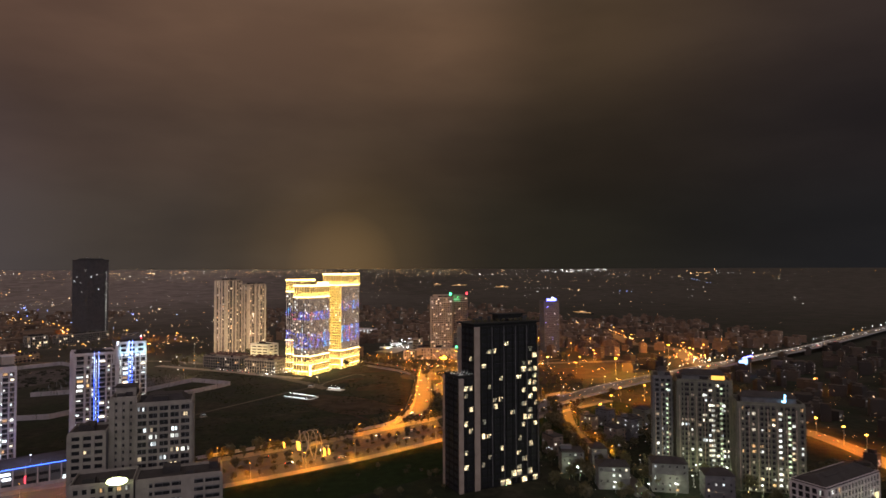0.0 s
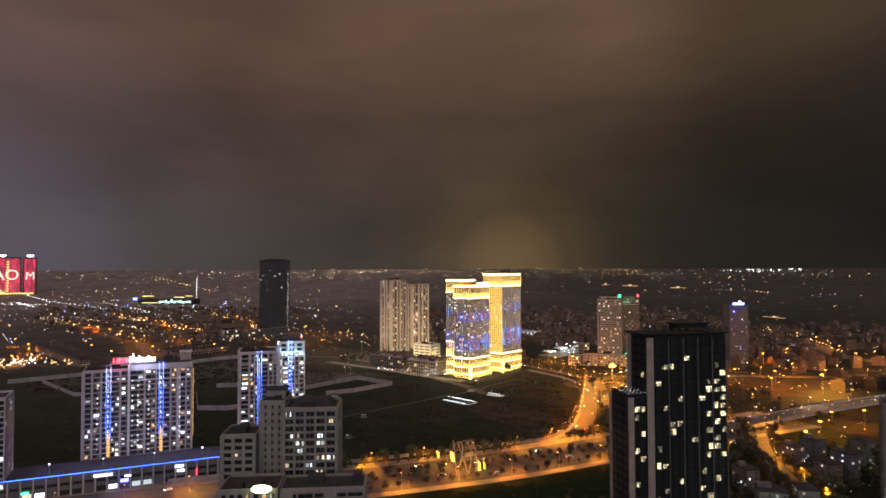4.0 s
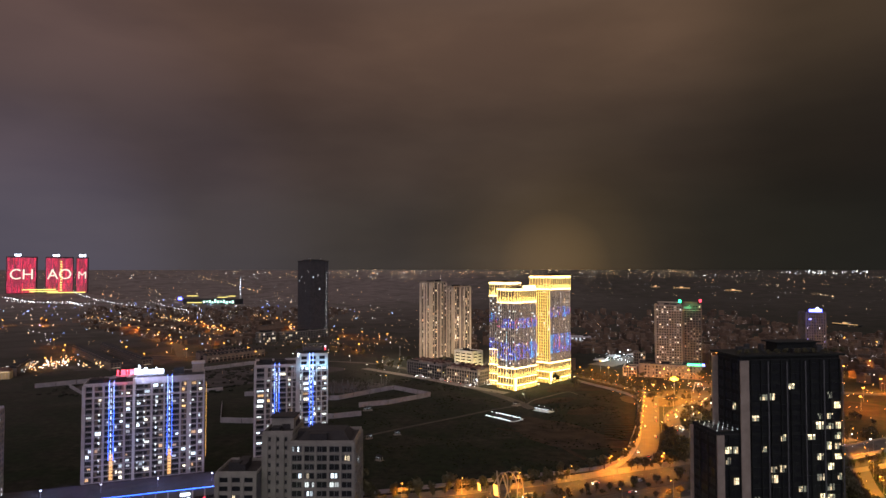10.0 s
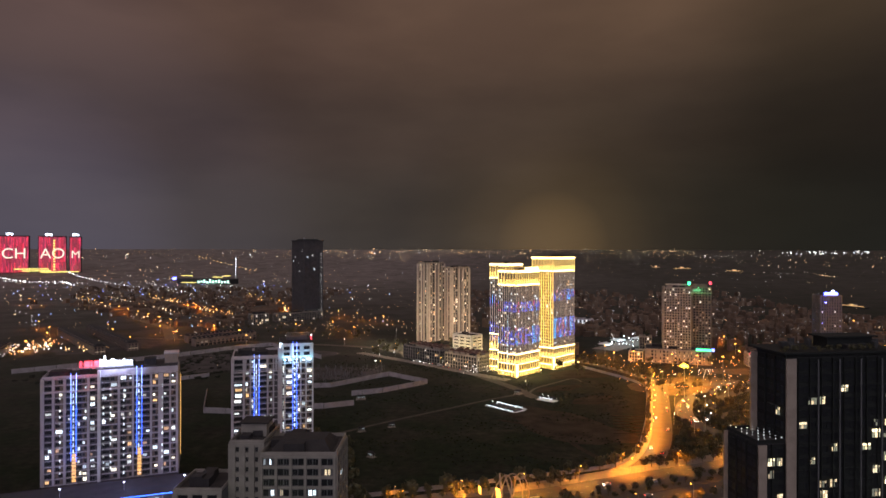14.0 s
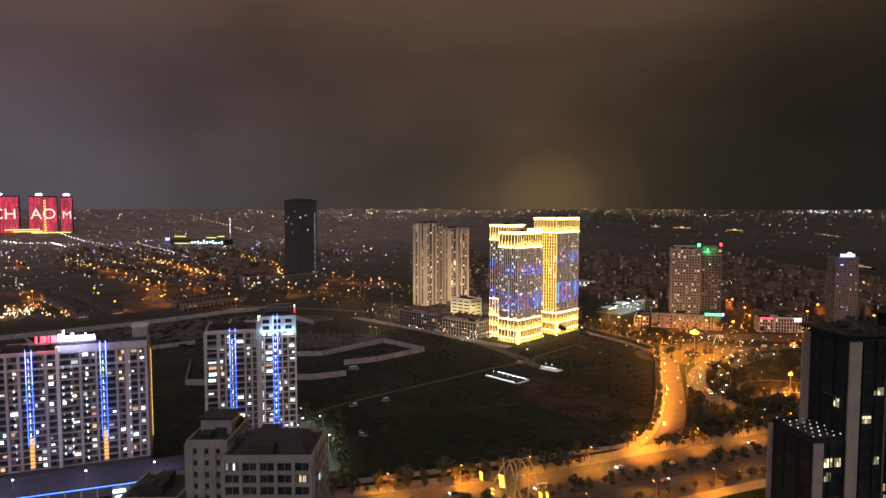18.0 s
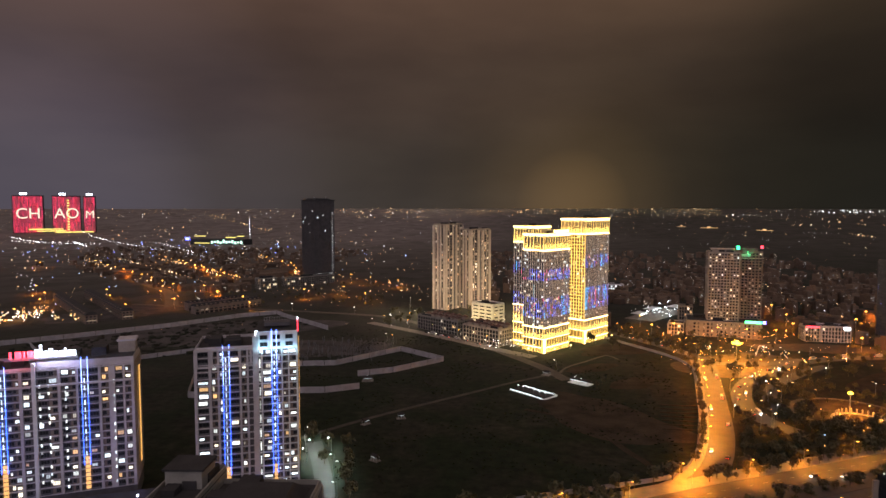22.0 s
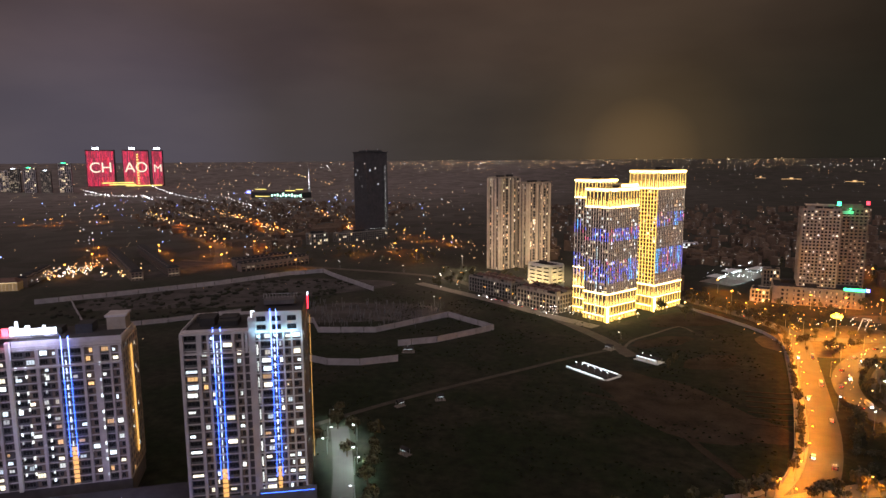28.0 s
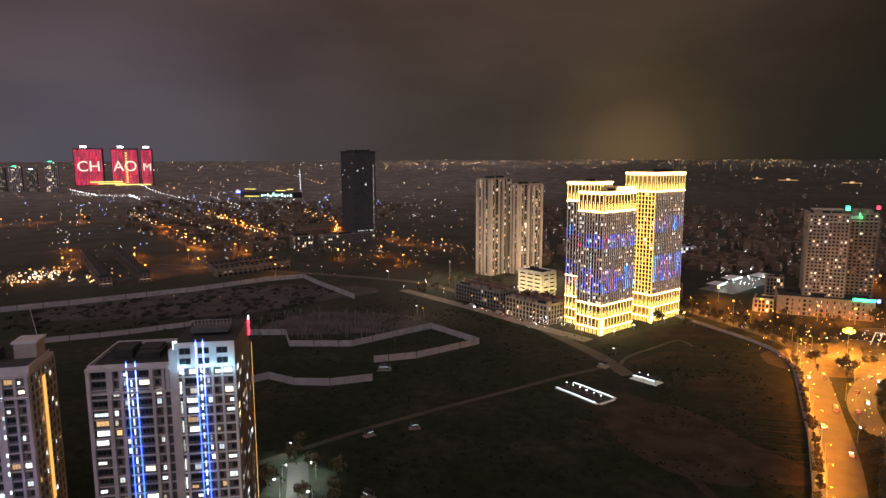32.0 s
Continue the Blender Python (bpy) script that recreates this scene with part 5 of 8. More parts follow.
for x, y, a in along(BLVD, 29, 8, 330, 720, 1.4):
    if not (58 < x < 96):
        plant(rng.choice(TREES), x, y, rng.uniform(0.85, 1.2))
for x, y, a in along(BLVD, 35, 11, 340, 540, 1.2):
    plant(rng.choice(TREES), x, y, rng.uniform(0.85, 1.25))
for x, y, a in along(BLVD, -20.5, 8.5, 330, 720, 0.5):
    plant_far(x, y, rng.uniform(0.55, 0.8))
for x, y, a in along(BLVD, 1.5, 9, 332, 720, 0.9):
    plant_far(x, y, rng.uniform(0.6, 1.0))
for x, y, a in along(BLVD, 25.5, 7, 332, 720, 1.2):
    if not (52 < x < 100):
        plant_far(x, y, rng.uniform(0.6, 0.95))
for x, y, a in along(BLVD, 0.5, 17, 336, 720, 0.8):
    plant(rng.choice(TREES[:3]), x, y, rng.uniform(0.7, 1.1))
for x, y, a in along(BLVD, 0.5, 11, 330, 720, 0.8):
    plant(SHRUB, x, y, rng.uniform(1.1, 2.1))
for x, y, a in along(SIDE, 9.6, 8, 60, 300, 0.6):
    plant(rng.choice(TREES[:3]), x, y, rng.uniform(0.6, 0.9))
for x, y, a in along(UPPER, 9, 9, 20, 330, 1.0):
    plant(rng.choice(TREES[:3]), x, y, rng.uniform(0.8, 1.2))
for x, y, a in along(UPPER, -9, 9, 20, 330, 1.0):
    plant(rng.choice(TREES[:3]), x, y, rng.uniform(0.8, 1.2))
for x, y, a in along(LOOP, -10, 14, 40, 300, 2):
    plant(rng.choice(TREES), x, y, rng.uniform(0.7, 1.1))
for _ in range(60):
    a, r = rng.uniform(0, 6.28), rng.uniform(40, 62)
    x, y = 222 + r * math.cos(a) * 1.3, 612 + r * math.sin(a)
    if y > 545 + 0.3 * (x - 180) and x > 168 + (y - 560) * 0.2:
        plant(rng.choice(TREES), x, y, rng.uniform(0.7, 1.1))
for k in range(14):
    a = k / 14 * 6.283
    plant(TREES[2], 222 + 20 * math.cos(a), 612 + 20 * math.sin(a), 0.7)
for _ in range(95):
    x, y = rng.uniform(158, 310), rng.uniform(540, 596)
    if y > 541 + max(0, x - 205) * 0.42 and (x > 176 or y < 562):
        plant_far(x, y, rng.uniform(0.9, 1.4))
for _ in range(46):
    x, y = rng.uniform(150, 230), rng.uniform(690, 850)
    if math.hypot(x - 195, y - 738) > 8 and not (abs(x - (175 - (y - 742) * 0.45)) < 12 and y > 742) and abs((x - 196)) + abs(y - 742) > 10 and (x - 190 < 0.86 * (y - 690) - 14 or x - 190 > 0.86 * (y - 690) + 14):
        plant(rng.choice(TREES), x, y, rng.uniform(0.7, 1.1))
for _ in range(60):
    x, y = rng.uniform(150, 330), rng.uniform(225, 430)
    if abs(x - 215) > 12:
        plant(rng.choice(TREES), x, y, rng.uniform(0.8, 1.5))
for _ in range(26):
    x, y = rng.uniform(10, 135), rng.uniform(300, 392)
    if y < 385 + 0.38 * x - 8 and not (88 < x and y < 340):
        plant_far(x, y, rng.uniform(0.5, 0.85))
for x, y in ((-97, 500), (-112, 528), (-118, 545), (-90, 520), (-86, 508), (-84, 500), (-102, 524), (-116, 508), (-80, 478), (-74, 462), (-82, 490), (-68, 440), (66, 655), (72, 668), (40, 700)):
    plant(TREES[3], x, y, rng.uniform(0.8, 1.2))

for _ in range(150):
    x, y = rng.uniform(60, 420), rng.uniform(790, 1150)
    if abs(x - (140 - (y - 830) * 0.7)) > 14 and not (185 < x < 300 and 850 < y < 960) and not (370 < x < 420 and 860 < y < 900) and not (135 < x < 262 and 900 < y < 1075):
        plant_far(x, y, rng.uniform(0.8, 1.5))
for _ in range(120):
    a = rng.choice(((-150, 40, 880, 1000), (-420, -150, 1000, 1250), (250, 520, 430, 560)))
    plant_far(rng.uniform(a[0], a[1]), rng.uniform(a[2], a[3]), rng.uniform(0.7, 1.3))
for _ in range(170):
    x, y = rng.uniform(165, 330), rng.uniform(545, 770)
    if min((Vector((x, y)) - p).length for p in LOOP) > 11 and 22 < math.hypot(x - 222, y - 612) and math.hypot(x - 195, y - 738) > 9 and min((Vector((x, y)) - p).length for p in SIDE) > 13:
        plant_far(x, y, rng.uniform(0.6, 1.1))
for x, y, a in list(along(RAMP, 9, 8, 10, 240, 2.5)) + list(along(RAMP, -9, 8, 10, 240, 2.5)):
    plant_far(x, y, rng.uniform(1.0, 1.6))
for _ in range(230):
    x, y = rng.uniform(150, 345), rng.uniform(230, 470)
    if min((Vector((x, y)) - p).length for p in RAMP) > 9 and not (238 < x < 300 and 270 < y < 372) and y < 430 + 0.42 * (x - 60):
        plant_far(x, y, rng.uniform(0.8, 1.5))
# dark grove between the side road and the loop
for _ in range(420):
    x, y = rng.uniform(100, 190), rng.uniform(500, 640)
    p = Vector((x, y))
    if y > 503 + 0.4 * (x - 99) and x > 104 + (y - 500) * 0.42 and min((p - q).length for q in SIDE) > 11.5 and min((p - q).length for q in LOOP) > 9.5 and math.hypot(x - 222, y - 612) > 42:
        plant_far(x, y, rng.uniform(0.45, 0.8))
solo("far_trees", mesh("far_trees", *FAR_TREES, [M["leaf"]]), None, "dark groves of leafy trees between the streets", "trees", kind="stuff")

# ---- street lamps ----
SODIUM_LAMP = bpy.data.lights.new("sodium_light", "SPOT")
SODIUM_LAMP.spot_size, SODIUM_LAMP.spot_blend = radians(150), 0.75
SODIUM_LAMP.energy, SODIUM_LAMP.color, SODIUM_LAMP.shadow_soft_size = 40000, (1.0, 0.275, 0.015), 0.5
WHITE_LAMP = bpy.data.lights.new("white_light", "SPOT")
WHITE_LAMP.spot_size, WHITE_LAMP.spot_blend = radians(150), 0.6
WHITE_LAMP.energy, WHITE_LAMP.color, WHITE_LAMP.shadow_soft_size = 7500, (0.85, 1.0, 0.9), 0.5
LAMPS = {}


def pole_mesh(h, r, m):
    v, f = [], []
    seg = 6
    for z, rr in ((0, r), (0.8, r), (h, r * 0.55)):
        for i in range(seg):
            a = 2 * math.pi * i / seg
            v.append((rr * math.cos(a), rr * math.sin(a), z))
    for j in range(2):
        for i in range(seg):
            k = (i + 1) % seg
            f.append((j * seg + i, j * seg + k, (j + 1) * seg + k, (j + 1) * seg + i))
    return mesh("pole", v, f, [m])


def lamp_kind(key, h, head, light, label, reach=1.8, size=0.8):
    t = thing("street_lamp", pose(0, -950 - len(LAMPS) * 5, 0), label, "street lamp", "street lamps")
    part("pole", pole_mesh(h, 0.14, M["steel"]), t)
    arm = part("arm", box_mesh("arm", reach, 0.12, 0.12, M["steel"]), t, pose(0, -0.06, h - 0.1))
    part("head", box_mesh("head", size, size * 0.6, size * 0.35, head), arm, pose(reach - size / 2, 0.06 - size * 0.3, -0.22), "glowing lamp head")
    if light:
        part("lamp_light", light, t, pose(reach, 0, h - 0.9))
    LAMPS[key] = [t, False]


lamp_kind("sodium", 10, SODIUM, SODIUM_LAMP, "tall steel street lamp glowing orange", size=0.65)
lamp_kind("sodium_far", 10, SODIUM, None, "tall steel street lamp glowing orange", size=0.8)
lamp_kind("white_far", 9, LED_W, None, "street lamp with a white head", size=0.8)
lamp_kind("white", 8, LED_W, WHITE_LAMP, "street lamp with a stark white head")
DECK_LAMP = bpy.data.lights.new("viaduct_light", "SPOT")
DECK_LAMP.spot_size, DECK_LAMP.spot_blend = radians(160), 0.8
DECK_LAMP.energy, DECK_LAMP.color, DECK_LAMP.shadow_soft_size = 6500, (1.0, 0.72, 0.45), 0.5
lamp_kind("viaduct", 9, LED_W, DECK_LAMP, "street lamp with a pale warm head on a viaduct")


def lamp(key, x, y, rot, z=0.15):
    t, used = LAMPS[key]
    m = pose(x, y, z, rz=rot)
    if not used:
        LAMPS[key][1] = True
        t.matrix_basis = m
        return
    copy_thing(t, m)


for x, y, a in along(BLVD, 24.6, 36, 398, 760):
    lamp("sodium", x, y, a - 90, 0.24)
for x, y, a in along(BLVD, -23.6, 36, 336, 760):
    lamp("sodium", x, y, a + 90, 0.24)
# hoarding between the lit roads and the dark field
HOARD = smooth([(-330, 352), (-130, 418), (-80, 436), (-21, 458), (17, 473), (58, 489), (78, 498), (91, 511), (101, 530), (114, 570), (127, 612), (141, 660), (152, 708), (153, 738), (144, 766), (121, 805), (98, 842)], 12)
hoarding = thing("hoarding", pose(0, 0, 0.05), "corrugated grey hoarding round the dark field", "fence", kind="structure")
for p, q in zip(HOARD, HOARD[1:]):
    d = q - p
    part("hoarding_panel", box_mesh("hoarding_panel", round(d.length, 1) - 0.05, 0.12, 2.4, M["wallgrey"]), hoarding, pose(p.x, p.y, 0, rz=math.degrees(math.atan2(d.y, d.x))))
for x, y, a in along(SIDE, 7.2, 21, 30, 320):
    lamp("sodium", x, y, a - 90, 0.26)
for x, y, a in along(LOOP, 7.6, 40, 10, 420):
    lamp("sodium", x, y, a - 90)
for x, y, a in along(LOOP_IN, -5.6, 34, 20, 200):
    lamp("sodium_far", x, y, a + 90)
for x, y, a in along(UPPER, 7.6, 38, 5, 330):
    lamp("sodium", x, y, a - 90)
for x, y, a in along(UPPER, -7.6, 22, 12, 330):
    lamp("sodium_far", x, y, a + 90)
for x, y, a in along(RAMP, 6.6, 34, 10, 200):
    lamp("sodium", x, y, a - 90)
for off, turn in ((8.6, -90), (-8.6, 90)):
    for i, p in enumerate(offset(FLY, off)):
        if i % 4 == 0 and 3 < i < 130:
            lamp("viaduct" if i < 60 and turn < 0 and i % 8 == 0 else ("white_far" if i % 12 else "sodium_far"), p.x, p.y, 25 + turn, p.z + 0.15)
for x, y, a in ((-111, 512, 10), (-107, 501, 200), (-98, 517, 190), (-90, 494, 180), (-88, 485, 20), (-80, 462, 180), (-118, 532, 0)):
    lamp("white", x, y, a)
lamp("sodium_far", -112, 790, 130)
lamp("viaduct", -120, 800, 130)
for x, y, a in along(FRONT, 6.6, 40, 20, 200):
    lamp("sodium_far", x, y, a - 90)
for x, y, a in along(TRACK, 5.5, 90, 60, 760):
    lamp("white_far" if rng.random() < 0.5 else "sodium_far", x, y, a - 90)


MASTL = emit("mast_floodlight", (1.0, 0.46, 0.02), 15)


def high_mast(x, y, h, col, energy, label, size=1.1):
    t = thing("high_mast_lamp", pose(x, y, 0.1), label, "lamp mast")
    part("pole", pole_mesh(h, 0.35, M["steel"]), t)
    part("ring", box_mesh("ring", size * 1.6, size * 1.6, 0.3, M["steel"]), t, pose(-size * 0.8, -size * 0.8, h - 0.3))
    for k in range(8):
        part("floodlight", box_mesh("floodlight", size * 0.55, size * 0.7, size * 0.55, MASTL), t, pose(0, 0, h - 0.5 - size * 0.3, rz=45 * k) @ pose(size * 0.65, -size * 0.35, 0, 0, 24), "glowing orange floodlight")
    part("crown_light", box_mesh("crown_light", size * 0.7, size * 0.7, size * 0.5, MASTL), t, pose(-size * 0.35, -size * 0.35, h), "glowing orange floodlight")
    d = bpy.data.lights.new("mast_light", "POINT")
    d.energy, d.color, d.shadow_soft_size = energy, col, 1.2
    part("lamp_light", d, t, pose(0, 0, h - 2))


high_mast(195.3, 738.3, 20, (1.0, 0.36, 0.035), 420000, "tall mast crowned by very bright orange floodlights", 2.7)
high_mast(220.2, 608.1, 15.5, (1.0, 0.32, 0.03), 150000, "mast with orange floodlights over a small park")
high_mast(537, 769, 20, (1.0, 0.36, 0.04), 300000, "distant mast with orange floodlights")
high_mast(395, 671, 20, (1.0, 0.36, 0.04), 300000, "distant mast with orange floodlights")

# ---- lit sheds on the field ----
TUBE = emit("tube_light", (0.85, 1.0, 1.0), 5)


TUBE_DIM = emit("dim_tube_light", (0.8, 0.95, 1.0), 0.7)


def shed(x, y, rot, w, d, label, apron=1.6):
    tube, slab = (TUBE, M["whitepaint"]) if w > 8 else (TUBE_DIM, M["paving"])
    t = thing("field_shed", pose(x, y, 0.05, rz=rot), label, "shed", "field sheds")
    part("floor_slab", box_mesh("floor_slab", w + 2, d + 2 * apron, 0.15, slab), t, pose(-1, -apron, 0))
    n = max(2, int(w // 7))
    for i in range(n + 1):
        for yy in (0.2, d - 0.4):
            part("post", box_mesh("post", 0.2, 0.2, 2.6, M["steel"]), t, pose(0.1 + i * (w - 0.4) / n, yy, 0.15))
    me = mesh("roof", [(0, 0, 0), (w, 0, 0), (w, d / 2, 1.1), (0, d / 2, 1.1), (w, d, 0), (0, d, 0), (0, 0, -0.1), (w, 0, -0.1), (w, d, -0.1), (0, d, -0.1)],
              [(0, 1, 2, 3), (3, 2, 4, 5), (6, 7, 1, 0), (5, 4, 8, 9), (0, 3, 5, 9, 6), (1, 7, 8, 4, 2)], [M["roof"]])
    lid = part("roof", me, t, pose(0, 0, 2.8))
    for yy in (-0.2, d + 0.05):
        part("light_tube", box_mesh("light_tube", w - 1, 0.12, 0.2, tube), lid, pose(0.5, yy, -0.5), "long white light tube under the eaves")
    for i in range(int(w // 6)):
        part("ridge_lamp", box_mesh("ridge_lamp", 0.35, 0.35, 0.35, tube), lid, pose(3 + i * 6, d / 2 - 0.2, 1.15), "small white lamp on the ridge")


def lit_court(x, y, rot, w, d, label):
    """A low dark bed between two white-lit walks, with a row of small lamps on posts."""
    t = thing("lit_court", pose(x, y, 0.05, rz=rot), label, "court", "field sheds")
    part("bed", box_mesh("bed", w - 1, d - 3.4, 0.5, M["roof"]), t, pose(0.5, 1.7, 0))
    for yy, dep in ((-0.4, 1.8), (d - 1.5, 2.6)):
        part("walk", box_mesh("walk", w, dep, 0.15, M["whitepaint"]), t, pose(0, yy, 0))
        part("light_tube", box_mesh("light_tube", w - 2, 0.14, 0.14, TUBE), t, pose(1, yy + 0.1, 0.9), "long white light tube beside the walk")
        for i in range(7):
            part("tube_post", box_mesh("tube_post", 0.1, 0.1, 0.75, M["steel"]), t, pose(1 + i * (w - 2.2) / 6, yy + 0.12, 0.15))
    part("end_walk", box_mesh("end_walk", 2.0, d - 2.9, 0.15, M["whitepaint"]), t, pose(w - 0.45, 1.42, 0))
    for i in range(6):
        p = part("lamp_post", box_mesh("lamp_post", 0.1, 0.1, 2.4, M["steel"]), t, pose(3 + i * (w - 6) / 5, d * 0.4, 0.5))
        part("ridge_lamp", box_mesh("ridge_lamp", 0.5, 0.5, 0.45, TUBE), p, pose(-0.2, -0.2, 2.4), "small white lamp")


lit_court(1.0, 645.5, -43.7, 32, 15.5, "low dark bed between white-lit walks with small lamps")
shed(47.5, 671, -38, 16, 6, "small lit shed beside the track")
for x, y, r in ((-70, 573, 20), (-74, 507, -30), (-89, 560, 50)):
    shed(x, y, r, 4, 3, "small lit hut alone on the dark field", 0.4)
shed(28, 690, -35, 5, 4, "small lit hut by the track junction")
shed(-112, 657, 10, 7, 5, "small lit hut beside a plot wall")


# ---- signs and lamps on the far towers ----
def rooflight(x, y, z, sx, sy, sz, m, label, name="roof_light", rot=0):
    t = thing(name, pose(x, y, z, rz=rot), label, "sign")
    part("lamp_box", box_mesh("lamp_box", sx, sy, sz, m), t)
    part("bracket", box_mesh("bracket", sx * 0.9, sy * 0.5, 0.5, M["steel"]), t, pose(sx * 0.05, sy * 0.2, -0.5))
    return t


BLUEL = emit("blue_lamp", (0.1, 0.12, 1.0), 9)
rooflight(240, 870, 91.2, 3, 1.2, 3.6, GREEN, "green lit sign on a tower roof")
rooflight(268.5, 881, 91.4, 2.6, 1.2, 3.2, RED, "red lamp on a tower roof")
# the band's faint glow stands in for green light washed on the wall
part("green_band", box_mesh("green_band", 9, 0.4, 3.0, emit("green_wash_glow", (0.05, 0.55, 0.2), 0.25)), JT2, pose(0.3, -0.75, 82.5), "band below the roof glowing as if washed green")
rooflight(394, 867, 80.5, 15, 1, 3.2, BLUEL, "blue lit sign on a tower roof")
BTL = bpy.data.lights.new("blue_roof_flood", "POINT")
BTL.energy, BTL.color, BTL.shadow_soft_size = 2600, (0.12, 0.12, 1.0), 1.0
part("lamp_light", BTL, rooflight(390, 858, 72, 2, 1, 1, BLUEL, "blue floodlight on a bracket below the roof"), pose(0, -3, 1))
rooflight(402, 867, 83.5, 3, 1, 2.2, SIGNW, "white lamp on a tower roof")
rooflight(243, 850, 16.8, 16, 0.8, 2.2, GREEN, "green lit shop sign on a low roof", rot=-14)
rooflight(259.4, 846, 16.6, 2.6, 0.8, 2.8, BLUEL, "blue lit end of a shop sign", rot=-14)
OVAL = thing("roof_sign", pose(-74, 281.5, 36.8, rz=5), "oval glowing white-green roof sign", "sign")
part("oval", mesh("oval", [(4.2 * math.cos(k * 0.3927), yy, 2.2 + 1.7 * math.sin(k * 0.3927)) for yy in (0, 0.5) for k in range(16)],
                  [tuple(range(15, -1, -1)), tuple(range(16, 32))] + [(k, (k + 1) % 16, 16 + (k + 1) % 16, 16 + k) for k in range(16)], [emit("lime_sign", (0.9, 1.0, 0.5), 5)]), OVAL, None, "oval lit panel")
part("bracket", box_mesh("bracket", 5, 0.3, 1.2, M["steel"]), OVAL, pose(-2.5, 0.6, -0.2))
ICEL = emit("ice_lamp", (0.25, 0.62, 1.0), 5)
BLADE = thing("roof_sign", pose(276, 283, 51.8, rz=-30), "pale blue lit blade-shaped sign on a roof edge", "sign")
part("blade", mesh("blade", [(x, y, z) for y in (0, 0.4) for x, z in ((0.2, 0), (1.1, 0), (0.9, 2.4), (1.3, 4.2), (0.5, 4.9), (0.3, 2.2))],
                   [(0, 1, 2, 5), (5, 2, 3, 4), (11, 8, 7, 6), (10, 9, 8, 11)] + [(k, 6 + k, 6 + (k + 1) % 6, (k + 1) % 6) for k in range(6)], [ICEL]), BLADE, None, "slim pale blue lit blade")
part("base_letter", box_mesh("base_letter", 0.9, 0.4, 1.1, ICEL), BLADE, pose(-0.9, 0, 0), "pale blue lit shape")
part("bracket", box_mesh("bracket", 2.2, 0.3, 0.5, M["steel"]), BLADE, pose(-0.9, 0.1, -0.5))

# stepped crowns of the junction towers
part("crown_band", box_mesh("crown_band", 32.2, 25.2, 1.0, M["beige"]), JT1, pose(-0.6, -0.6, 80.5))
part("roof_house", box_mesh("roof_house", 22, 14, 3.6, M["taupe"]), JT1, pose(4, 5, 87.3))
part("roof_rim", box_mesh("roof_rim", 24, 16, 0.5, M["beige"]), JT1, pose(3, 4, 90.9))
part("crown_band", box_mesh("crown_band", 22.6, 25.2, 0.8, M["beige"]), JT2, pose(-0.6, -0.6, 80.5))
part("roof_house", box_mesh("roof_house", 16, 12, 3.8, M["brownwall"]), JT2, pose(1, 2, 87.3))
GW = bpy.data.lights.new("green_wash_light", "POINT")
GW.energy, GW.color, GW.shadow_soft_size = 2600, (0.05, 1.0, 0.3), 0.6
part("wash_fitting", box_mesh("wash_fitting", 1.0, 0.5, 0.4, GREEN), JT2, pose(6, -1.6, 87.2), "green floodlight fitting")
part("wash_lamp", GW, JT2, pose(6.5, -3.2, 86.8))

# buildings with signs by the junction
RS = slab_tower("sign_building", 300, 846, -6, 14, 16, 14, 4, 61, "low building with a red shop sign", M["beige"], M["recess"], (5, 4), 0.2, split=1, budget=(30, 10), joined=True)
part("shop_sign", box_mesh("shop_sign", 12, 0.4, 1.6, RED), RS, pose(1, -0.9, 14.2), "red lit shop sign")
RS2 = slab_tower("sign_building", 315, 844, -6, 27, 16, 15, 4, 62, "low pale building with a white sign", M["plaster"], M["recess"], (9, 4), 0.2, split=1, budget=(30, 10), joined=True)
part("shop_sign", box_mesh("shop_sign", 6, 0.4, 3.0, SIGNW), RS2, pose(20, -0.9, 12.5), "white lit shop sign")

# white-lit yard with canopies
YARD = thing("lit_yard", pose(172, 942, 0, rz=52), "open yard with pale canopies under stark white lamps", "yard")
part("yard_floor", box_mesh("yard_floor", 108, 36, 0.2, M["paving"]), YARD)
for k, (a, b, c, d, hh) in enumerate(((4, 18, 20, 12, 6), (42, 20, 24, 12, 7), (78, 4, 26, 14, 7))):
    part("canopy", box_mesh("canopy", c, d, 0.5, M["whitepaint"]), YARD, pose(a, b, hh))
    for i in range(4):
        part("post", box_mesh("post", 0.3, 0.3, hh - 0.2, M["steel"]), YARD, pose(a + 0.3 + i * (c - 0.9) / 3, b + 0.3, 0.2))
    part("tube", box_mesh("tube", c - 2, 0.4, 0.5, TUBE), YARD, pose(a + 1, b - 0.5, hh - 0.8), "white light tube")
YARD_LAMP = bpy.data.lights.new("yard_light", "SPOT")
YARD_LAMP.spot_size, YARD_LAMP.spot_blend = radians(150), 0.5
YARD_LAMP.energy, YARD_LAMP.color, YARD_LAMP.shadow_soft_size = 8000, (0.72, 0.95, 1.0), 0.5
lamp_kind("yard", 11, LED_W, YARD_LAMP, "tall yard lamp with a stark white head", 1.4, 1.3)
for x, y in ((6, 8), (30, 10), (54, 8), (72, 26), (100, 26)):
    q = pose(172, 942, 0, rz=52) @ Vector((x, y, 0))
    lamp("yard", q.x, q.y, rng.uniform(0, 360), 0.1)

# ---- gateway of tilted hoops beside the boulevard ----
AMBERP = emit("gate_panel", (1.0, 0.45, 0.04), 2.4)
GATE = thing("gateway_arch", pose(9, 440, 0.2, rz=24), "gateway of steel hoops floodlit gold beside the road", "gateway")


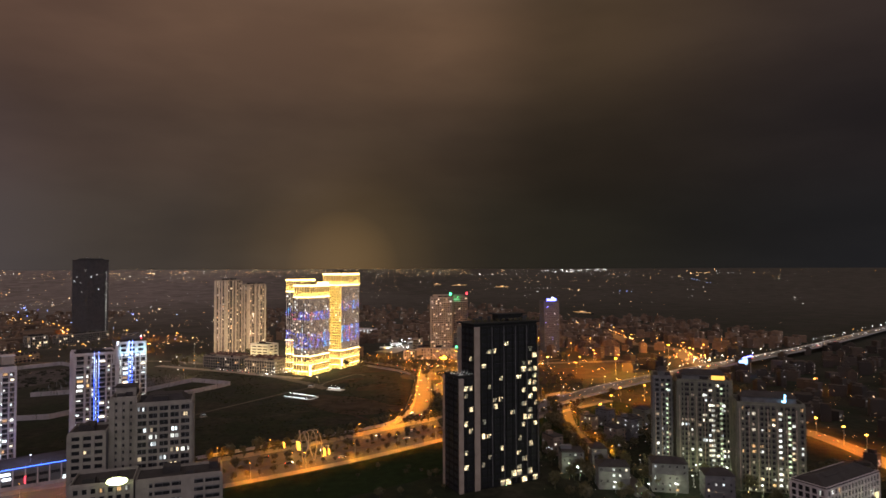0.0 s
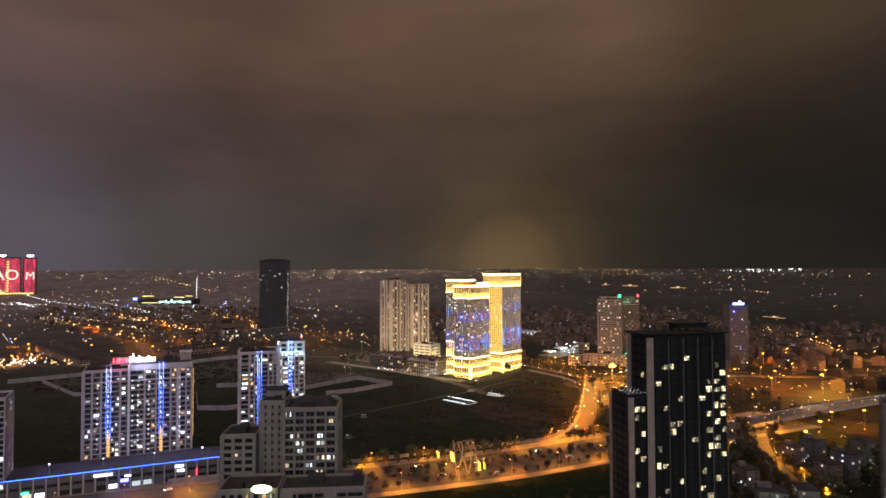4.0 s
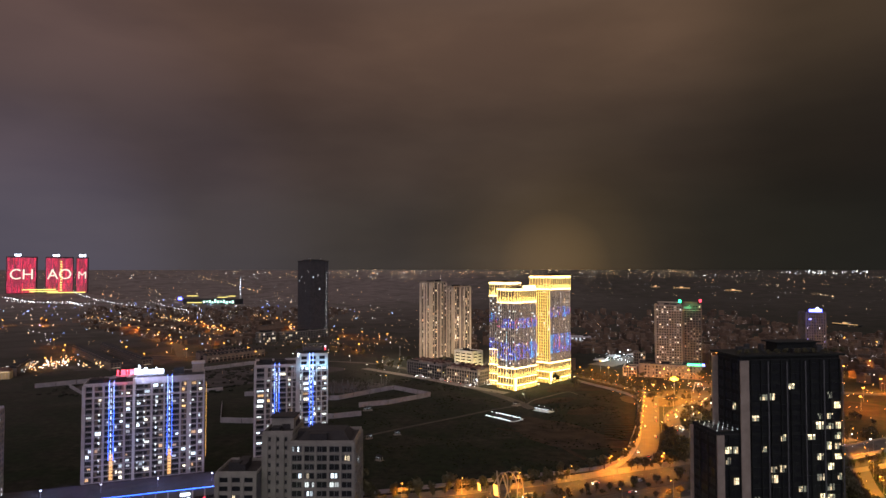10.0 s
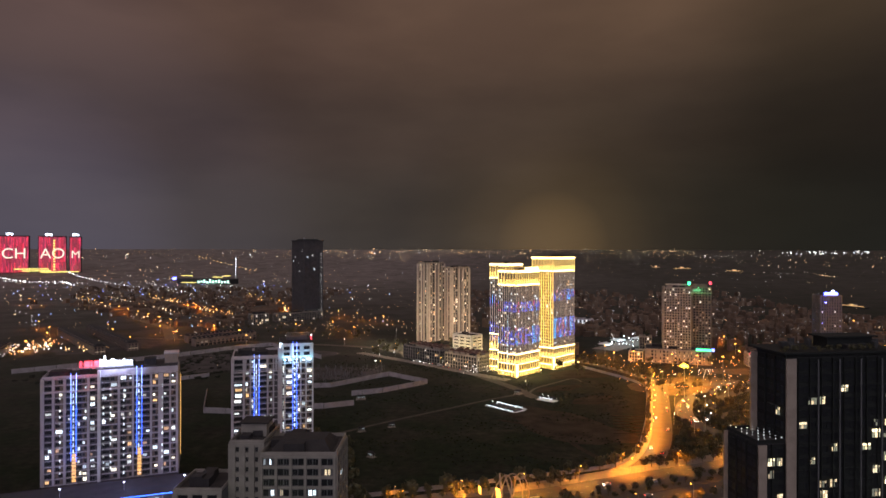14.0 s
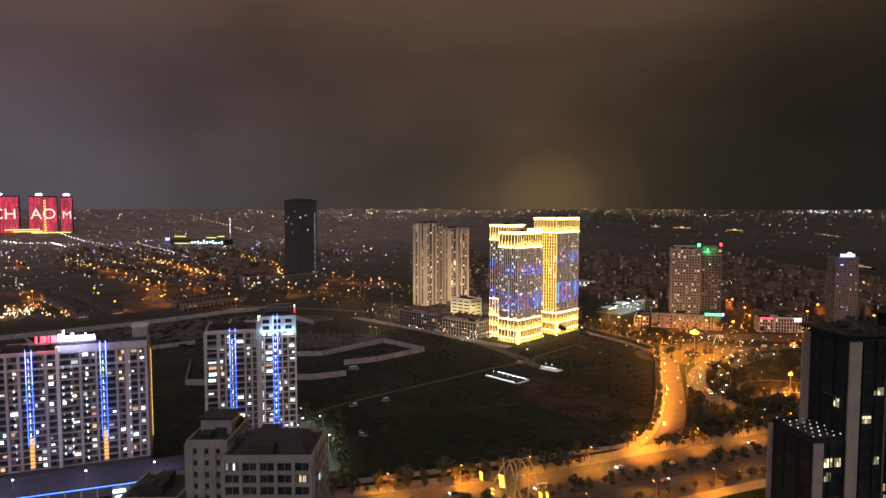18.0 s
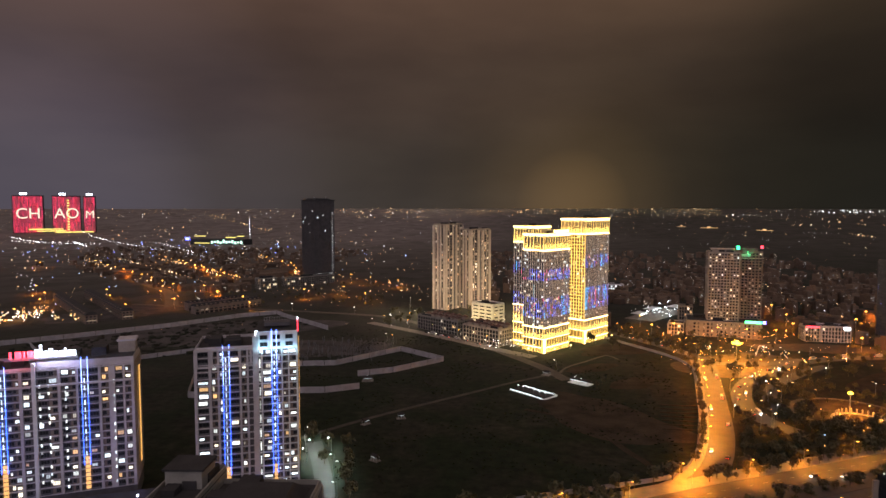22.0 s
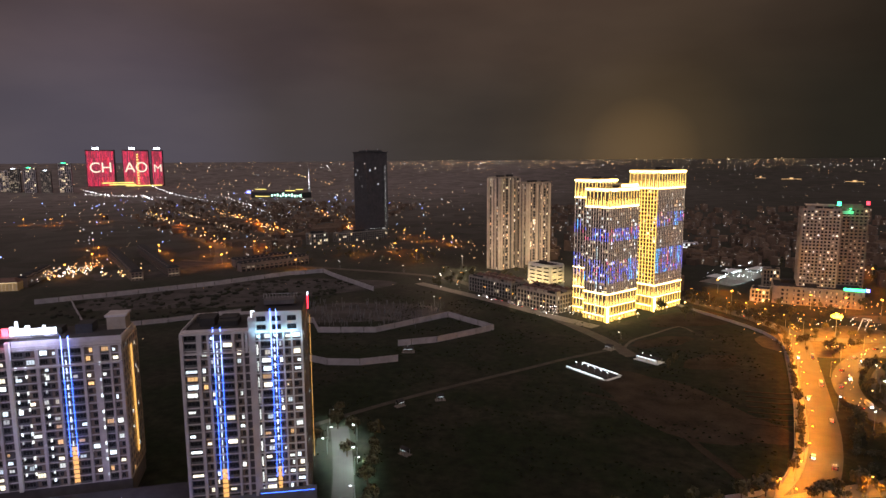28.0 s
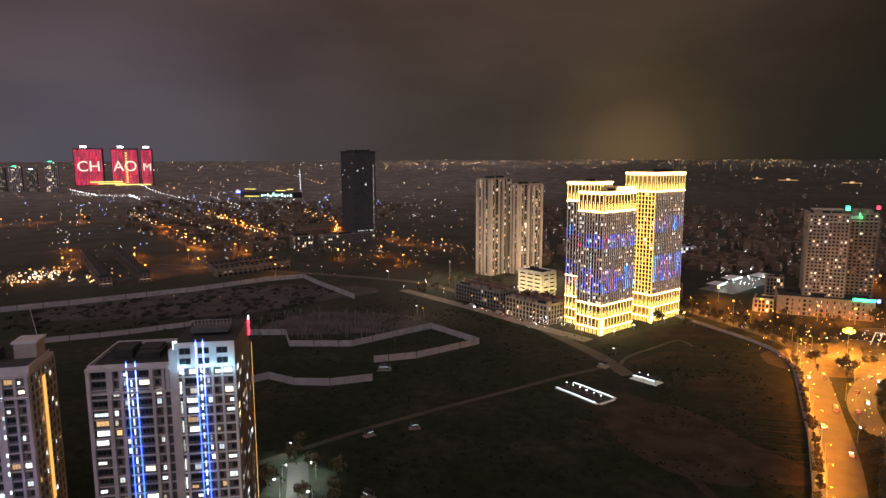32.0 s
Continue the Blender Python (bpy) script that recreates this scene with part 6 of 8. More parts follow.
def hoop_mesh(span, h, r):
    v, f = [], []
    n, seg = 18, 6
    for i in range(n + 1):
        t = math.pi * i / n
        c = Vector((0, -math.cos(t) * span / 2, math.sin(t) ** 0.75 * h))
        d = Vector((0, math.sin(t), math.cos(t) * h / span * 2)).normalized()
        s = Vector((1, 0, 0))
        u = d.cross(s)
        for k in range(seg):
            a = 2 * math.pi * k / seg
            v.append(tuple(c + s * r * math.cos(a) + u * r * math.sin(a)))
    for i in range(n):
        for k in range(seg):
            j = (k + 1) % seg
            f.append((i * seg + k, i * seg + j, (i + 1) * seg + j, (i + 1) * seg + k))
    return mesh("hoop", v, f, [M["taupe"]])


for i in range(5):
    part("hoop", hoop_mesh(31 - i, 17.5 - 0.4 * i, 0.36), GATE, pose(-5 + i * 3.4, -7, 0, 0, (22, -6, 14, -18, 4)[i], (-14, -24, -6, -20, -10)[i]))
for x, y, z, sx, sz in ((-9.4, 6.2, 4, 1.4, 4.4), (-3.6, -3.5, 3.5, 2.6, 6.4), (8.2, -20, 1.2, 1.6, 5.6), (12.4, -19, 1.2, 1.2, 4.4)):
    me = mesh("panel", [(0, -0.1, 0), (sx, -0.1, -0.8), (sx * 0.8, -0.1, sz - 1.2), (-sx * 0.3, -0.1, sz), (0, 0.1, 0), (sx, 0.1, -0.8), (sx * 0.8, 0.1, sz - 1.2), (-sx * 0.3, 0.1, sz)],
              [(0, 1, 2, 3), (7, 6, 5, 4), (0, 4, 5, 1), (1, 5, 6, 2), (2, 6, 7, 3), (3, 7, 4, 0)], [AMBERP])
    part("panel", me, GATE, pose(x, y, z), "gold lit panel of the gateway")

GATEL = bpy.data.lights.new("gate_flood", "POINT")
GATEL.energy, GATEL.color, GATEL.shadow_soft_size = 6500, (1.0, 0.4, 0.05), 0.4
for x, y in ((-5, 2), (-1, -10), (9, -18)):
    part("flood_fitting", box_mesh("flood_fitting", 0.7, 0.7, 0.5, AMBERP), GATE, pose(x - 0.35, y - 0.35, 0), "gold ground floodlight")
    part("flood_light", GATEL, GATE, pose(x, y, 1.6))

# ---- podium shops ----
for k in range(30):
    s = 3 + k * 6.2
    part("shop_pier", box_mesh("shop_pier", 0.6, 0.5, 11.4, M["plaster"]), POD, pose(s, 5.5, 0))
    if k % 3 != 1:
        part("shop_window", window_mesh(4.8, 3.0, rng.choice((COOL[0], M["glass"], M["glass"], WARM[1])), 2), POD, pose(s + 1.0, 6, 0.8))
    part("window", window_mesh(4.8, 2.0, M["glass"], 3), POD, pose(s + 1.0, 6, 6.0))
for s, z, w, h, m in ((108, 9, 14, 1.7, SIGNW), (122, 4.2, 6, 2.6, BLUEL), (124, 7.2, 5, 1.2, SIGNW), (152, 9, 7, 1.8, SIGNW), (153, 6.2, 6, 2.0, SIGNW), (164, 3, 0.9, 6, RED), (72, 4, 5, 1.6, GREEN), (48, 8.4, 6, 1.6, SIGNW), (50, 5.6, 7, 1.5, SIGNW)):
    part("shop_sign", box_mesh("shop_sign", round(w * 0.7, 1), 0.4, round(h * 0.7, 1), m), POD, pose(s, 5.2, z), "glowing shop sign shape")
LANE = smooth([(-330, 318), (-250, 352), (-170, 384), (-120, 408), (-66, 420)])
road("road_shop_street", LANE, 8, -8, M["asphalt"], 0.15, "street before the shops with parked cars")
for x, y, a in along(LANE, -8.5, 34, 60, 300):
    lamp("sodium", x, y, a + 90)

# ---- houses ----
HOUSE_WALLS = [M["brownwall"], M["greydark"], M["greydark"], M["olive"]]


def house(x, y, rot, w, d, floors, r, lit=0.15, pitched=False):
    h = floors * 3.3
    t = thing("town_house", pose(x, y, 0, rz=rot), "narrow plastered town house of %s storeys with %s roof" % (("two", "three", "four", "five", "six", "seven")[min(floors, 7) - 2], "a tiled" if pitched else "a flat"), "house", "town houses")
    wall = r.choice(HOUSE_WALLS)
    slabs = [(0, 0, 0, w, d, h)] + [(-0.25, -0.25, j * 3.3 - 0.15, w + 0.25, d + 0.25, j * 3.3 + 0.15) for j in range(1, floors)]
    slabs += [(w * 0.15, -1.1, j * 3.3 - 0.1, w * 0.6, -0.2, j * 3.3 + 0.95) for j in range(1, floors, 2)]
    part("body", boxes_mesh("body", slabs, wall), t)
    if pitched:
        me = mesh("roof", [(-0.4, -0.4, 0), (w + 0.4, -0.4, 0), (w + 0.4, d + 0.4, 0), (-0.4, d + 0.4, 0), (w * 0.3, d / 2, 2.6), (w * 0.7, d / 2, 2.6)],
                  [(0, 1, 5, 4), (1, 2, 5), (2, 3, 4, 5), (3, 0, 4), (3, 2, 1, 0)], [M["roof"]])
        part("roof", me, t, pose(0, 0, h))
    else:
        part("roof", box_mesh("roof", w + 0.5, d + 0.5, 0.5, M["roof"]), t, pose(-0.25, -0.25, h))
        part("stair_head", box_mesh("stair_head", w * 0.5, 3, 2.3, wall), t, pose(0.4, d * 0.5, h + 0.5))
    n = max(2, int(w // 2.6))
    for fr, ww in ((face_frame("front", w, d), w), (face_frame("left", w, d), d)):
        n = max(2, int(ww // 3.4))
        for j in range(floors):
            for i in range(n):
                if r.random() < 0.55:
                    p = r.choice(MIXED) if r.random() < lit else M["glass"]
                    part("window", window_mesh(1.2, 1.4, p), t, fr @ pose((i + 0.5) * ww / n - 0.75, 0, j * 3.3 + 1.0))
    return t


hr = random.Random(909)
HOUSES_A = [(176, 318, 18, 14, 5, -20, True), (204, 306, 20, 14, 6, -25, True), (226, 288, 16, 14, 5, -25, True), (168, 350, 14, 12, 5, -15, False), (190, 352, 10, 12, 4, -15, False), (178, 384, 8, 14, 5, 10, False), (160, 392, 9, 14, 4, 10, False), (232, 392, 9, 12, 5, 20, False)]
HOUSES_B = [(250, 402, 7, 14, 6, 20, False), (262, 415, 8, 13, 5, 20, False), (280, 398, 9, 12, 4, 22, False), (300, 380, 12, 12, 5, 25, False), (232, 430, 8, 12, 4, 22, False), (255, 446, 10, 12, 5, 24, False), (286, 440, 9, 12, 4, 24, False), (310, 425, 9, 14, 5, 24, False), (330, 400, 12, 12, 4, 24, False)]
for x, y, w, d, fl, rot, pit in HOUSES_A + HOUSES_B:
    house(x, y, rot, w, d, fl - (fl > 4), hr, 0.3, pit or hr.random() < 0.5)
LONGB = slab_tower("long_pale_building", 254, 234, 16, 52, 18, 20, 6, 63, "long pale building with a bay panel glowing yellow as if floodlit", M["plaster"], M["recess"], (16, 5), 0.12, MIXED, split=1, budget=(60, 20))

# yellow-lit court between the houses
# a glowing panel stands in for the yellow light on the bay
part("lit_panel", box_mesh("lit_panel", 3.5, 0.3, 9, emit("yellow_bay_glow", (1.0, 0.85, 0.4), 0.9)), LONGB, pose(46, -0.9, 2), "bay panel glowing yellow as if floodlit")
for x, y in ((196, 326), (172, 334), (214, 318)):
    lamp("white_far", x, y, 200, 0.1)




def terrace(x, y, ang, n, r, lit=0.05):
    for k in range(n):
        q = Vector((x, y)) + Vector((math.cos(radians(ang)), math.sin(radians(ang)))) * (k * 6.3)
        v, f = [], []
        h = r.uniform(9.5, 10.5)
        add_box(v, f, 0, 0, 0, 6.1, 12, h)
        b = len(v)
        v += [(-0.2, -0.3, h), (6.2, -0.3, h), (6.2, 12.3, h), (-0.2, 12.3, h), (1, 3, h + 2.6), (5.1, 3, h + 2.6), (5.1, 9, h + 2.6), (1, 9, h + 2.6)]
        f += [(b, b + 1, b + 5, b + 4), (b + 1, b + 2, b + 6, b + 5), (b + 2, b + 3, b + 7, b + 6), (b + 3, b, b + 4, b + 7), (b + 4, b + 5, b + 6, b + 7), (b + 3, b + 2, b + 1, b)]
        t = thing("terrace_house", pose(q.x, q.y, 0, rz=ang), "unfinished grey terrace house with a mansard roof", "house", "terrace rows")
        part("body", mesh("body", v[:8], f[:6], [M["brownwall"]]), t)
        part("shopfront", box_mesh("shopfront", 4.6, 0.3, 2.8, M["glass"]), t, pose(0.7, -0.12, 0.2))
        part("window", window_mesh(3.4, 1.7, rng.choice((M["glass"], M["glass"], M["glass"], DIM)), 2), t, pose(1.3, 0, 4.2))
        part("dormer", box_mesh("dormer", 2.2, 2.4, 2.0, M["brownwall"]), t, pose(1.9, 0.4, h - 0.2))
        part("roof", mesh("roof", v[8:], [tuple(i - 8 for i in p) for p in f[6:]], [M["roof"]]), t)


tr = random.Random(33)
for x, y, a, n in ((-392, 938, 54, 15), (-415, 965, 54, 14), (-576, 812, 117, 13)):
    terrace(x, y, a, n, tr)


FAR_WIN = emit_islands("far_window", (1.0, 0.72, 0.4), (0.9, 0.95, 1.0), 0.25, 2.4)


def long_terrace(x, y, ang, L, w, h, label):
    """A long mansard-roofed terrace block with dormers and an arcade of openings on its end wall."""
    t = thing("terrace_block", pose(x, y, 0, rz=ang), label, "terrace", "long terraces")
    part("body", box_mesh("body", L, w, h, M["brownwall"]), t)
    me = mesh("roof", [(-0.4, -0.4, 0), (L + 0.4, -0.4, 0), (L + 0.4, w + 0.4, 0), (-0.4, w + 0.4, 0), (3, 3, 3.2), (L - 3, 3, 3.2), (L - 3, w - 3, 3.2), (3, w - 3, 3.2)],
              [(0, 1, 5, 4), (1, 2, 6, 5), (2, 3, 7, 6), (3, 0, 4, 7), (4, 5, 6, 7), (3, 2, 1, 0)], [M["roof"]])
    part("roof", me, t, pose(0, 0, h))
    for k in range(int(L // 13)):
        part("dormer", box_mesh("dormer", 2.4, 2.6, 2.2, M["brownwall"]), t, pose(4 + k * 13, 0.4, h))
    for fr, ww in ((face_frame("front", L, w), L), (face_frame("right", L, w), w), (face_frame("left", L, w), w)):
        gv, gf = [], []
        for i in range(int(ww // 4)):
            for j in range(3):
                add_box(gv, gf, i * 4 + 0.9, -0.08, j * 3.2 + 0.8, i * 4 + 3.0, 0.0, j * 3.2 + 2.5, fr)
        part("glazing", mesh("glazing", gv, gf, [M["glass"]]), t)["kind"] = "stuff"
    part("end_light", box_mesh("end_light", 0.3, w * 0.8, 0.5, DIM), t, pose(L + 0.05, w * 0.1, 3.2), "dim warm light strip over the end shops")


long_terrace(-655, 1030, -45, 238, 13, 10, "long dark terrace block with a mansard roof")
long_terrace(-630, 1062, -45, 238, 13, 10, "long dark terrace block with a mansard roof")


def block_field(name, n, region, hmin, hmax, seed, label, keep=lambda x, y: True, paint="town"):
    """Many small far houses in one mesh, and their lit windows in another."""
    r = random.Random(seed)
    v, f = [], []
    lv, lf = [], []
    made = 0
    while made < n:
        x, y = region(r)
        if not keep(x, y):
            continue
        made += 1
        w, d, h = r.uniform(5, 14), r.uniform(8, 16), r.uniform(hmin, hmax)
        g = rise(math.hypot(x, y - 130))
        m = pose(x, y, g, rz=r.choice((20, 50, -12, 35)) + r.uniform(-4, 4))
        add_box(v, f, 0, 0, -1, w, d, h, m)
        if r.random() < 0.6:
            add_box(v, f, w * 0.1, d * 0.2, h, w * 0.6, d * 0.7, h + 2.4, m)
        for _ in range(r.choice((0, 1, 1, 2, 3, 4))):
            a, z = r.uniform(0.5, w - 2), r.uniform(1, h - 2)
            add_box(lv, lf, a, -0.12, z, a + r.uniform(0.8, 1.5), 0.0, z + r.uniform(0.8, 1.3), m)
    solo(name, mesh(name, v, f, [M[paint]]), None, label, "houses", kind="stuff")
    solo(name + "_windows", mesh(name + "_windows", lv, lf, [FAR_WIN]), None, "lit windows of the far houses", "windows", kind="stuff")


def islands(m):
    """Vary a paint from house to house."""
    nt = m.node_tree
    n, link = nt.nodes.new, nt.links.new
    b = nt.nodes["Principled BSDF"]
    old = b.inputs["Base Color"].links[0].from_socket
    geo = n("ShaderNodeNewGeometry")
    mr = n("ShaderNodeMapRange")
    mr.inputs["To Min"].default_value, mr.inputs["To Max"].default_value = 0.45, 1.15
    link(geo.outputs["Random Per Island"], mr.inputs["Value"])
    mx = n("ShaderNodeMix")
    mx.data_type, mx.blend_type = "RGBA", "MULTIPLY"
    mx.inputs[0].default_value = 1.0
    link(old, mx.inputs[6])
    link(mr.outputs[0], mx.inputs[7])
    link(mx.outputs[2], b.inputs["Base Color"])
    return m


M["town"] = islands(mat("town_walls", (0.17, 0.115, 0.075), 0.85, 0, 0.2, 5))


# copy of the town paint with the eastern darkness put into its colour
M["town_unlit"] = islands(mat("unlit_town_walls", (0.055, 0.044, 0.034), 0.85, 0, 0.2, 5))


def box_region(x0, x1, y0, y1):
    return lambda r: (r.uniform(x0, x1), r.uniform(y0, y1))


def inside(x, y, poly):
    hit = False
    for (ax, ay), (bx, by) in zip(poly, poly[1:] + poly[:1]):
        if (ay > y) != (by > y) and x < (bx - ax) * (y - ay) / (by - ay) + ax:
            hit = not hit
    return hit


AVE = smooth([(538, 684), (550, 719), (568, 767), (611, 850), (594, 915), (587, 944), (615, 1033), (638, 1122), (636, 1172), (614, 1234)], 14)
PLOTS = ([(-1320, 1000), (-1190, 1385), (-1035, 1570), (-922, 1440), (-520, 1110), (-440, 1040), (-700, 880), (-1100, 880)], [(-1190, 1400), (-1035, 1590), (-1330, 2100), (-2000, 2200), (-1500, 1400)])


def clear(x, y):
    if min((p.x - x) ** 2 + (p.y - y) ** 2 for p in AVE) < 500:
        return False
    if abs(x - 400) < 30 and abs(y - 880) < 30 or (180 < x < 310 and 840 < y < 960) or (110 < x < 262 and 866 < y < 1072):
        return False
    fy = 530 + (x - 240) * 0.46
    if abs(y - fy) < 26:
        return False
    if abs(y - 778) < 14 and 280 < x < 600:
        return False
    return True


block_field("junction_houses", 420, box_region(250, 900, 795, 1350), 7, 17, 5, "dense low houses round the far junction", lambda x, y: clear(x, y) and not (x < 345 and y < 870))
block_field("north_houses", 520, box_region(-120, 700, 1080, 2000), 7, 15, 6, "low houses far behind the towers")
block_field("east_houses", 300, box_region(340, 1100, 250, 780), 7, 16, 7, "low houses beside the viaduct", lambda x, y: clear(x, y) and not (x < 420 and y > 540) and abs(x - 392) > 16, paint="town_unlit")
block_field("west_houses", 520, box_region(-1300, -420, 1050, 2100), 6, 12, 8, "low far houses in dark streets", lambda x, y: not any(inside(x, y, p) for p in PLOTS))
block_field("behind_houses", 160, box_region(40, 250, 870, 1150), 7, 15, 9, "low houses behind the bright towers", lambda x, y: clear(x, y) and abs(x - (140 - (y - 830) * 0.7)) > 16 and y - 870 > -0.8 * (x - 130))

# ---- strings of far street lamps ----
def lamp_string(pts, step, m, px, seed, label, wobble=3.0, z0=8.0):
    r = random.Random(seed)
    line = smooth(pts, step)
    v, f = [], []
    for p in line:
        dist = math.hypot(p.x, p.y - 130)
        s = dist * px / 1109 * r.uniform(0.5, 1.05)
        x, y, z = p.x + r.uniform(-wobble, wobble), p.y + r.uniform(-wobble, wobble), z0 + rise(dist)
        k = len(v)
        v += [(x - s / 2, y, z), (x, y - s / 2, z), (x + s / 2, y, z), (x, y + s / 2, z), (x, y, z + s / 2), (x, y, z - s / 2)]
        f += [(k + a, k + b, k + c) for a, b, c in ((0, 1, 4), (1, 2, 4), (2, 3, 4), (3, 0, 4), (1, 0, 5), (2, 1, 5), (3, 2, 5), (0, 3, 5))]
    solo("far_street_lamps", mesh("far_street_lamps", v, f, [m]), None, label, "lights", kind="stuff")


FAR_S = emit_islands("far_sodium", (1.0, 0.40, 0.08), (1.0, 0.68, 0.3), 2.5, 13)
FAR_WB = emit_islands("far_white_bright", (0.85, 0.9, 1.0), (1.0, 0.9, 0.75), 2.5, 12)
FAR_BL = emit_islands("far_blue", (0.15, 0.2, 1.0), (0.4, 0.6, 1.0), 3, 12)
WEST_STRINGS = [
        ([(-1008, 1604), (-864, 1459), (-762, 1360), (-662, 1261), (-600, 1199), (-534, 1130)], 26, FAR_S, 1.7),
        ([(-900, 1720), (-751, 1556), (-632, 1425), (-537, 1318), (-478, 1257)], 26, FAR_S, 2.0),
        ([(-642, 1762), (-547, 1617), (-485, 1545), (-395, 1340)], 22, FAR_S, 2.0),
        ([(-330, 1370), (-298, 1320), (-246, 1263), (-176, 1216), (-152, 1193), (-60, 1090)], 24, FAR_S, 1.8),
        ([(-1834, 2361), (-1692, 2308), (-1587, 2353), (-1372, 2122)], 20, FAR_WB, 1.7),
        ([(-1981, 2521), (-1710, 2337), (-1546, 2281), (-1424, 2260)], 16, FAR_WB, 1.6),
        ([(-1258, 2357), (-1003, 2035), (-922, 1942), (-791, 1763), (-670, 1620)], 30, FAR_WB, 1.4),
        ([(-836, 1645), (-758, 1575), (-662, 1475), (-592, 1400), (-483, 1290)], 15, FAR_S, 1.9),
        ([(-1044, 1649), (-818, 1425), (-750, 1375), (-620, 1223), (-513, 1109)], 30, FAR_O, 2.2),
        ([(-994, 1698), (-768, 1474), (-570, 1272), (-463, 1158)], 24, FAR_O, 2.0),
        ([(-936, 1300), (-847, 1223), (-723, 1074), (-679, 1023)], 34, FAR_WB, 1.4),
        ([(-2042, 2985), (-1382, 2319), (-1080, 2035), (-853, 1823), (-633, 1582)], 34, FAR_WB, 1.5)]
EAST_STRINGS = [
        ([(-1800, 3900), (-1386, 3455), (-1150, 3150)], 60, FAR_S, 1.6),
        ([(-1184, 1372), (-1151, 1424), (-1116, 1506), (-1035, 1563)], 60, FAR_S, 1.2),
        ([(300, 765), (338, 756), (363, 749), (388, 740)], 15, FAR_S, 1.2),
        ([(360, 791), (431, 793), (514, 780), (600, 800), (720, 850)], 26, FAR_S, 2.0),
        ([(614, 1234), (636, 1172), (638, 1122), (615, 1033), (587, 944), (594, 915), (611, 850), (568, 767), (550, 719)], 15, FAR_S, 2.2),
        ([(391, 420), (398, 388), (393, 348), (383, 310), (370, 270)], 26, FAR_S, 2.2),
        ([(255, 536), (430, 615), (570, 674), (820, 786), (1150, 955), (1700, 1240)], 17, FAR_WB, 1.3)]
for i, (pts, step, m, px) in enumerate(WEST_STRINGS + EAST_STRINGS):
    lamp_string(pts, step, m, px, 70 + i, "string of distant street lamps at night")
for i, (m, step, zz, px) in enumerate(((FAR_WB, 23, 9.2, 1.3), (FAR_S, 31, 9.0, 1.1), (FAR_WB, 62, 17.5, 1.6))):
    lamp_string([(300, 558), (430, 615), (570, 674), (820, 786), (1150, 955), (1700, 1240)], step, m, px, 140 + i, "headlights and lamps along the viaduct", 6.0, zz)


def cluster(n, cx, cy, rx, ry, m, px, seed, label):
    light_field("light_cluster", n, lambda r: (cx + r.gauss(0, rx), cy + r.gauss(0, ry)), rise, px, m, seed, label)


cluster(70, -590, 887, 20, 24, FAR_S, 1.5, 91, "cluster of warm lights among villas")
cluster(50, -588, 880, 20, 24, FAR_WB, 1.5, 92, "cluster of white lights among villas")
cluster(22, -516, 880, 12, 18, FAR_S, 1.6, 93, "cluster of warm lights among villas")
cluster(170, -760, 1600, 330, 300, FAR_O, 1.15, 94, "scattered lights of a far district")
cluster(170, -1000, 2250, 330, 330, FAR_W, 0.9, 95, "scattered white lights of a far district")
cluster(46, -900, 1950, 330, 330, FAR_BL, 1.4, 96, "blue lights of a far district")
cluster(210, 480, 1000, 190, 200, FAR_O, 1.15, 97, "scattered lights among houses at the junction")
cluster(36, -2, 782, 14, 8, FAR_WB, 0.9, 130, "small lamps before the low blocks")
cluster(70, 190, 735, 30, 40, FAR_S, 1.1, 98, "headlights and stalls round the junction")
cluster(26, 560, 750, 26, 30, FAR_S, 2.0, 99, "bright orange lights at a far junction")
cluster(20, 545, 712, 16, 14, FAR_WB, 1.8, 100, "bright white lights at a far junction")
cluster(150, 500, 470, 150, 110, FAR_O, 1.3, 101, "scattered lights among houses beside the viaduct")
cluster(12, 330, 560, 90, 16, FAR_BL, 2.0, 102, "blue lamps beside the viaduct")
cluster(260, 100, 1500, 420, 300, FAR_O, 0.9, 110, "scattered orange lights of the town behind the towers")
cluster(70, -240, 1120, 110, 60, FAR_O, 1.2, 116, "warm lights behind the beige towers")
cluster(24, -70, 905, 40, 26, FAR_WB, 1.0, 117, "small lamps behind the low blocks")
cluster(120, 180, 1250, 260, 180, FAR_W, 1.0, 111, "scattered white lights of the town behind the towers")
cluster(50, -520, 1080, 170, 120, FAR_O, 1.1, 112, "scattered lights among far terraces")
cluster(14, -620, 1180, 220, 160, FAR_BL, 1.5, 113, "pale blue lamps in far streets")
cluster(50, 330, 830, 70, 40, FAR_S, 1.2, 114, "warm street lights along the junction shops")
cluster(160, -1400, 2700, 420, 360, FAR_O, 0.9, 115, "scattered lights of the far western town")
cluster(90, 225, 345, 45, 45, FAR_O, 1.5, 120, "small warm lights among the near houses")
cluster(60, 215, 330, 40, 40, FAR_W, 1.6, 121, "small white lights among the near houses")
cluster(14, 190, 320, 26, 20, emit_islands("far_green", (0.1, 1.0, 0.35), (0.6, 1.0, 0.6), 1, 4), 1.8, 122, "small green lights among the near houses")
cluster(60, 480, 420, 130, 110, FAR_S, 1.2, 123, "small orange lights among the far houses")
light_field("skyline_lights", 360, sector(-44, 34, 3700, 4600, 0.5), rise, 0.65, FAR_O, 103, "row of lights along the skyline")
light_field("skyline_lights", 420, sector(-16, 18, 4350, 4630), rise, 0.75, FAR_O, 104, "dense row of lights along the skyline")
light_field("skyline_lights", 40, sector(24.5, 30.5, 4400, 4560), rise, 1.2, FAR_WB, 105, "bright white lights on the skyline")

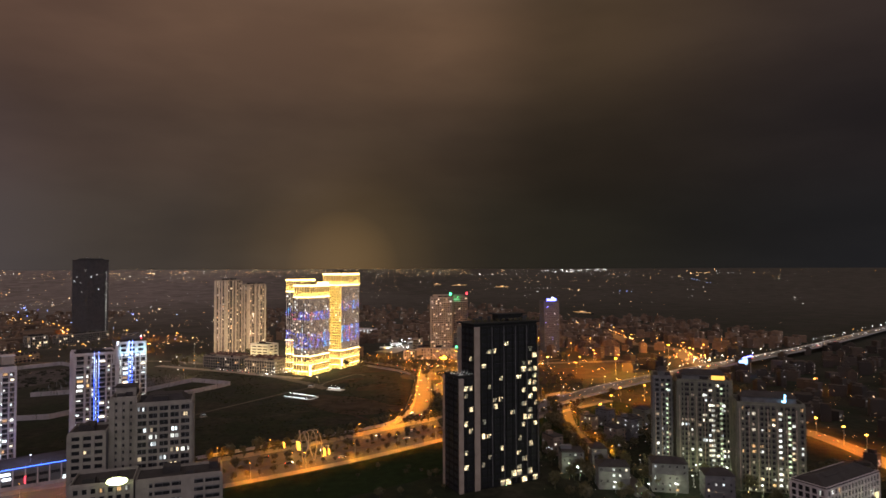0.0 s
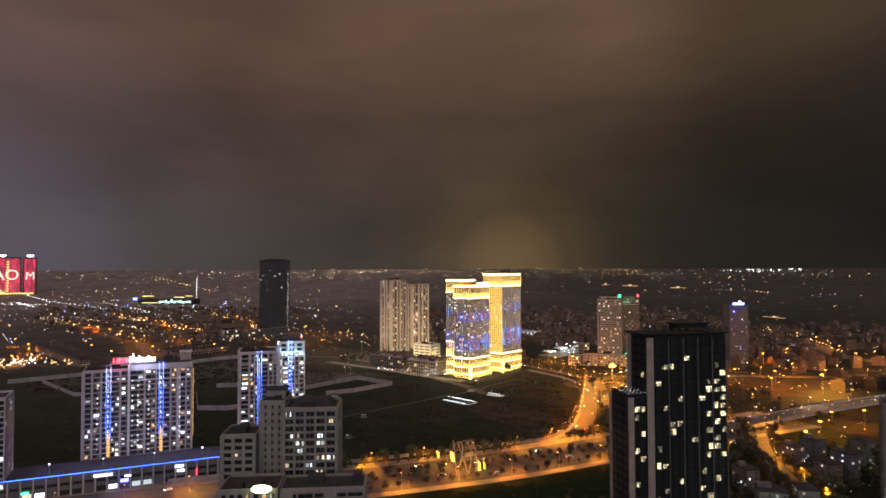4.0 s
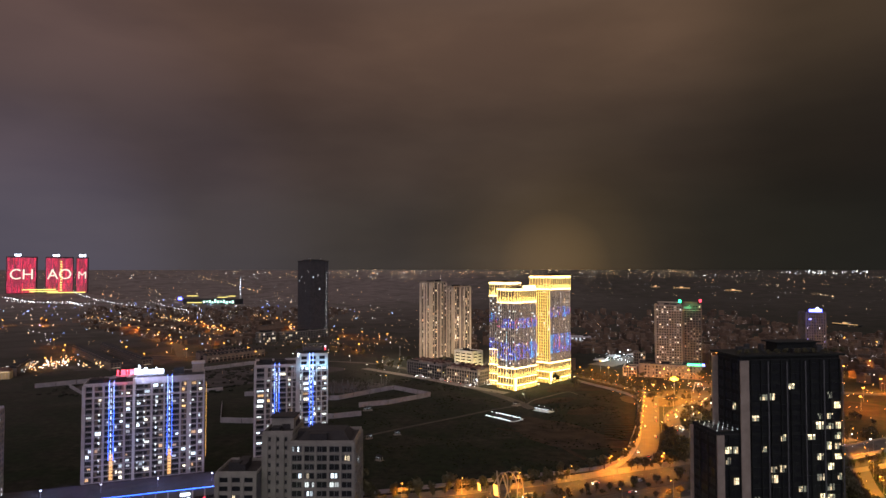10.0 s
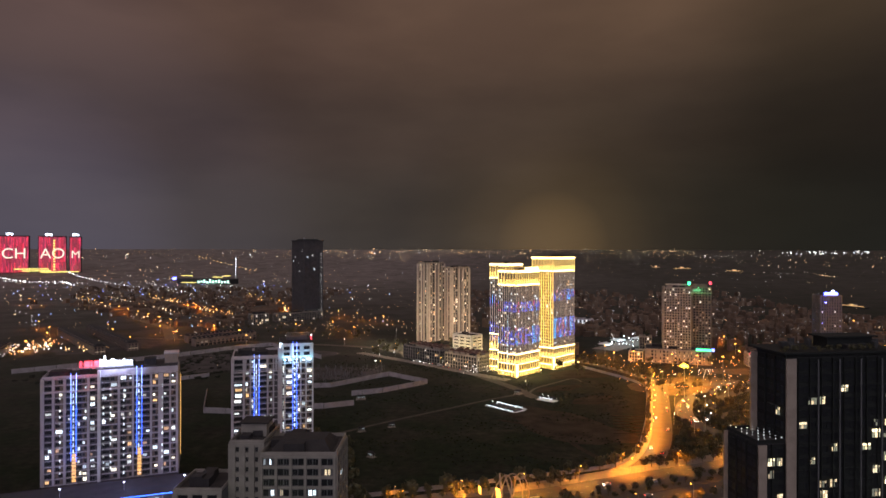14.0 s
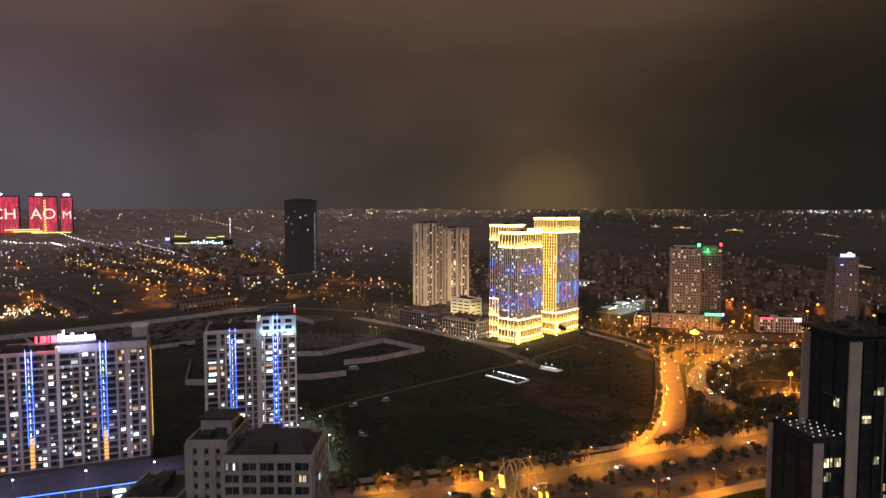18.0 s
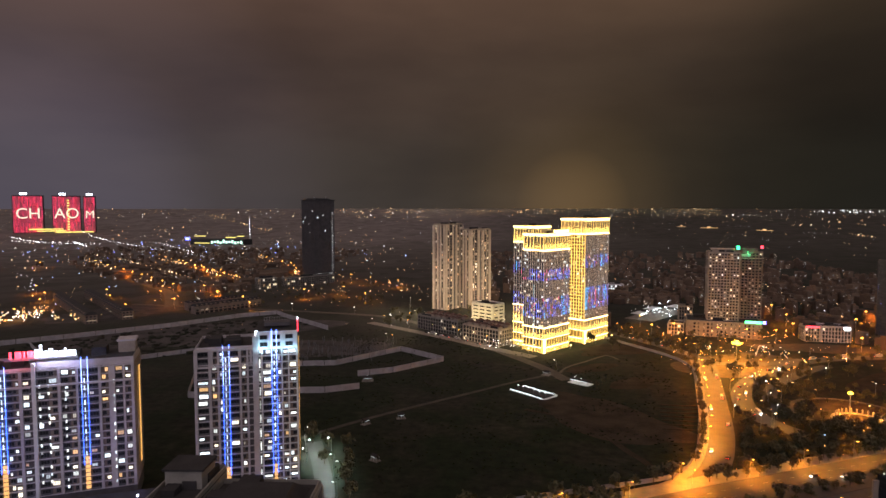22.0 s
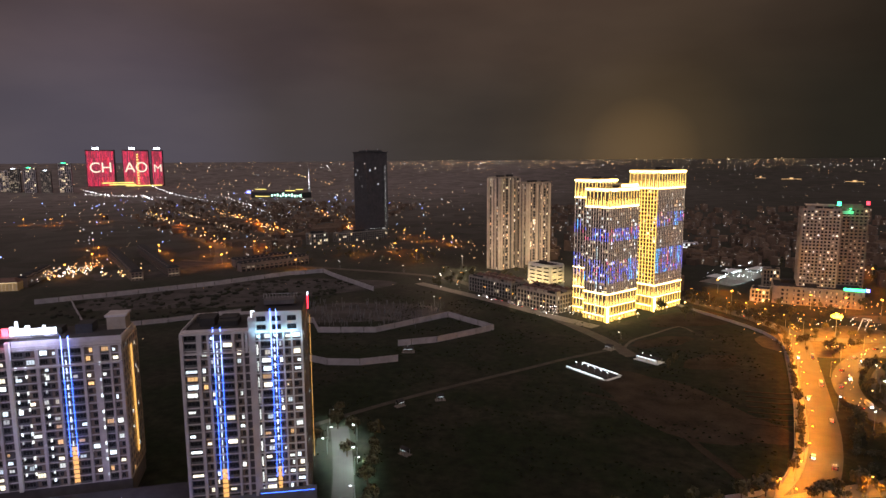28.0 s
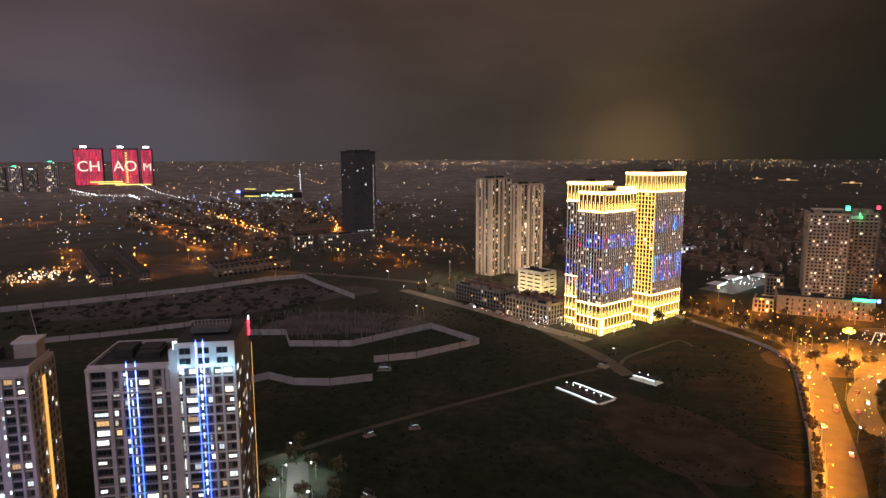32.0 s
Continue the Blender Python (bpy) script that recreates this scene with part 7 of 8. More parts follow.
# orange pools of light in the far streets, with extra lamps added for warm haze
POOLS = [(-591, 1059), (-550, 1004), (-532, 1140), (-445, 984), (-503, 1052), (-732, 1094), (-1130, 1470), (-1080, 1530), (-1165, 1400), (535, 715), (545, 700), (575, 765), (318, 531), (348, 536), (491, 624), (477, 586), (394, 405), (398, 380), (394, 352), (390, 330), (383, 308), (375, 284), (430, 790), (340, 748), (380, 735), (-80, 1100), (330, 1000), (420, 960), (330, 800), (540, 520), (450, 470), (-590, 880), (352, 690), (440, 740), (214, 842), (240, 836), (266, 831), (300, 872), (345, 850), (380, 905), (318, 930), (285, 1010), (440, 880), (500, 930), (620, 800), (700, 860), (318, 470), (290, 500), (262, 470), (360, 450), (-640, 1450), (-740, 1560), (-560, 1370), (-470, 1120), (-660, 1020), (-620, 960), (-360, 1010), (-300, 1090), (-250, 1130), (-200, 1060), (-330, 960), (-420, 1060), (-480, 930), (150, 905), (175, 860), (150, 850), (-1095, 1400), (-1030, 1480)]
WEST = [smooth(p, 30) for p in ([(-1008, 1604), (-864, 1459), (-762, 1360), (-662, 1261), (-600, 1199), (-534, 1130)], [(-900, 1720), (-751, 1556), (-632, 1425), (-537, 1318), (-478, 1257)], [(-642, 1762), (-547, 1617), (-485, 1545), (-395, 1340)], [(-298, 1320), (-246, 1263), (-176, 1216), (-152, 1193)], [(614, 1234), (638, 1122), (587, 944), (594, 915), (611, 850), (568, 767)])]
for line in WEST:
    POOLS += [(x, y) for x, y, a in along(line, 4, 66, 20, 900)]
for i, (x, y) in enumerate(POOLS):
    t = thing("far_street_lamp", pose(x, y, 0), "distant orange lamp warming the streets", "street lamp", "far street lamps")
    part("pole", pole_mesh(13, 0.2, M["steel"]), t)
    part("head", box_mesh("head", 1.6, 1.2, 0.8, SODIUM), t, pose(-1, -0.6, 13), "glowing lamp head")
    d = bpy.data.lights.get("far_pool") or bpy.data.lights.new("far_pool", "SPOT")
    d.energy, d.color, d.shadow_soft_size, d.spot_size, d.spot_blend = 62000, (1.0, 0.25, 0.018), 1.0, radians(165), 0.9
    part("lamp_light", d, t, pose(0, 0, 12.2))

# ---- far landmarks ----
CYANW = emit("stadium_glow", (0.6, 1.0, 0.8), 2.0)
ST = thing("lit_arena", pose(-1160, 2400, 0, rz=-8), "distant low hall glowing pale green and white", "hall")
part("body", box_mesh("body", 220, 60, 20, M["charcoal"]), ST)
for k in range(7, 18):
    part("lit_bay", box_mesh("lit_bay", 7, 1, 5 + (k * 5) % 8, CYANW), ST, pose(4 + k * 12, -1.2, 4 + (k * 3) % 5), "pale green lit bay")
YEL = emit("yellow_line", (1.0, 0.8, 0.15), 1.5)
for x, y, z, L in ((20, -2, 30, 46), (150, -2, 26, 40), (60, -60, 8, 60), (196, -2, 31, 26)):
    part("roof_line", box_mesh("roof_line", L, 1.5, 2.6, YEL), ST, pose(x, y, z), "yellow light line")
part("blue_sign", box_mesh("blue_sign", 16, 1.5, 9, BLUEL), ST, pose(-18, -2, 16), "blue lit sign")
SP = thing("mast_tower", pose(-996, 2558, 0), "distant slim lattice mast with lights", "mast")
part("shaft", pole_mesh(102, 4, M["steel"]), SP)
for k in range(7):
    part("mast_lamp", box_mesh("mast_lamp", 1.4, 1.4, 1.4, LED_W), SP, pose(-0.7, -4, 30 + k * 10), "white mast lamp")
for i, (x, y, w, h, lab) in enumerate(((-2330, 2420, 60, 100, "pale"), (-2245, 2420, 40, 108, "grey"), (-2180, 2430, 42, 112, "pale"), (-2110, 2440, 36, 100, "grey"), (-2060, 2480, 46, 130, "pale"), (-2420, 2350, 60, 105, "grey"))):
    tw = slab_tower("far_apartment_tower", x, y, 36, w, 30, h, 24, 80 + i, "distant %s apartment tower with dim windows" % lab, M["plaster"] if lab == "pale" else M["grey"], M["recess"], (6, 4), 0.3, [DIM, DIM, WARM[0]], faces=("front",), budget=(0,), pier=2.0, band=1.2, boxes=0, joined=True, group="far apartment towers")
    part("roof_sign", box_mesh("roof_sign", 14, 1.5, 3, SIGNW if i % 2 else GREEN), tw, pose(w * 0.3, -2, h + 1), "lit roof sign")


# ---- details of the red display towers ----
def words(text, size, m, name):
    c = bpy.data.curves.new(name, "FONT")
    c.body, c.size, c.extrude, c.align_x = text, size, 0.5, "CENTER"
    ob = bpy.data.objects.new(name, c)
    scene.collection.objects.link(ob)
    me = bpy.data.meshes.new_from_object(ob.evaluated_get(bpy.context.evaluated_depsgraph_get()))
    bpy.data.objects.remove(ob)
    me.materials.clear()
    me.materials.append(m)
    return me


LETTER = emit("letter_light", (1.0, 0.85, 0.62), 1.0, sampled=False)
reds = [o for o in scene.objects if o.name.startswith("display_tower")]
for o, txt, wid, size in zip(reds, ("CH", "AO", "M"), RED_WIDE, (66, 66, 50)):
    part("letters", words(txt, size, LETTER, "letters"), o, Matrix.Translation((wid / 2, -2.9, 88)) @ pose(0, 0, 0, 90), "pale letters on the display")
    part("roof_lamp", box_mesh("roof_lamp", 26, 3, 9, SIGNW), o, pose(wid * 0.25, -3, 192), "white roof floodlight")
for o, x, y, z, wid in ((reds[0], 60, -14, 38, 130), (reds[0], 90, -24, 30, 110), (reds[1], 10, -30, 24, 150)):
    part("foot_line", box_mesh("foot_line", wid, 2, 4, YEL), o, pose(x, y, z), "yellow light line along the foot")
for k in range(13):
    part("lamp_row", box_mesh("lamp_row", 8, 2, 5, YEL), reds[1], pose(58, -4, 22 + k * 12), "yellow lamps up the corner")


# ---- vehicles ----
def car_kind(col, name, label, van=False):
    t = thing("car", pose(0, -990, 0), label, "car", "cars on the roads")
    paint_m = mat(name, col, 0.3, 0.2, 0.1, 2, 0)
    L, H = (4.4, 1.45) if not van else (6.5, 2.6)
    prof = [(0, 0.35), (L, 0.35), (L, 0.8), (L - 0.9, 0.92), (L - 1.6, H), (1.0, H), (0.25, 0.95), (0, 0.85)] if not van else [(0, 0.4), (L, 0.4), (L, 1.3), (L - 0.5, H), (0, H)]
    v = [(x, -0.85, z) for x, z in prof] + [(x, 0.85, z) for x, z in prof]
    n = len(prof)
    f = [tuple(range(n)), tuple(range(2 * n - 1, n - 1, -1))] + [(i, n + i, n + (i + 1) % n, (i + 1) % n) for i in range(n)]
    part("body", mesh("body", v, f, [paint_m]), t)
    part("side_glass", box_mesh("side_glass", L * 0.42, 1.74, 0.36, M["glass"]), t, pose(L * 0.27, -0.87, H - 0.5))
    for x in (0.8, L - 0.9):
        for y in (-0.86, 0.66):
            w = pole_mesh(0.2, 0.33, M["tyre"])
            part("wheel", w, t, pose(x, y + 0.2, 0.33, 90))
    for y in (-0.7, 0.35):
        part("headlight", box_mesh("headlight", 0.12, 0.4, 0.25, HEAD), t, pose(L - 0.02, y, 0.6), "bright white headlight")
        part("tail_light", box_mesh("tail_light", 0.1, 0.35, 0.22, TAIL), t, pose(-0.06, y, 0.65), "red tail light")
    return t


HEAD = emit("headlight", (1.0, 0.95, 0.85), 60)
TAIL = emit("tail_light", (1.0, 0.05, 0.03), 5)
CARS = [car_kind((0.6, 0.6, 0.6), "white_car", "white car with headlights on"), car_kind((0.04, 0.04, 0.045), "black_car", "black car with headlights on"),
        car_kind((0.25, 0.26, 0.28), "silver_car", "silver car with headlights on"), car_kind((0.5, 0.48, 0.44), "pale_van", "pale van with headlights on", True)]
CUSED = set()
cr = random.Random(12)


def drive(x, y, rot, z=0.12):
    k = cr.choice(CARS)
    m = pose(x, y, z, rz=rot)
    if k not in CUSED:
        CUSED.add(k)
        k.matrix_basis = m
    else:
        copy_thing(k, m)


for line, off, back, step, a, b in ((BLVD, 8, False, 77, 310, 700), (BLVD, 14.5, False, 91, 330, 700), (BLVD, -7, True, 96, 320, 700), (BLVD, -16, True, 120, 350, 700),
                                   (SIDE, 4, False, 80, 70, 310), (SIDE, -4.5, True, 57, 60, 310), (LOOP, 3, True, 34, 20, 330), (LOOP, -3, False, 45, 30, 330), (UPPER, 3, True, 40, 10, 200), (LANE, 3, False, 45, 90, 290)):
    for x, y, ang in along(line, off, step, a + cr.uniform(0, 20), b):
        drive(x, y, ang + (0 if back else 180), 0.2)
for x, y, ang in along(FRONT, 3.5, 9.0, 90, 200):
    if cr.random() < 0.75:
        drive(x, y, ang + cr.choice((0, 180)), 0.2)

# floodlights washing the top of the tall block
for i, (x, z) in enumerate(((27, 74.5), (33, 74.5), (39, 74.5))):
    d = bpy.data.lights.get("roof_wash") or bpy.data.lights.new("roof_wash", "POINT")
    d.energy, d.color, d.shadow_soft_size = 800, (0.35, 0.7, 1.0), 0.4
    part("wash_lamp", d, B2, pose(x, -4.2, z))
    part("wash_fitting", box_mesh("wash_fitting", 0.8, 0.5, 0.4, SIGNW), B2, pose(x - 0.4, -3.9, z - 1.0), "white floodlight fitting")

# floodlights at the foot of the gold-lit towers
GF = bpy.data.lights.new("gold_flood", "POINT")
GF.energy, GF.color, GF.shadow_soft_size = 2200, (1.0, 0.62, 0.2), 1.0
for tw, pts in ((G1, ((8, -7), (34, -7), (-7, 12))), (G2, ((10, -7), (40, -7), (-8, 18))), (G3, ((-8, 10),))):
    for x, y in pts:
        part("flood_light", GF, tw, pose(x, y, 5))
        part("flood_fitting", box_mesh("flood_fitting", 1.2, 0.8, 0.8, GOLDH), tw, pose(x - 0.6, y - 0.4, 3.4), "gold floodlight fitting")
        part("flood_post", box_mesh("flood_post", 0.25, 0.25, 3.4, M["steel"]), tw, pose(x - 0.12, y - 0.12, 0))
# added lamps on posts that brighten the beige pair, the white building and the low blocks
BF = bpy.data.lights.new("added_facade_fill", "POINT")
BF.energy, BF.color, BF.shadow_soft_size = 90000, (1.0, 0.7, 0.42), 1.0
WF = bpy.data.lights.new("added_wall_fill", "POINT")
WF.energy, WF.color, WF.shadow_soft_size = 6000, (1.0, 0.66, 0.22), 0.8
LF = bpy.data.lights.new("added_block_fill", "POINT")
LF.energy, LF.color, LF.shadow_soft_size = 2200, (1.0, 0.75, 0.42), 0.8
for tw, light, z, pts in ((BG1, BF, 22, ((8, -62), (-52, 14))), (BG2, BF, 22, ((34, -66),)), (WB, WF, 9, ((10, -9), (-9, 8), (-9, 24))), (LB1, LF, 7, ((8, -8), (-9, 10), (-9, 36)))):
    for x, y in pts:
        part("flood_light", light, tw, pose(x, y, z + 1.5))
        part("flood_fitting", box_mesh("flood_fitting", 1.0, 0.8, 0.6, WARM[1]), tw, pose(x - 0.5, y - 0.4, z - 0.6), "warm box of an added fill lamp")
        part("flood_post", box_mesh("flood_post", 0.3, 0.3, z - 0.6, M["steel"]), tw, pose(x - 0.15, y - 0.15, 0))
# lamps added on the podium deck, to tint it like the blue haze before the slabs
PLAMP = bpy.data.lights.new("blue_haze_fill", "POINT")
PLAMP.energy, PLAMP.color, PLAMP.shadow_soft_size = 3400, (0.45, 0.45, 1.0), 0.6
for s in (20, 52, 84, 112, 140, 168):
    t = thing("deck_lamp", POD.matrix_world @ pose(s, 16, 12.4), "added short lamp post casting a blue fill", "lamp", "deck lamps")
    part("pole", pole_mesh(4, 0.1, M["steel"]), t)
    part("head", box_mesh("head", 0.7, 0.7, 0.5, SIGNW), t, pose(-0.35, -0.35, 4), "glowing head of an added lamp")
    part("lamp_light", PLAMP, t, pose(0, 0, 5.2))

# avenue to the far junction, lit orange
road("road_far_avenue", AVE, 12, -12, M["asphalt"], 0.2, "far avenue glowing orange under its lamps")
EAST = smooth([(395, 430), (398, 388), (393, 348), (383, 310), (370, 270)], 12)
road("road_east", EAST, 8, -8, M["asphalt"], 0.18, "busy street glowing orange between dark houses")
WROAD = smooth([(-1260, 1260), (-1184, 1372), (-1151, 1424), (-1116, 1506), (-1035, 1563), (-960, 1580)], 20)
road("road_west", WROAD, 7, -7, M["asphalt"], 0.2, "far straight road glowing dull orange")
AVE2 = smooth([(-1008, 1604), (-864, 1459), (-762, 1360), (-662, 1261), (-600, 1199), (-534, 1130), (-455, 995)], 30)
road("road_west_avenue", AVE2, 9, -9, M["asphalt"], 0.2, "far avenue glowing orange under its lamps")

# building-site columns and heaps inside the walls
sr = random.Random(64)
v_, f_ = [], []
for _ in range(220):
    x, y = sr.uniform(-250, -110), sr.uniform(715, 800)
    if y > 700 + (x + 225) * 0.2:
        add_box(v_, f_, x, y, 0, x + 0.45, y + 0.45, sr.uniform(2.5, 5.5))
solo("site_columns", mesh("site_columns", v_, f_, [M["greydark"]]), None, "bare concrete columns of an unfinished site", "columns", kind="stuff")
v_, f_ = [], []
for _ in range(520):
    x, y = sr.uniform(-470, -230), sr.uniform(700, 900)
    if 0.95 * (x + 498) + 730 > y > 0.6 * (x + 353) + 690:
        s = sr.uniform(0.6, 3.2)
        add_box(v_, f_, -s, -s * 0.6, -0.3, s, s * 0.6, s * sr.uniform(0.3, 0.9), pose(x, y, 0, sr.uniform(-12, 12), sr.uniform(-12, 12), sr.uniform(0, 180)))
solo("site_heaps", mesh("site_heaps", v_, f_, [M["ground"]]), None, "heaps of earth and rubble on bare ground", "heaps", kind="stuff")

# floodlit villa among the far houses
VIL = thing("lit_villa", pose(-592, 786, 0, rz=24), "ornate villa floodlit in warm gold", "villa")
part("body", box_mesh("body", 22, 14, 9, M["gold"]), VIL)
part("roof", mesh("roof", [(-0.5, -0.5, 0), (22.5, -0.5, 0), (22.5, 14.5, 0), (-0.5, 14.5, 0), (4, 4, 4), (18, 4, 4), (18, 10, 4), (4, 10, 4)],
                  [(0, 1, 5, 4), (1, 2, 6, 5), (2, 3, 7, 6), (3, 0, 4, 7), (4, 5, 6, 7), (3, 2, 1, 0)], [M["tile"]]), VIL, pose(0, 0, 9))
# columns and eaves glow of themselves, standing in for the villa's floodlight
for k in range(7):
    part("lit_column", box_mesh("lit_column", 0.35, 0.4, 7.6, DIM), VIL, pose(0.3 + k * 3.4, -0.6, 0), "column glowing as if lit gold")
part("lit_eaves", box_mesh("lit_eaves", 22, 0.5, 0.3, WARM[0]), VIL, pose(0, -0.7, 8.6), "eaves glowing as if lit gold")
# rows of far terraces with dark roofs
v_, f_ = [], []
for _ in range(46):
    x, y = sr.uniform(-980, -440), sr.uniform(1010, 1520)
    if inside(x, y, PLOTS[0]):
        continue
    L = sr.uniform(36, 80)
    m = pose(x, y, 0, rz=sr.choice((50, 50, 140)))
    add_box(v_, f_, 0, 0, -0.5, L, 12, 8.5, m)
    k = len(v_)
    v_ += [tuple(m @ Vector(q)) for q in ((0, 0, 8.5), (L, 0, 8.5), (L, 12, 8.5), (0, 12, 8.5), (0, 6, 11.5), (L, 6, 11.5))]
    f_ += [(k, k + 1, k + 5, k + 4), (k + 2, k + 3, k + 4, k + 5), (k, k + 4, k + 3), (k + 1, k + 2, k + 5)]
solo("far_terraces", mesh("far_terraces", v_, f_, [M["town"]]), None, "long far terraces with dark pitched roofs", "houses", kind="stuff")
# white lamps in the junction park
for x, y in ((188, 657), (177, 627), (171, 598), (210, 694), (144, 597), (152, 575), (161, 581), (210, 674), (250, 700), (262, 655)):
    lamp("white_far", x, y, sr.uniform(0, 360), 0.1)
# lit gate by the junction
FRAME_L = emit("gate_light", (1.0, 0.95, 0.8), 0.6)
JG = thing("lit_gateway", pose(228, 776, 0, rz=-10), "gateway outlined by white lights at the junction", "gateway")
for a, b in (((-2, 0), (0.5, 9)), ((2.5, 0), (5, 9))):
    part("post", mesh("post", [(a[0], 0, 0), (a[0] + 0.4, 0, 0), (b[0] + 0.4, 0, b[1]), (b[0], 0, b[1]), (a[0], 0.4, 0), (a[0] + 0.4, 0.4, 0), (b[0] + 0.4, 0.4, b[1]), (b[0], 0.4, b[1])],
                      [(0, 1, 2, 3), (7, 6, 5, 4), (0, 4, 5, 1), (1, 5, 6, 2), (2, 6, 7, 3), (3, 7, 4, 0)], [FRAME_L]), JG, None, "white lit slanting post")
part("beam", box_mesh("beam", 5.0, 0.4, 0.4, FRAME_L), JG, pose(0.5, 0, 9), "white lit beam")

# ring of lit posts in the junction park
RC = thing("ring_colonnade", pose(222, 600, 0.1), "ring of pale posts lit orange in a small park", "colonnade")
for k in range(26):
    a = k / 26 * 6.283
    part("post", box_mesh("post", 0.6, 0.6, 3.4, M["concrete"]), RC, pose(13 * math.cos(a), 13 * math.sin(a), 0))
part("plinth", mesh("plinth", [(r * math.cos(k * 0.3927), r * math.sin(k * 0.3927), z) for r, z in ((16, 0.05), (14.4, 0.35), (11, 0.35)) for k in range(16)],
                    [(j * 16 + k, j * 16 + (k + 1) % 16, (j + 1) * 16 + (k + 1) % 16, (j + 1) * 16 + k) for j in range(2) for k in range(16)], [M["paving"]]), RC)

# low podium at the foot of the tall block, edged by a blue line
part("podium_body", box_mesh("podium_body", 26, 5, 13, M["greydark"]), B2, pose(-1.5, -5.2, 0))
part("podium_edge", box_mesh("podium_edge", 25, 0.12, 0.14, BLUE), B2, pose(-1, -5.45, 12.8), "blue light line on the podium edge")
part("podium_body", box_mesh("podium_body", 20.5, 3, 15.5, M["greydark"]), B2, pose(24.6, -5.1, 0))
part("podium_edge", box_mesh("podium_edge", 19, 0.12, 0.14, BLUE), B2, pose(25.4, -5.35, 15.4), "blue light line on the podium edge")

# roofscape of the low blocks: attic rooms under hipped tiles
hip = mesh("attic_roof", [(-0.4, -0.4, 0), (5.6, -0.4, 0), (5.6, 6.4, 0), (-0.4, 6.4, 0), (2.0, 2.6, 2.4), (3.2, 3.6, 2.4)], [(0, 1, 4), (1, 2, 5, 4), (2, 3, 5), (3, 0, 4, 5), (3, 2, 1, 0)], [M["tile"]])
for tw, ln, top, wd in ((LB1, 48, 15.8, 26), (LB2, 62, 14.8, 24)):
    for k in range(int(ln // 9)):
        for x in (3, wd - 9):
            att = part("attic_room", box_mesh("attic_room", 5.2, 6, 2.8, M["taupe"]), tw, pose(x, 2.5 + k * 9, top))
            part("attic_roof", hip, att, pose(0, 0, 2.8))

# stair columns of pale green light on the corner blocks
STAIRG = emit("stair_green", (0.75, 1.0, 0.6), 1.1, 0.5)
corners = [o for o in scene.objects if o.name.startswith("corner_tower") and not o.parent]
for o, x, top in zip(corners, (25.5, 8.0, 27.0), (54, 54, 47)):
    for k in range(int(top / 3.15)):
        if (k * 5) % 7:
            part("stair_window", box_mesh("stair_window", 1.3, 0.3, 1.0, STAIRG), o, pose(x, -0.85, 2.4 + k * 3.15), "pale green lit stair window")

# scrub on the field
FIELD = [(-150, 470), (-21, 464), (58, 496), (89, 518), (112, 575), (139, 664), (148, 720), (118, 798), (40, 746), (-60, 828), (-190, 890), (-200, 640)]


fr_ = random.Random(71)
v_, f_ = [], []
ways = [p for line in (TRACK, TRACK2, PATH_E, STREET) for p in line]
while len(f_) < 6000:
    x, y = fr_.uniform(-200, 150), fr_.uniform(464, 890)
    if not inside(x, y, FIELD) or noise.noise((x / 26, y / 26, 4)) + fr_.uniform(-0.2, 0.2) < 0.1:
        continue
    if min((p.x - x) ** 2 + (p.y - y) ** 2 for p in ways) < 40 or math.hypot(x - 20, y - 640) < 26 or math.hypot(x - 54, y - 672) < 14:
        continue
    s = fr_.uniform(0.25, 0.7)
    for q in range(3):
        a = fr_.uniform(0, 6.28)
        c, d = math.cos(a) * s, math.sin(a) * s
        k = len(v_)
        ox, oy = fr_.uniform(-0.5, 0.5), fr_.uniform(-0.5, 0.5)
        v_ += [(x + ox - c, y + oy - d, 0), (x + ox + c, y + oy + d, 0), (x + ox + c * 0.7 + d * 0.3, y + oy + d * 0.7 - c * 0.3, s * 0.9), (x + ox - c * 0.6, y + oy - d * 0.6, s * fr_.uniform(0.6, 1.1))]
        f_.append((k, k + 1, k + 2, k + 3))
solo("field_scrub", mesh("field_scrub", v_, f_, [mat("dry_weeds", (0.028, 0.034, 0.014), 0.9, 0, 0.4, 2, 0, 0.1)]), None, "rough weeds and scrub over the dark field", "weeds", kind="stuff")

# lit billboard beside the viaduct
BB = thing("billboard", pose(528, 616, 0, rz=30), "tall billboard glowing pale blue beside the viaduct", "billboard")
part("panel", box_mesh("panel", 26, 0.8, 7, emit("billboard_light", (0.35, 0.6, 1.0), 2.2)), BB, pose(0, 0, 12), "pale blue lit panel")
part("top_line", box_mesh("top_line", 30, 0.8, 1.4, BLUEL), BB, pose(12, 0.2, 20), "blue light line")
part("frame", box_mesh("frame", 44, 0.5, 9.5, M["charcoal"]), BB, pose(-1, 0.9, 11.5))
for x in (3, 22, 40):
    part("post", box_mesh("post", 0.8, 0.8, 11.6, M["steel"]), BB, pose(x, 0.8, 0))

# planting on the balconies and the roof of the black tower
tub = crown_mesh(91, 1.3, 1.1, 40)
for i in range(21):
    if i % 4 != 1:
        part("balcony_plant", tub, BLK, pose(45.7, 5 + (i * 5) % 7, 7.2 + i * 4.15, rz=i * 40), "leafy planting on a balcony")
for i in range(12):
    part("roof_plant", tub, BLK, pose(-1 + i * 4.3, -1.0 + (i % 3) * 0.8, 98.9, rz=i * 70), "low planting on the roof edge")

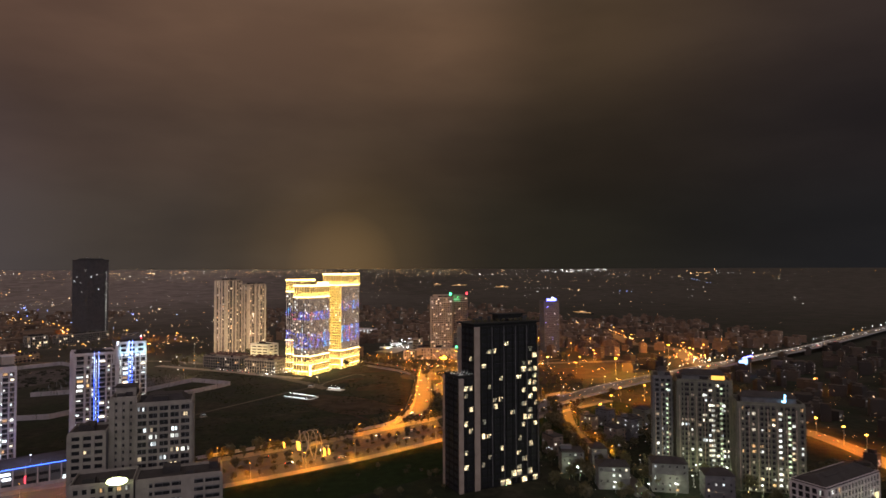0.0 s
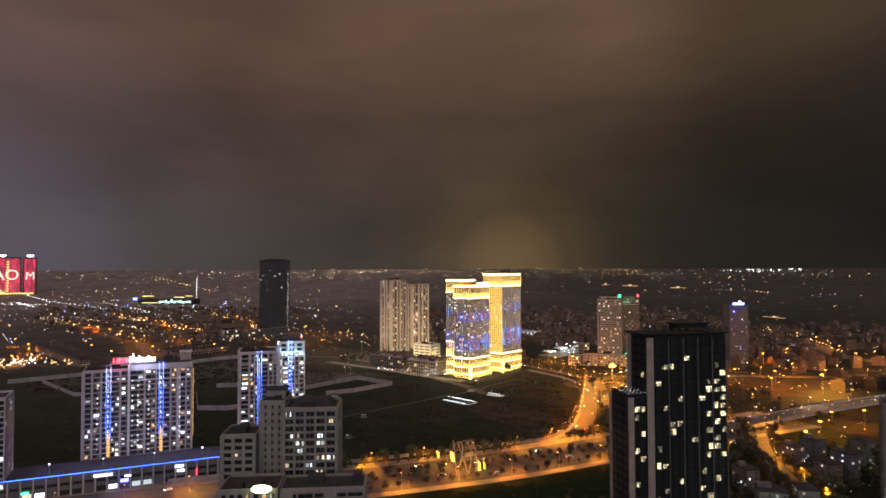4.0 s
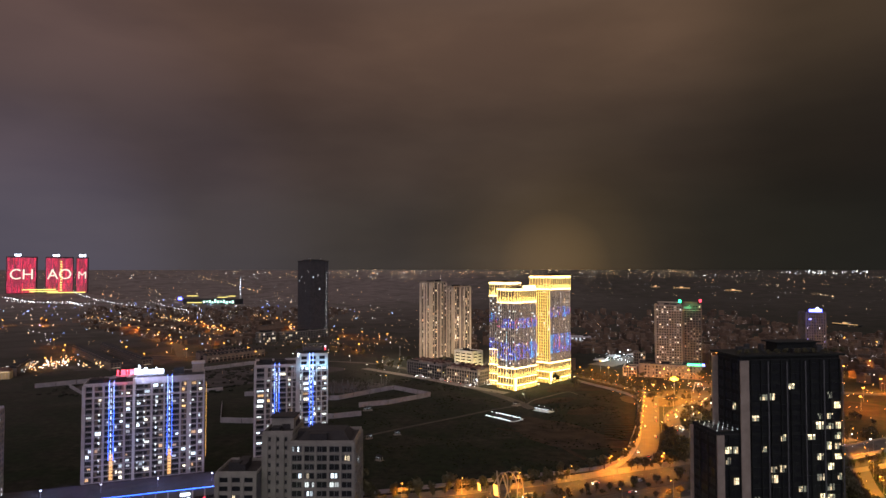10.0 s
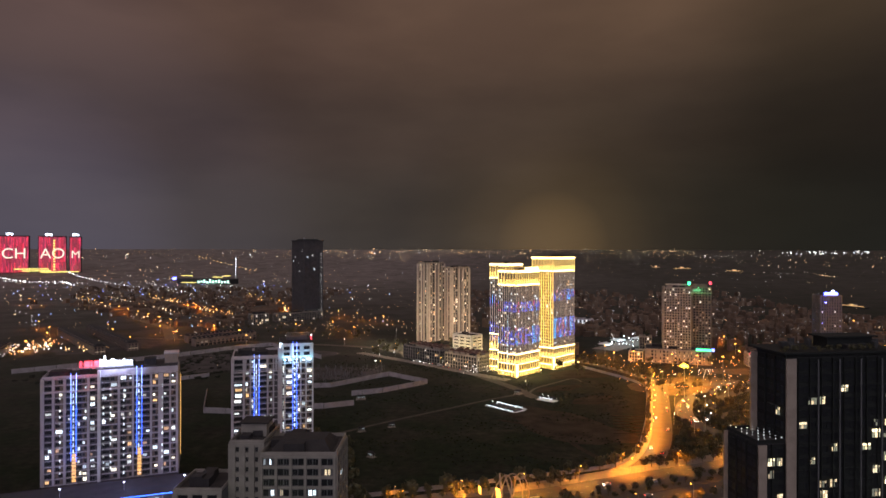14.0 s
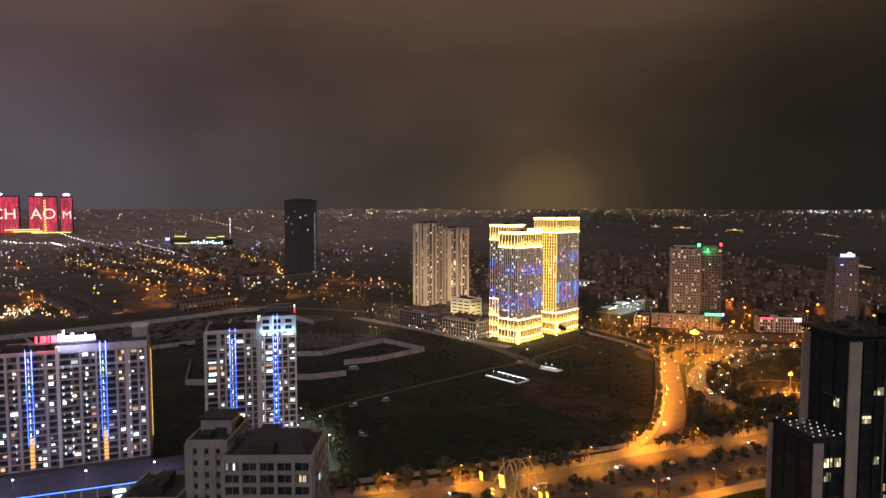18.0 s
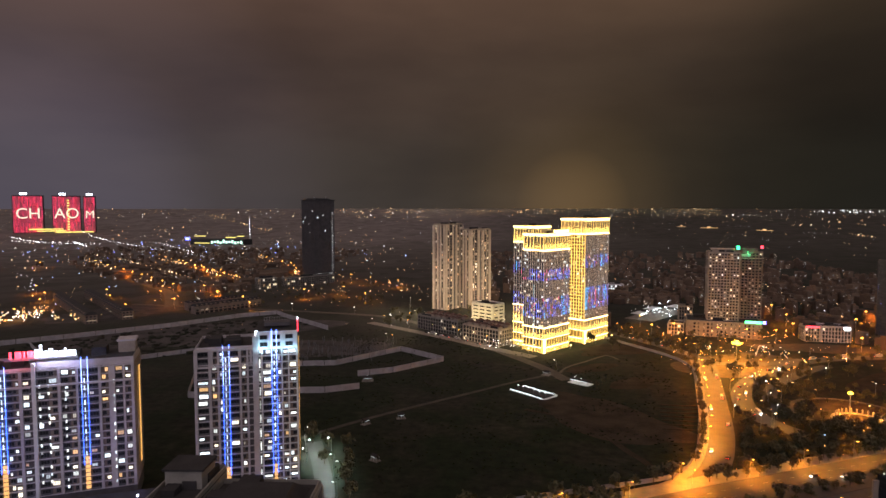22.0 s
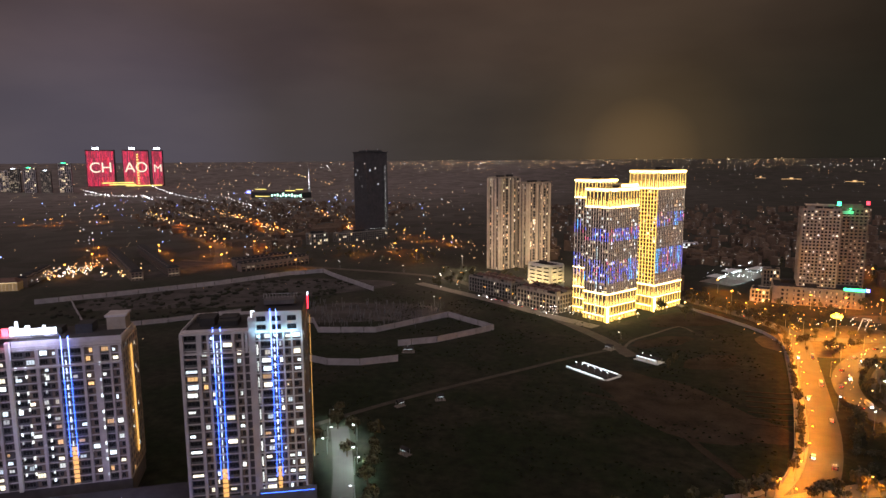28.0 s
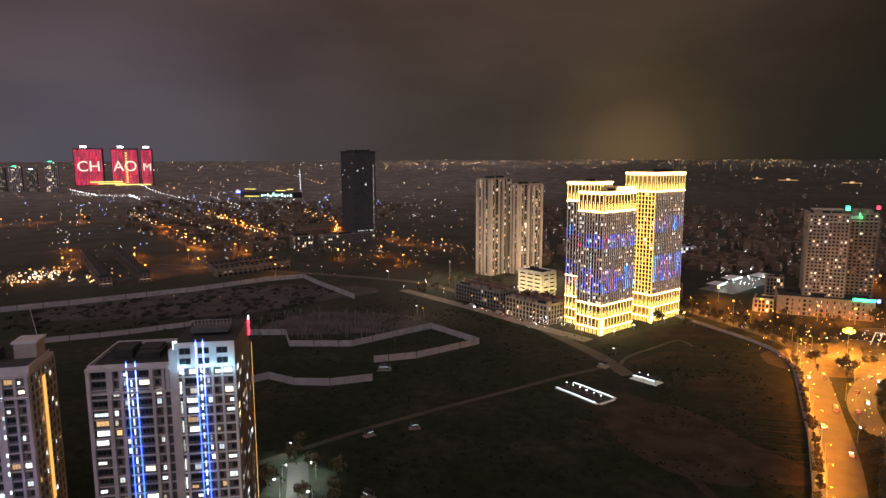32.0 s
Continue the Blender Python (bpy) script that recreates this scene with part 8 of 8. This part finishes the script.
# busy lights round the junction
for i, (line, m, step, px) in enumerate(((UPPER, FAR_S, 11, 1.0), (LOOP[:30], FAR_S, 10, 1.0), (LOOP[:30], FAR_WB, 17, 0.9))):
    lamp_string([(p.x, p.y) for p in line[::4]], step, m, px, 160 + i, "headlights and small lamps along the junction roads", 5.0, 2.5)
cluster(46, 226, 778, 34, 12, FAR_WB, 0.9, 170, "small white lights of stalls at the junction")
cluster(50, 250, 838, 50, 10, FAR_S, 0.9, 171, "warm shop lights below the junction towers")
cluster(34, 196, 990, 22, 22, FAR_WB, 1.1, 172, "stark white lamps in a yard")

# attics and court lamps of the corner blocks
for o, w, d, h in zip(corners, (33, 12, 36), (24, 20, 22), (57, 57.5, 50)):
    att = part("attic", box_mesh("attic", w - 7, d - 8, 3.4, M["greydark"]), o, pose(3.5, 4.5, h + 0.3))
    part("attic_roof", mesh("attic_roof", [(-0.8, -0.8, 0), (w - 6.2, -0.8, 0), (w - 6.2, d - 7.2, 0), (-0.8, d - 7.2, 0), (1.5, (d - 8) / 2, 2.6), (w - 8.5, (d - 8) / 2, 2.6)],
                            [(0, 1, 5, 4), (1, 2, 5), (2, 3, 4, 5), (3, 0, 4), (3, 2, 1, 0)], [M["roof"]]), att, pose(0, 0, 3.4))
for o, w, stairs in zip(corners, (33, 12, 36), ((20.5,), (), (22.0,))):
    front = face_frame("front", w, 24)
    for x in range(1, w, 5 if w > 12 else 4):
        part("pilaster", box_mesh("pilaster", 0.55, 0.3, 46, M["taupe"]), o, front @ pose(x, -1.0, 2), "pale thin pilaster")
    for x in stairs:
        for j in range(14):
            if (j * 5 + w) % 7:
                part("stair_window", box_mesh("stair_window", 1.5, 0.3, 1.3, COOL[1]), o, front @ pose(x, -0.75, 4 + j * 3.15), "pale lit stair window")
# the wall glows of itself in place of amber light on it
part("lit_attic_wall", box_mesh("lit_attic_wall", 8, 0.3, 3.0, emit("amber_wall_glow", (1.0, 0.5, 0.05), 1.3)), corners[0], pose(21, 3.6, 57.6), "roof terrace wall glowing amber as if lit")
COURT = bpy.data.lights.new("court_light", "POINT")
COURT.energy, COURT.color, COURT.shadow_soft_size = 1300, (0.95, 1.0, 0.62), 0.4
lamp_kind("court", 7, LED_W, COURT, "short court lamp with a pale head between the houses", 1.0, 0.7)
for x, y in ((247, 323), (262, 313), (231, 338), (259, 281), (276, 273), (218, 322), (194, 336), (232, 306), (266, 230), (283, 235), (299, 240), (182, 309), (214, 297), (199, 301), (171, 342)):
    lamp("court", x, y, 200, 0.1)
part("hipped_roof", mesh("hipped_roof", [(-0.6, -0.6, 0), (52.6, -0.6, 0), (52.6, 18.6, 0), (-0.6, 18.6, 0), (7, 9, 3.6), (45, 9, 3.6)],
                         [(0, 1, 5, 4), (1, 2, 5), (2, 3, 4, 5), (3, 0, 4), (3, 2, 1, 0)], [M["roof"]]), LONGB, pose(0, 0, 20.9), "dark hipped roof")
for i, (m, step, px, off, txt) in enumerate(((FAR_WB, 13, 1.5, 3, "white headlights on the busy street"), (RED, 15, 1.4, -3, "red tail lights on the busy street"), (FAR_S, 17, 1.6, 8, "orange lamps along the busy street"))):
    lamp_string([(p.x, p.y) for p in offset(EAST, off)], step, m, px, 180 + i, txt, 1.5, 1.2 if i < 2 else 7)
cluster(46, 330, 470, 90, 60, FAR_S, 1.2, 190, "orange lamps among the houses by the viaduct")
cluster(60, 300, 430, 80, 60, FAR_WB, 1.1, 191, "white lamps among the houses by the viaduct")
cluster(60, 215, 350, 40, 34, FAR_WB, 1.0, 192, "white lamps between the town houses")
cluster(34, 330, 640, 70, 60, FAR_S, 1.3, 193, "orange lamps beyond the viaduct")
cluster(26, 420, 690, 90, 50, FAR_S, 1.4, 194, "orange lamps along the far crossing")


def skyline(n, a0, a1, m, px, seed, label):
    def spot(r):
        a, d = radians(r.uniform(a0, a1)), r.uniform(4150, 4600)
        return (d * math.sin(a), d * math.cos(a))
    light_field("light_cluster", n, spot, rise, px, m, seed, label)


skyline(190, -62, 12, FAR_O, 0.9, 200, "dense band of town lights along the skyline")
skyline(80, -30, 36, FAR_O, 0.7, 205, "orange town lights along the skyline")
skyline(60, -62, 40, FAR_WB, 1.0, 201, "white town lights along the skyline")
skyline(24, 30, 52, FAR_S, 0.9, 202, "orange road lamps along the skyline")
cluster(80, -880, 1650, 300, 330, FAR_W, 1.0, 203, "white lamps of the far western district")
cluster(40, -1000, 1750, 260, 300, FAR_BL, 1.1, 204, "blue lamps of the far western district")
# rows of lights across the far eastern plain
ROWS = ((558, 4102, 1300, 4187, 40, FAR_O, 0.9), (1282, 4130, 1867, 3977, 34, FAR_W, 0.9), (1889, 4023, 2307, 3574, 46, FAR_W, 0.9), (2357, 3599, 2642, 3347, 40, FAR_O, 0.9), (511, 3758, 915, 3724, 44, FAR_W, 0.8),
        (1149, 3545, 1220, 3466, 18, FAR_W, 1.0), (532, 1623, 570, 1544, 9, FAR_WB, 1.1), (1855, 3236, 1974, 3061, 60, FAR_O, 0.9), (1184, 3758, 1576, 3733, 52, FAR_O, 0.8), (1334, 3128, 1416, 3081, 11, FAR_W, 1.0),
        (1475, 3026, 1485, 2871, 7, FAR_O, 1.0), (1636, 2747, 1695, 2722, 22, FAR_BL, 1.3), (2403, 3220, 2333, 2973, 34, FAR_BL, 1.1), (2622, 3500, 2715, 3456, 13, FAR_S, 1.2))
for i, (x0, y0, x1, y1, step, m, px) in enumerate(ROWS):
    lamp_string([(x0, y0), ((x0 + x1) / 2, (y0 + y1) / 2), (x1, y1)], step, m, px, 220 + i, "row of distant lights across the dark plain", 8.0, 7.0)


def lit_barge(x0, y0, x1, y1, h, label):
    """A long low vessel moored far off, with a lit rail and a lit cabin."""
    d = Vector((x1 - x0, y1 - y0))
    L = d.length
    t = thing("moored_barge", pose(x0, y0, rise(math.hypot(x0, y0 - 130)) + 1.5, rz=math.degrees(math.atan2(d.y, d.x))), label, "barge", "moored barges")
    part("hull", mesh("hull", [(-2, 0, 3), (L + 2, 0, 3), (L + 2, 14, 3), (-2, 14, 3), (3, 2, -3), (L - 3, 2, -3), (L - 3, 12, -3), (3, 12, -3)],
                       [(0, 1, 2, 3), (4, 5, 1, 0), (5, 6, 2, 1), (6, 7, 3, 2), (7, 4, 0, 3), (7, 6, 5, 4)], [M["charcoal"]]), t)
    part("rail_light", box_mesh("rail_light", L, 0.6, h * 0.45, WARM[2]), t, pose(0, -0.4, 3.3), "warm lit rail")
    part("cabin", box_mesh("cabin", L * 0.22, 9, h * 2.2, M["beige"]), t, pose(L * 0.38, 2, 3))
    part("cabin_light", box_mesh("cabin_light", L * 0.16, 0.5, h * 1.4, WARM[2]), t, pose(L * 0.41, 1.4, 4.6), "amber cabin light")


# traffic along the near viaduct
for i, (off, m, step, px) in enumerate(((4, FAR_WB, 19, 1.7), (5.5, FAR_W, 13, 1.5), (-4, RED, 29, 1.3), (-5, FAR_S, 23, 1.2))):
    lamp_string([(p.x, p.y) for p in offset(FLY, off) if 300 < p.x < 900][::3], step, m, px, 260 + i, "lights of traffic on the viaduct", 1.0, 9.0)
for x0, y0, x1, y1, h in ((893, 3555, 936, 3546, 4.5), (986, 3475, 1063, 3449, 4.0), (1189, 3301, 1248, 3254, 3.5), (823, 1634, 846, 1572, 1.8)):
    lit_barge(x0, y0, x1, y1, h, "distant barge outlined by warm lights on dark water")
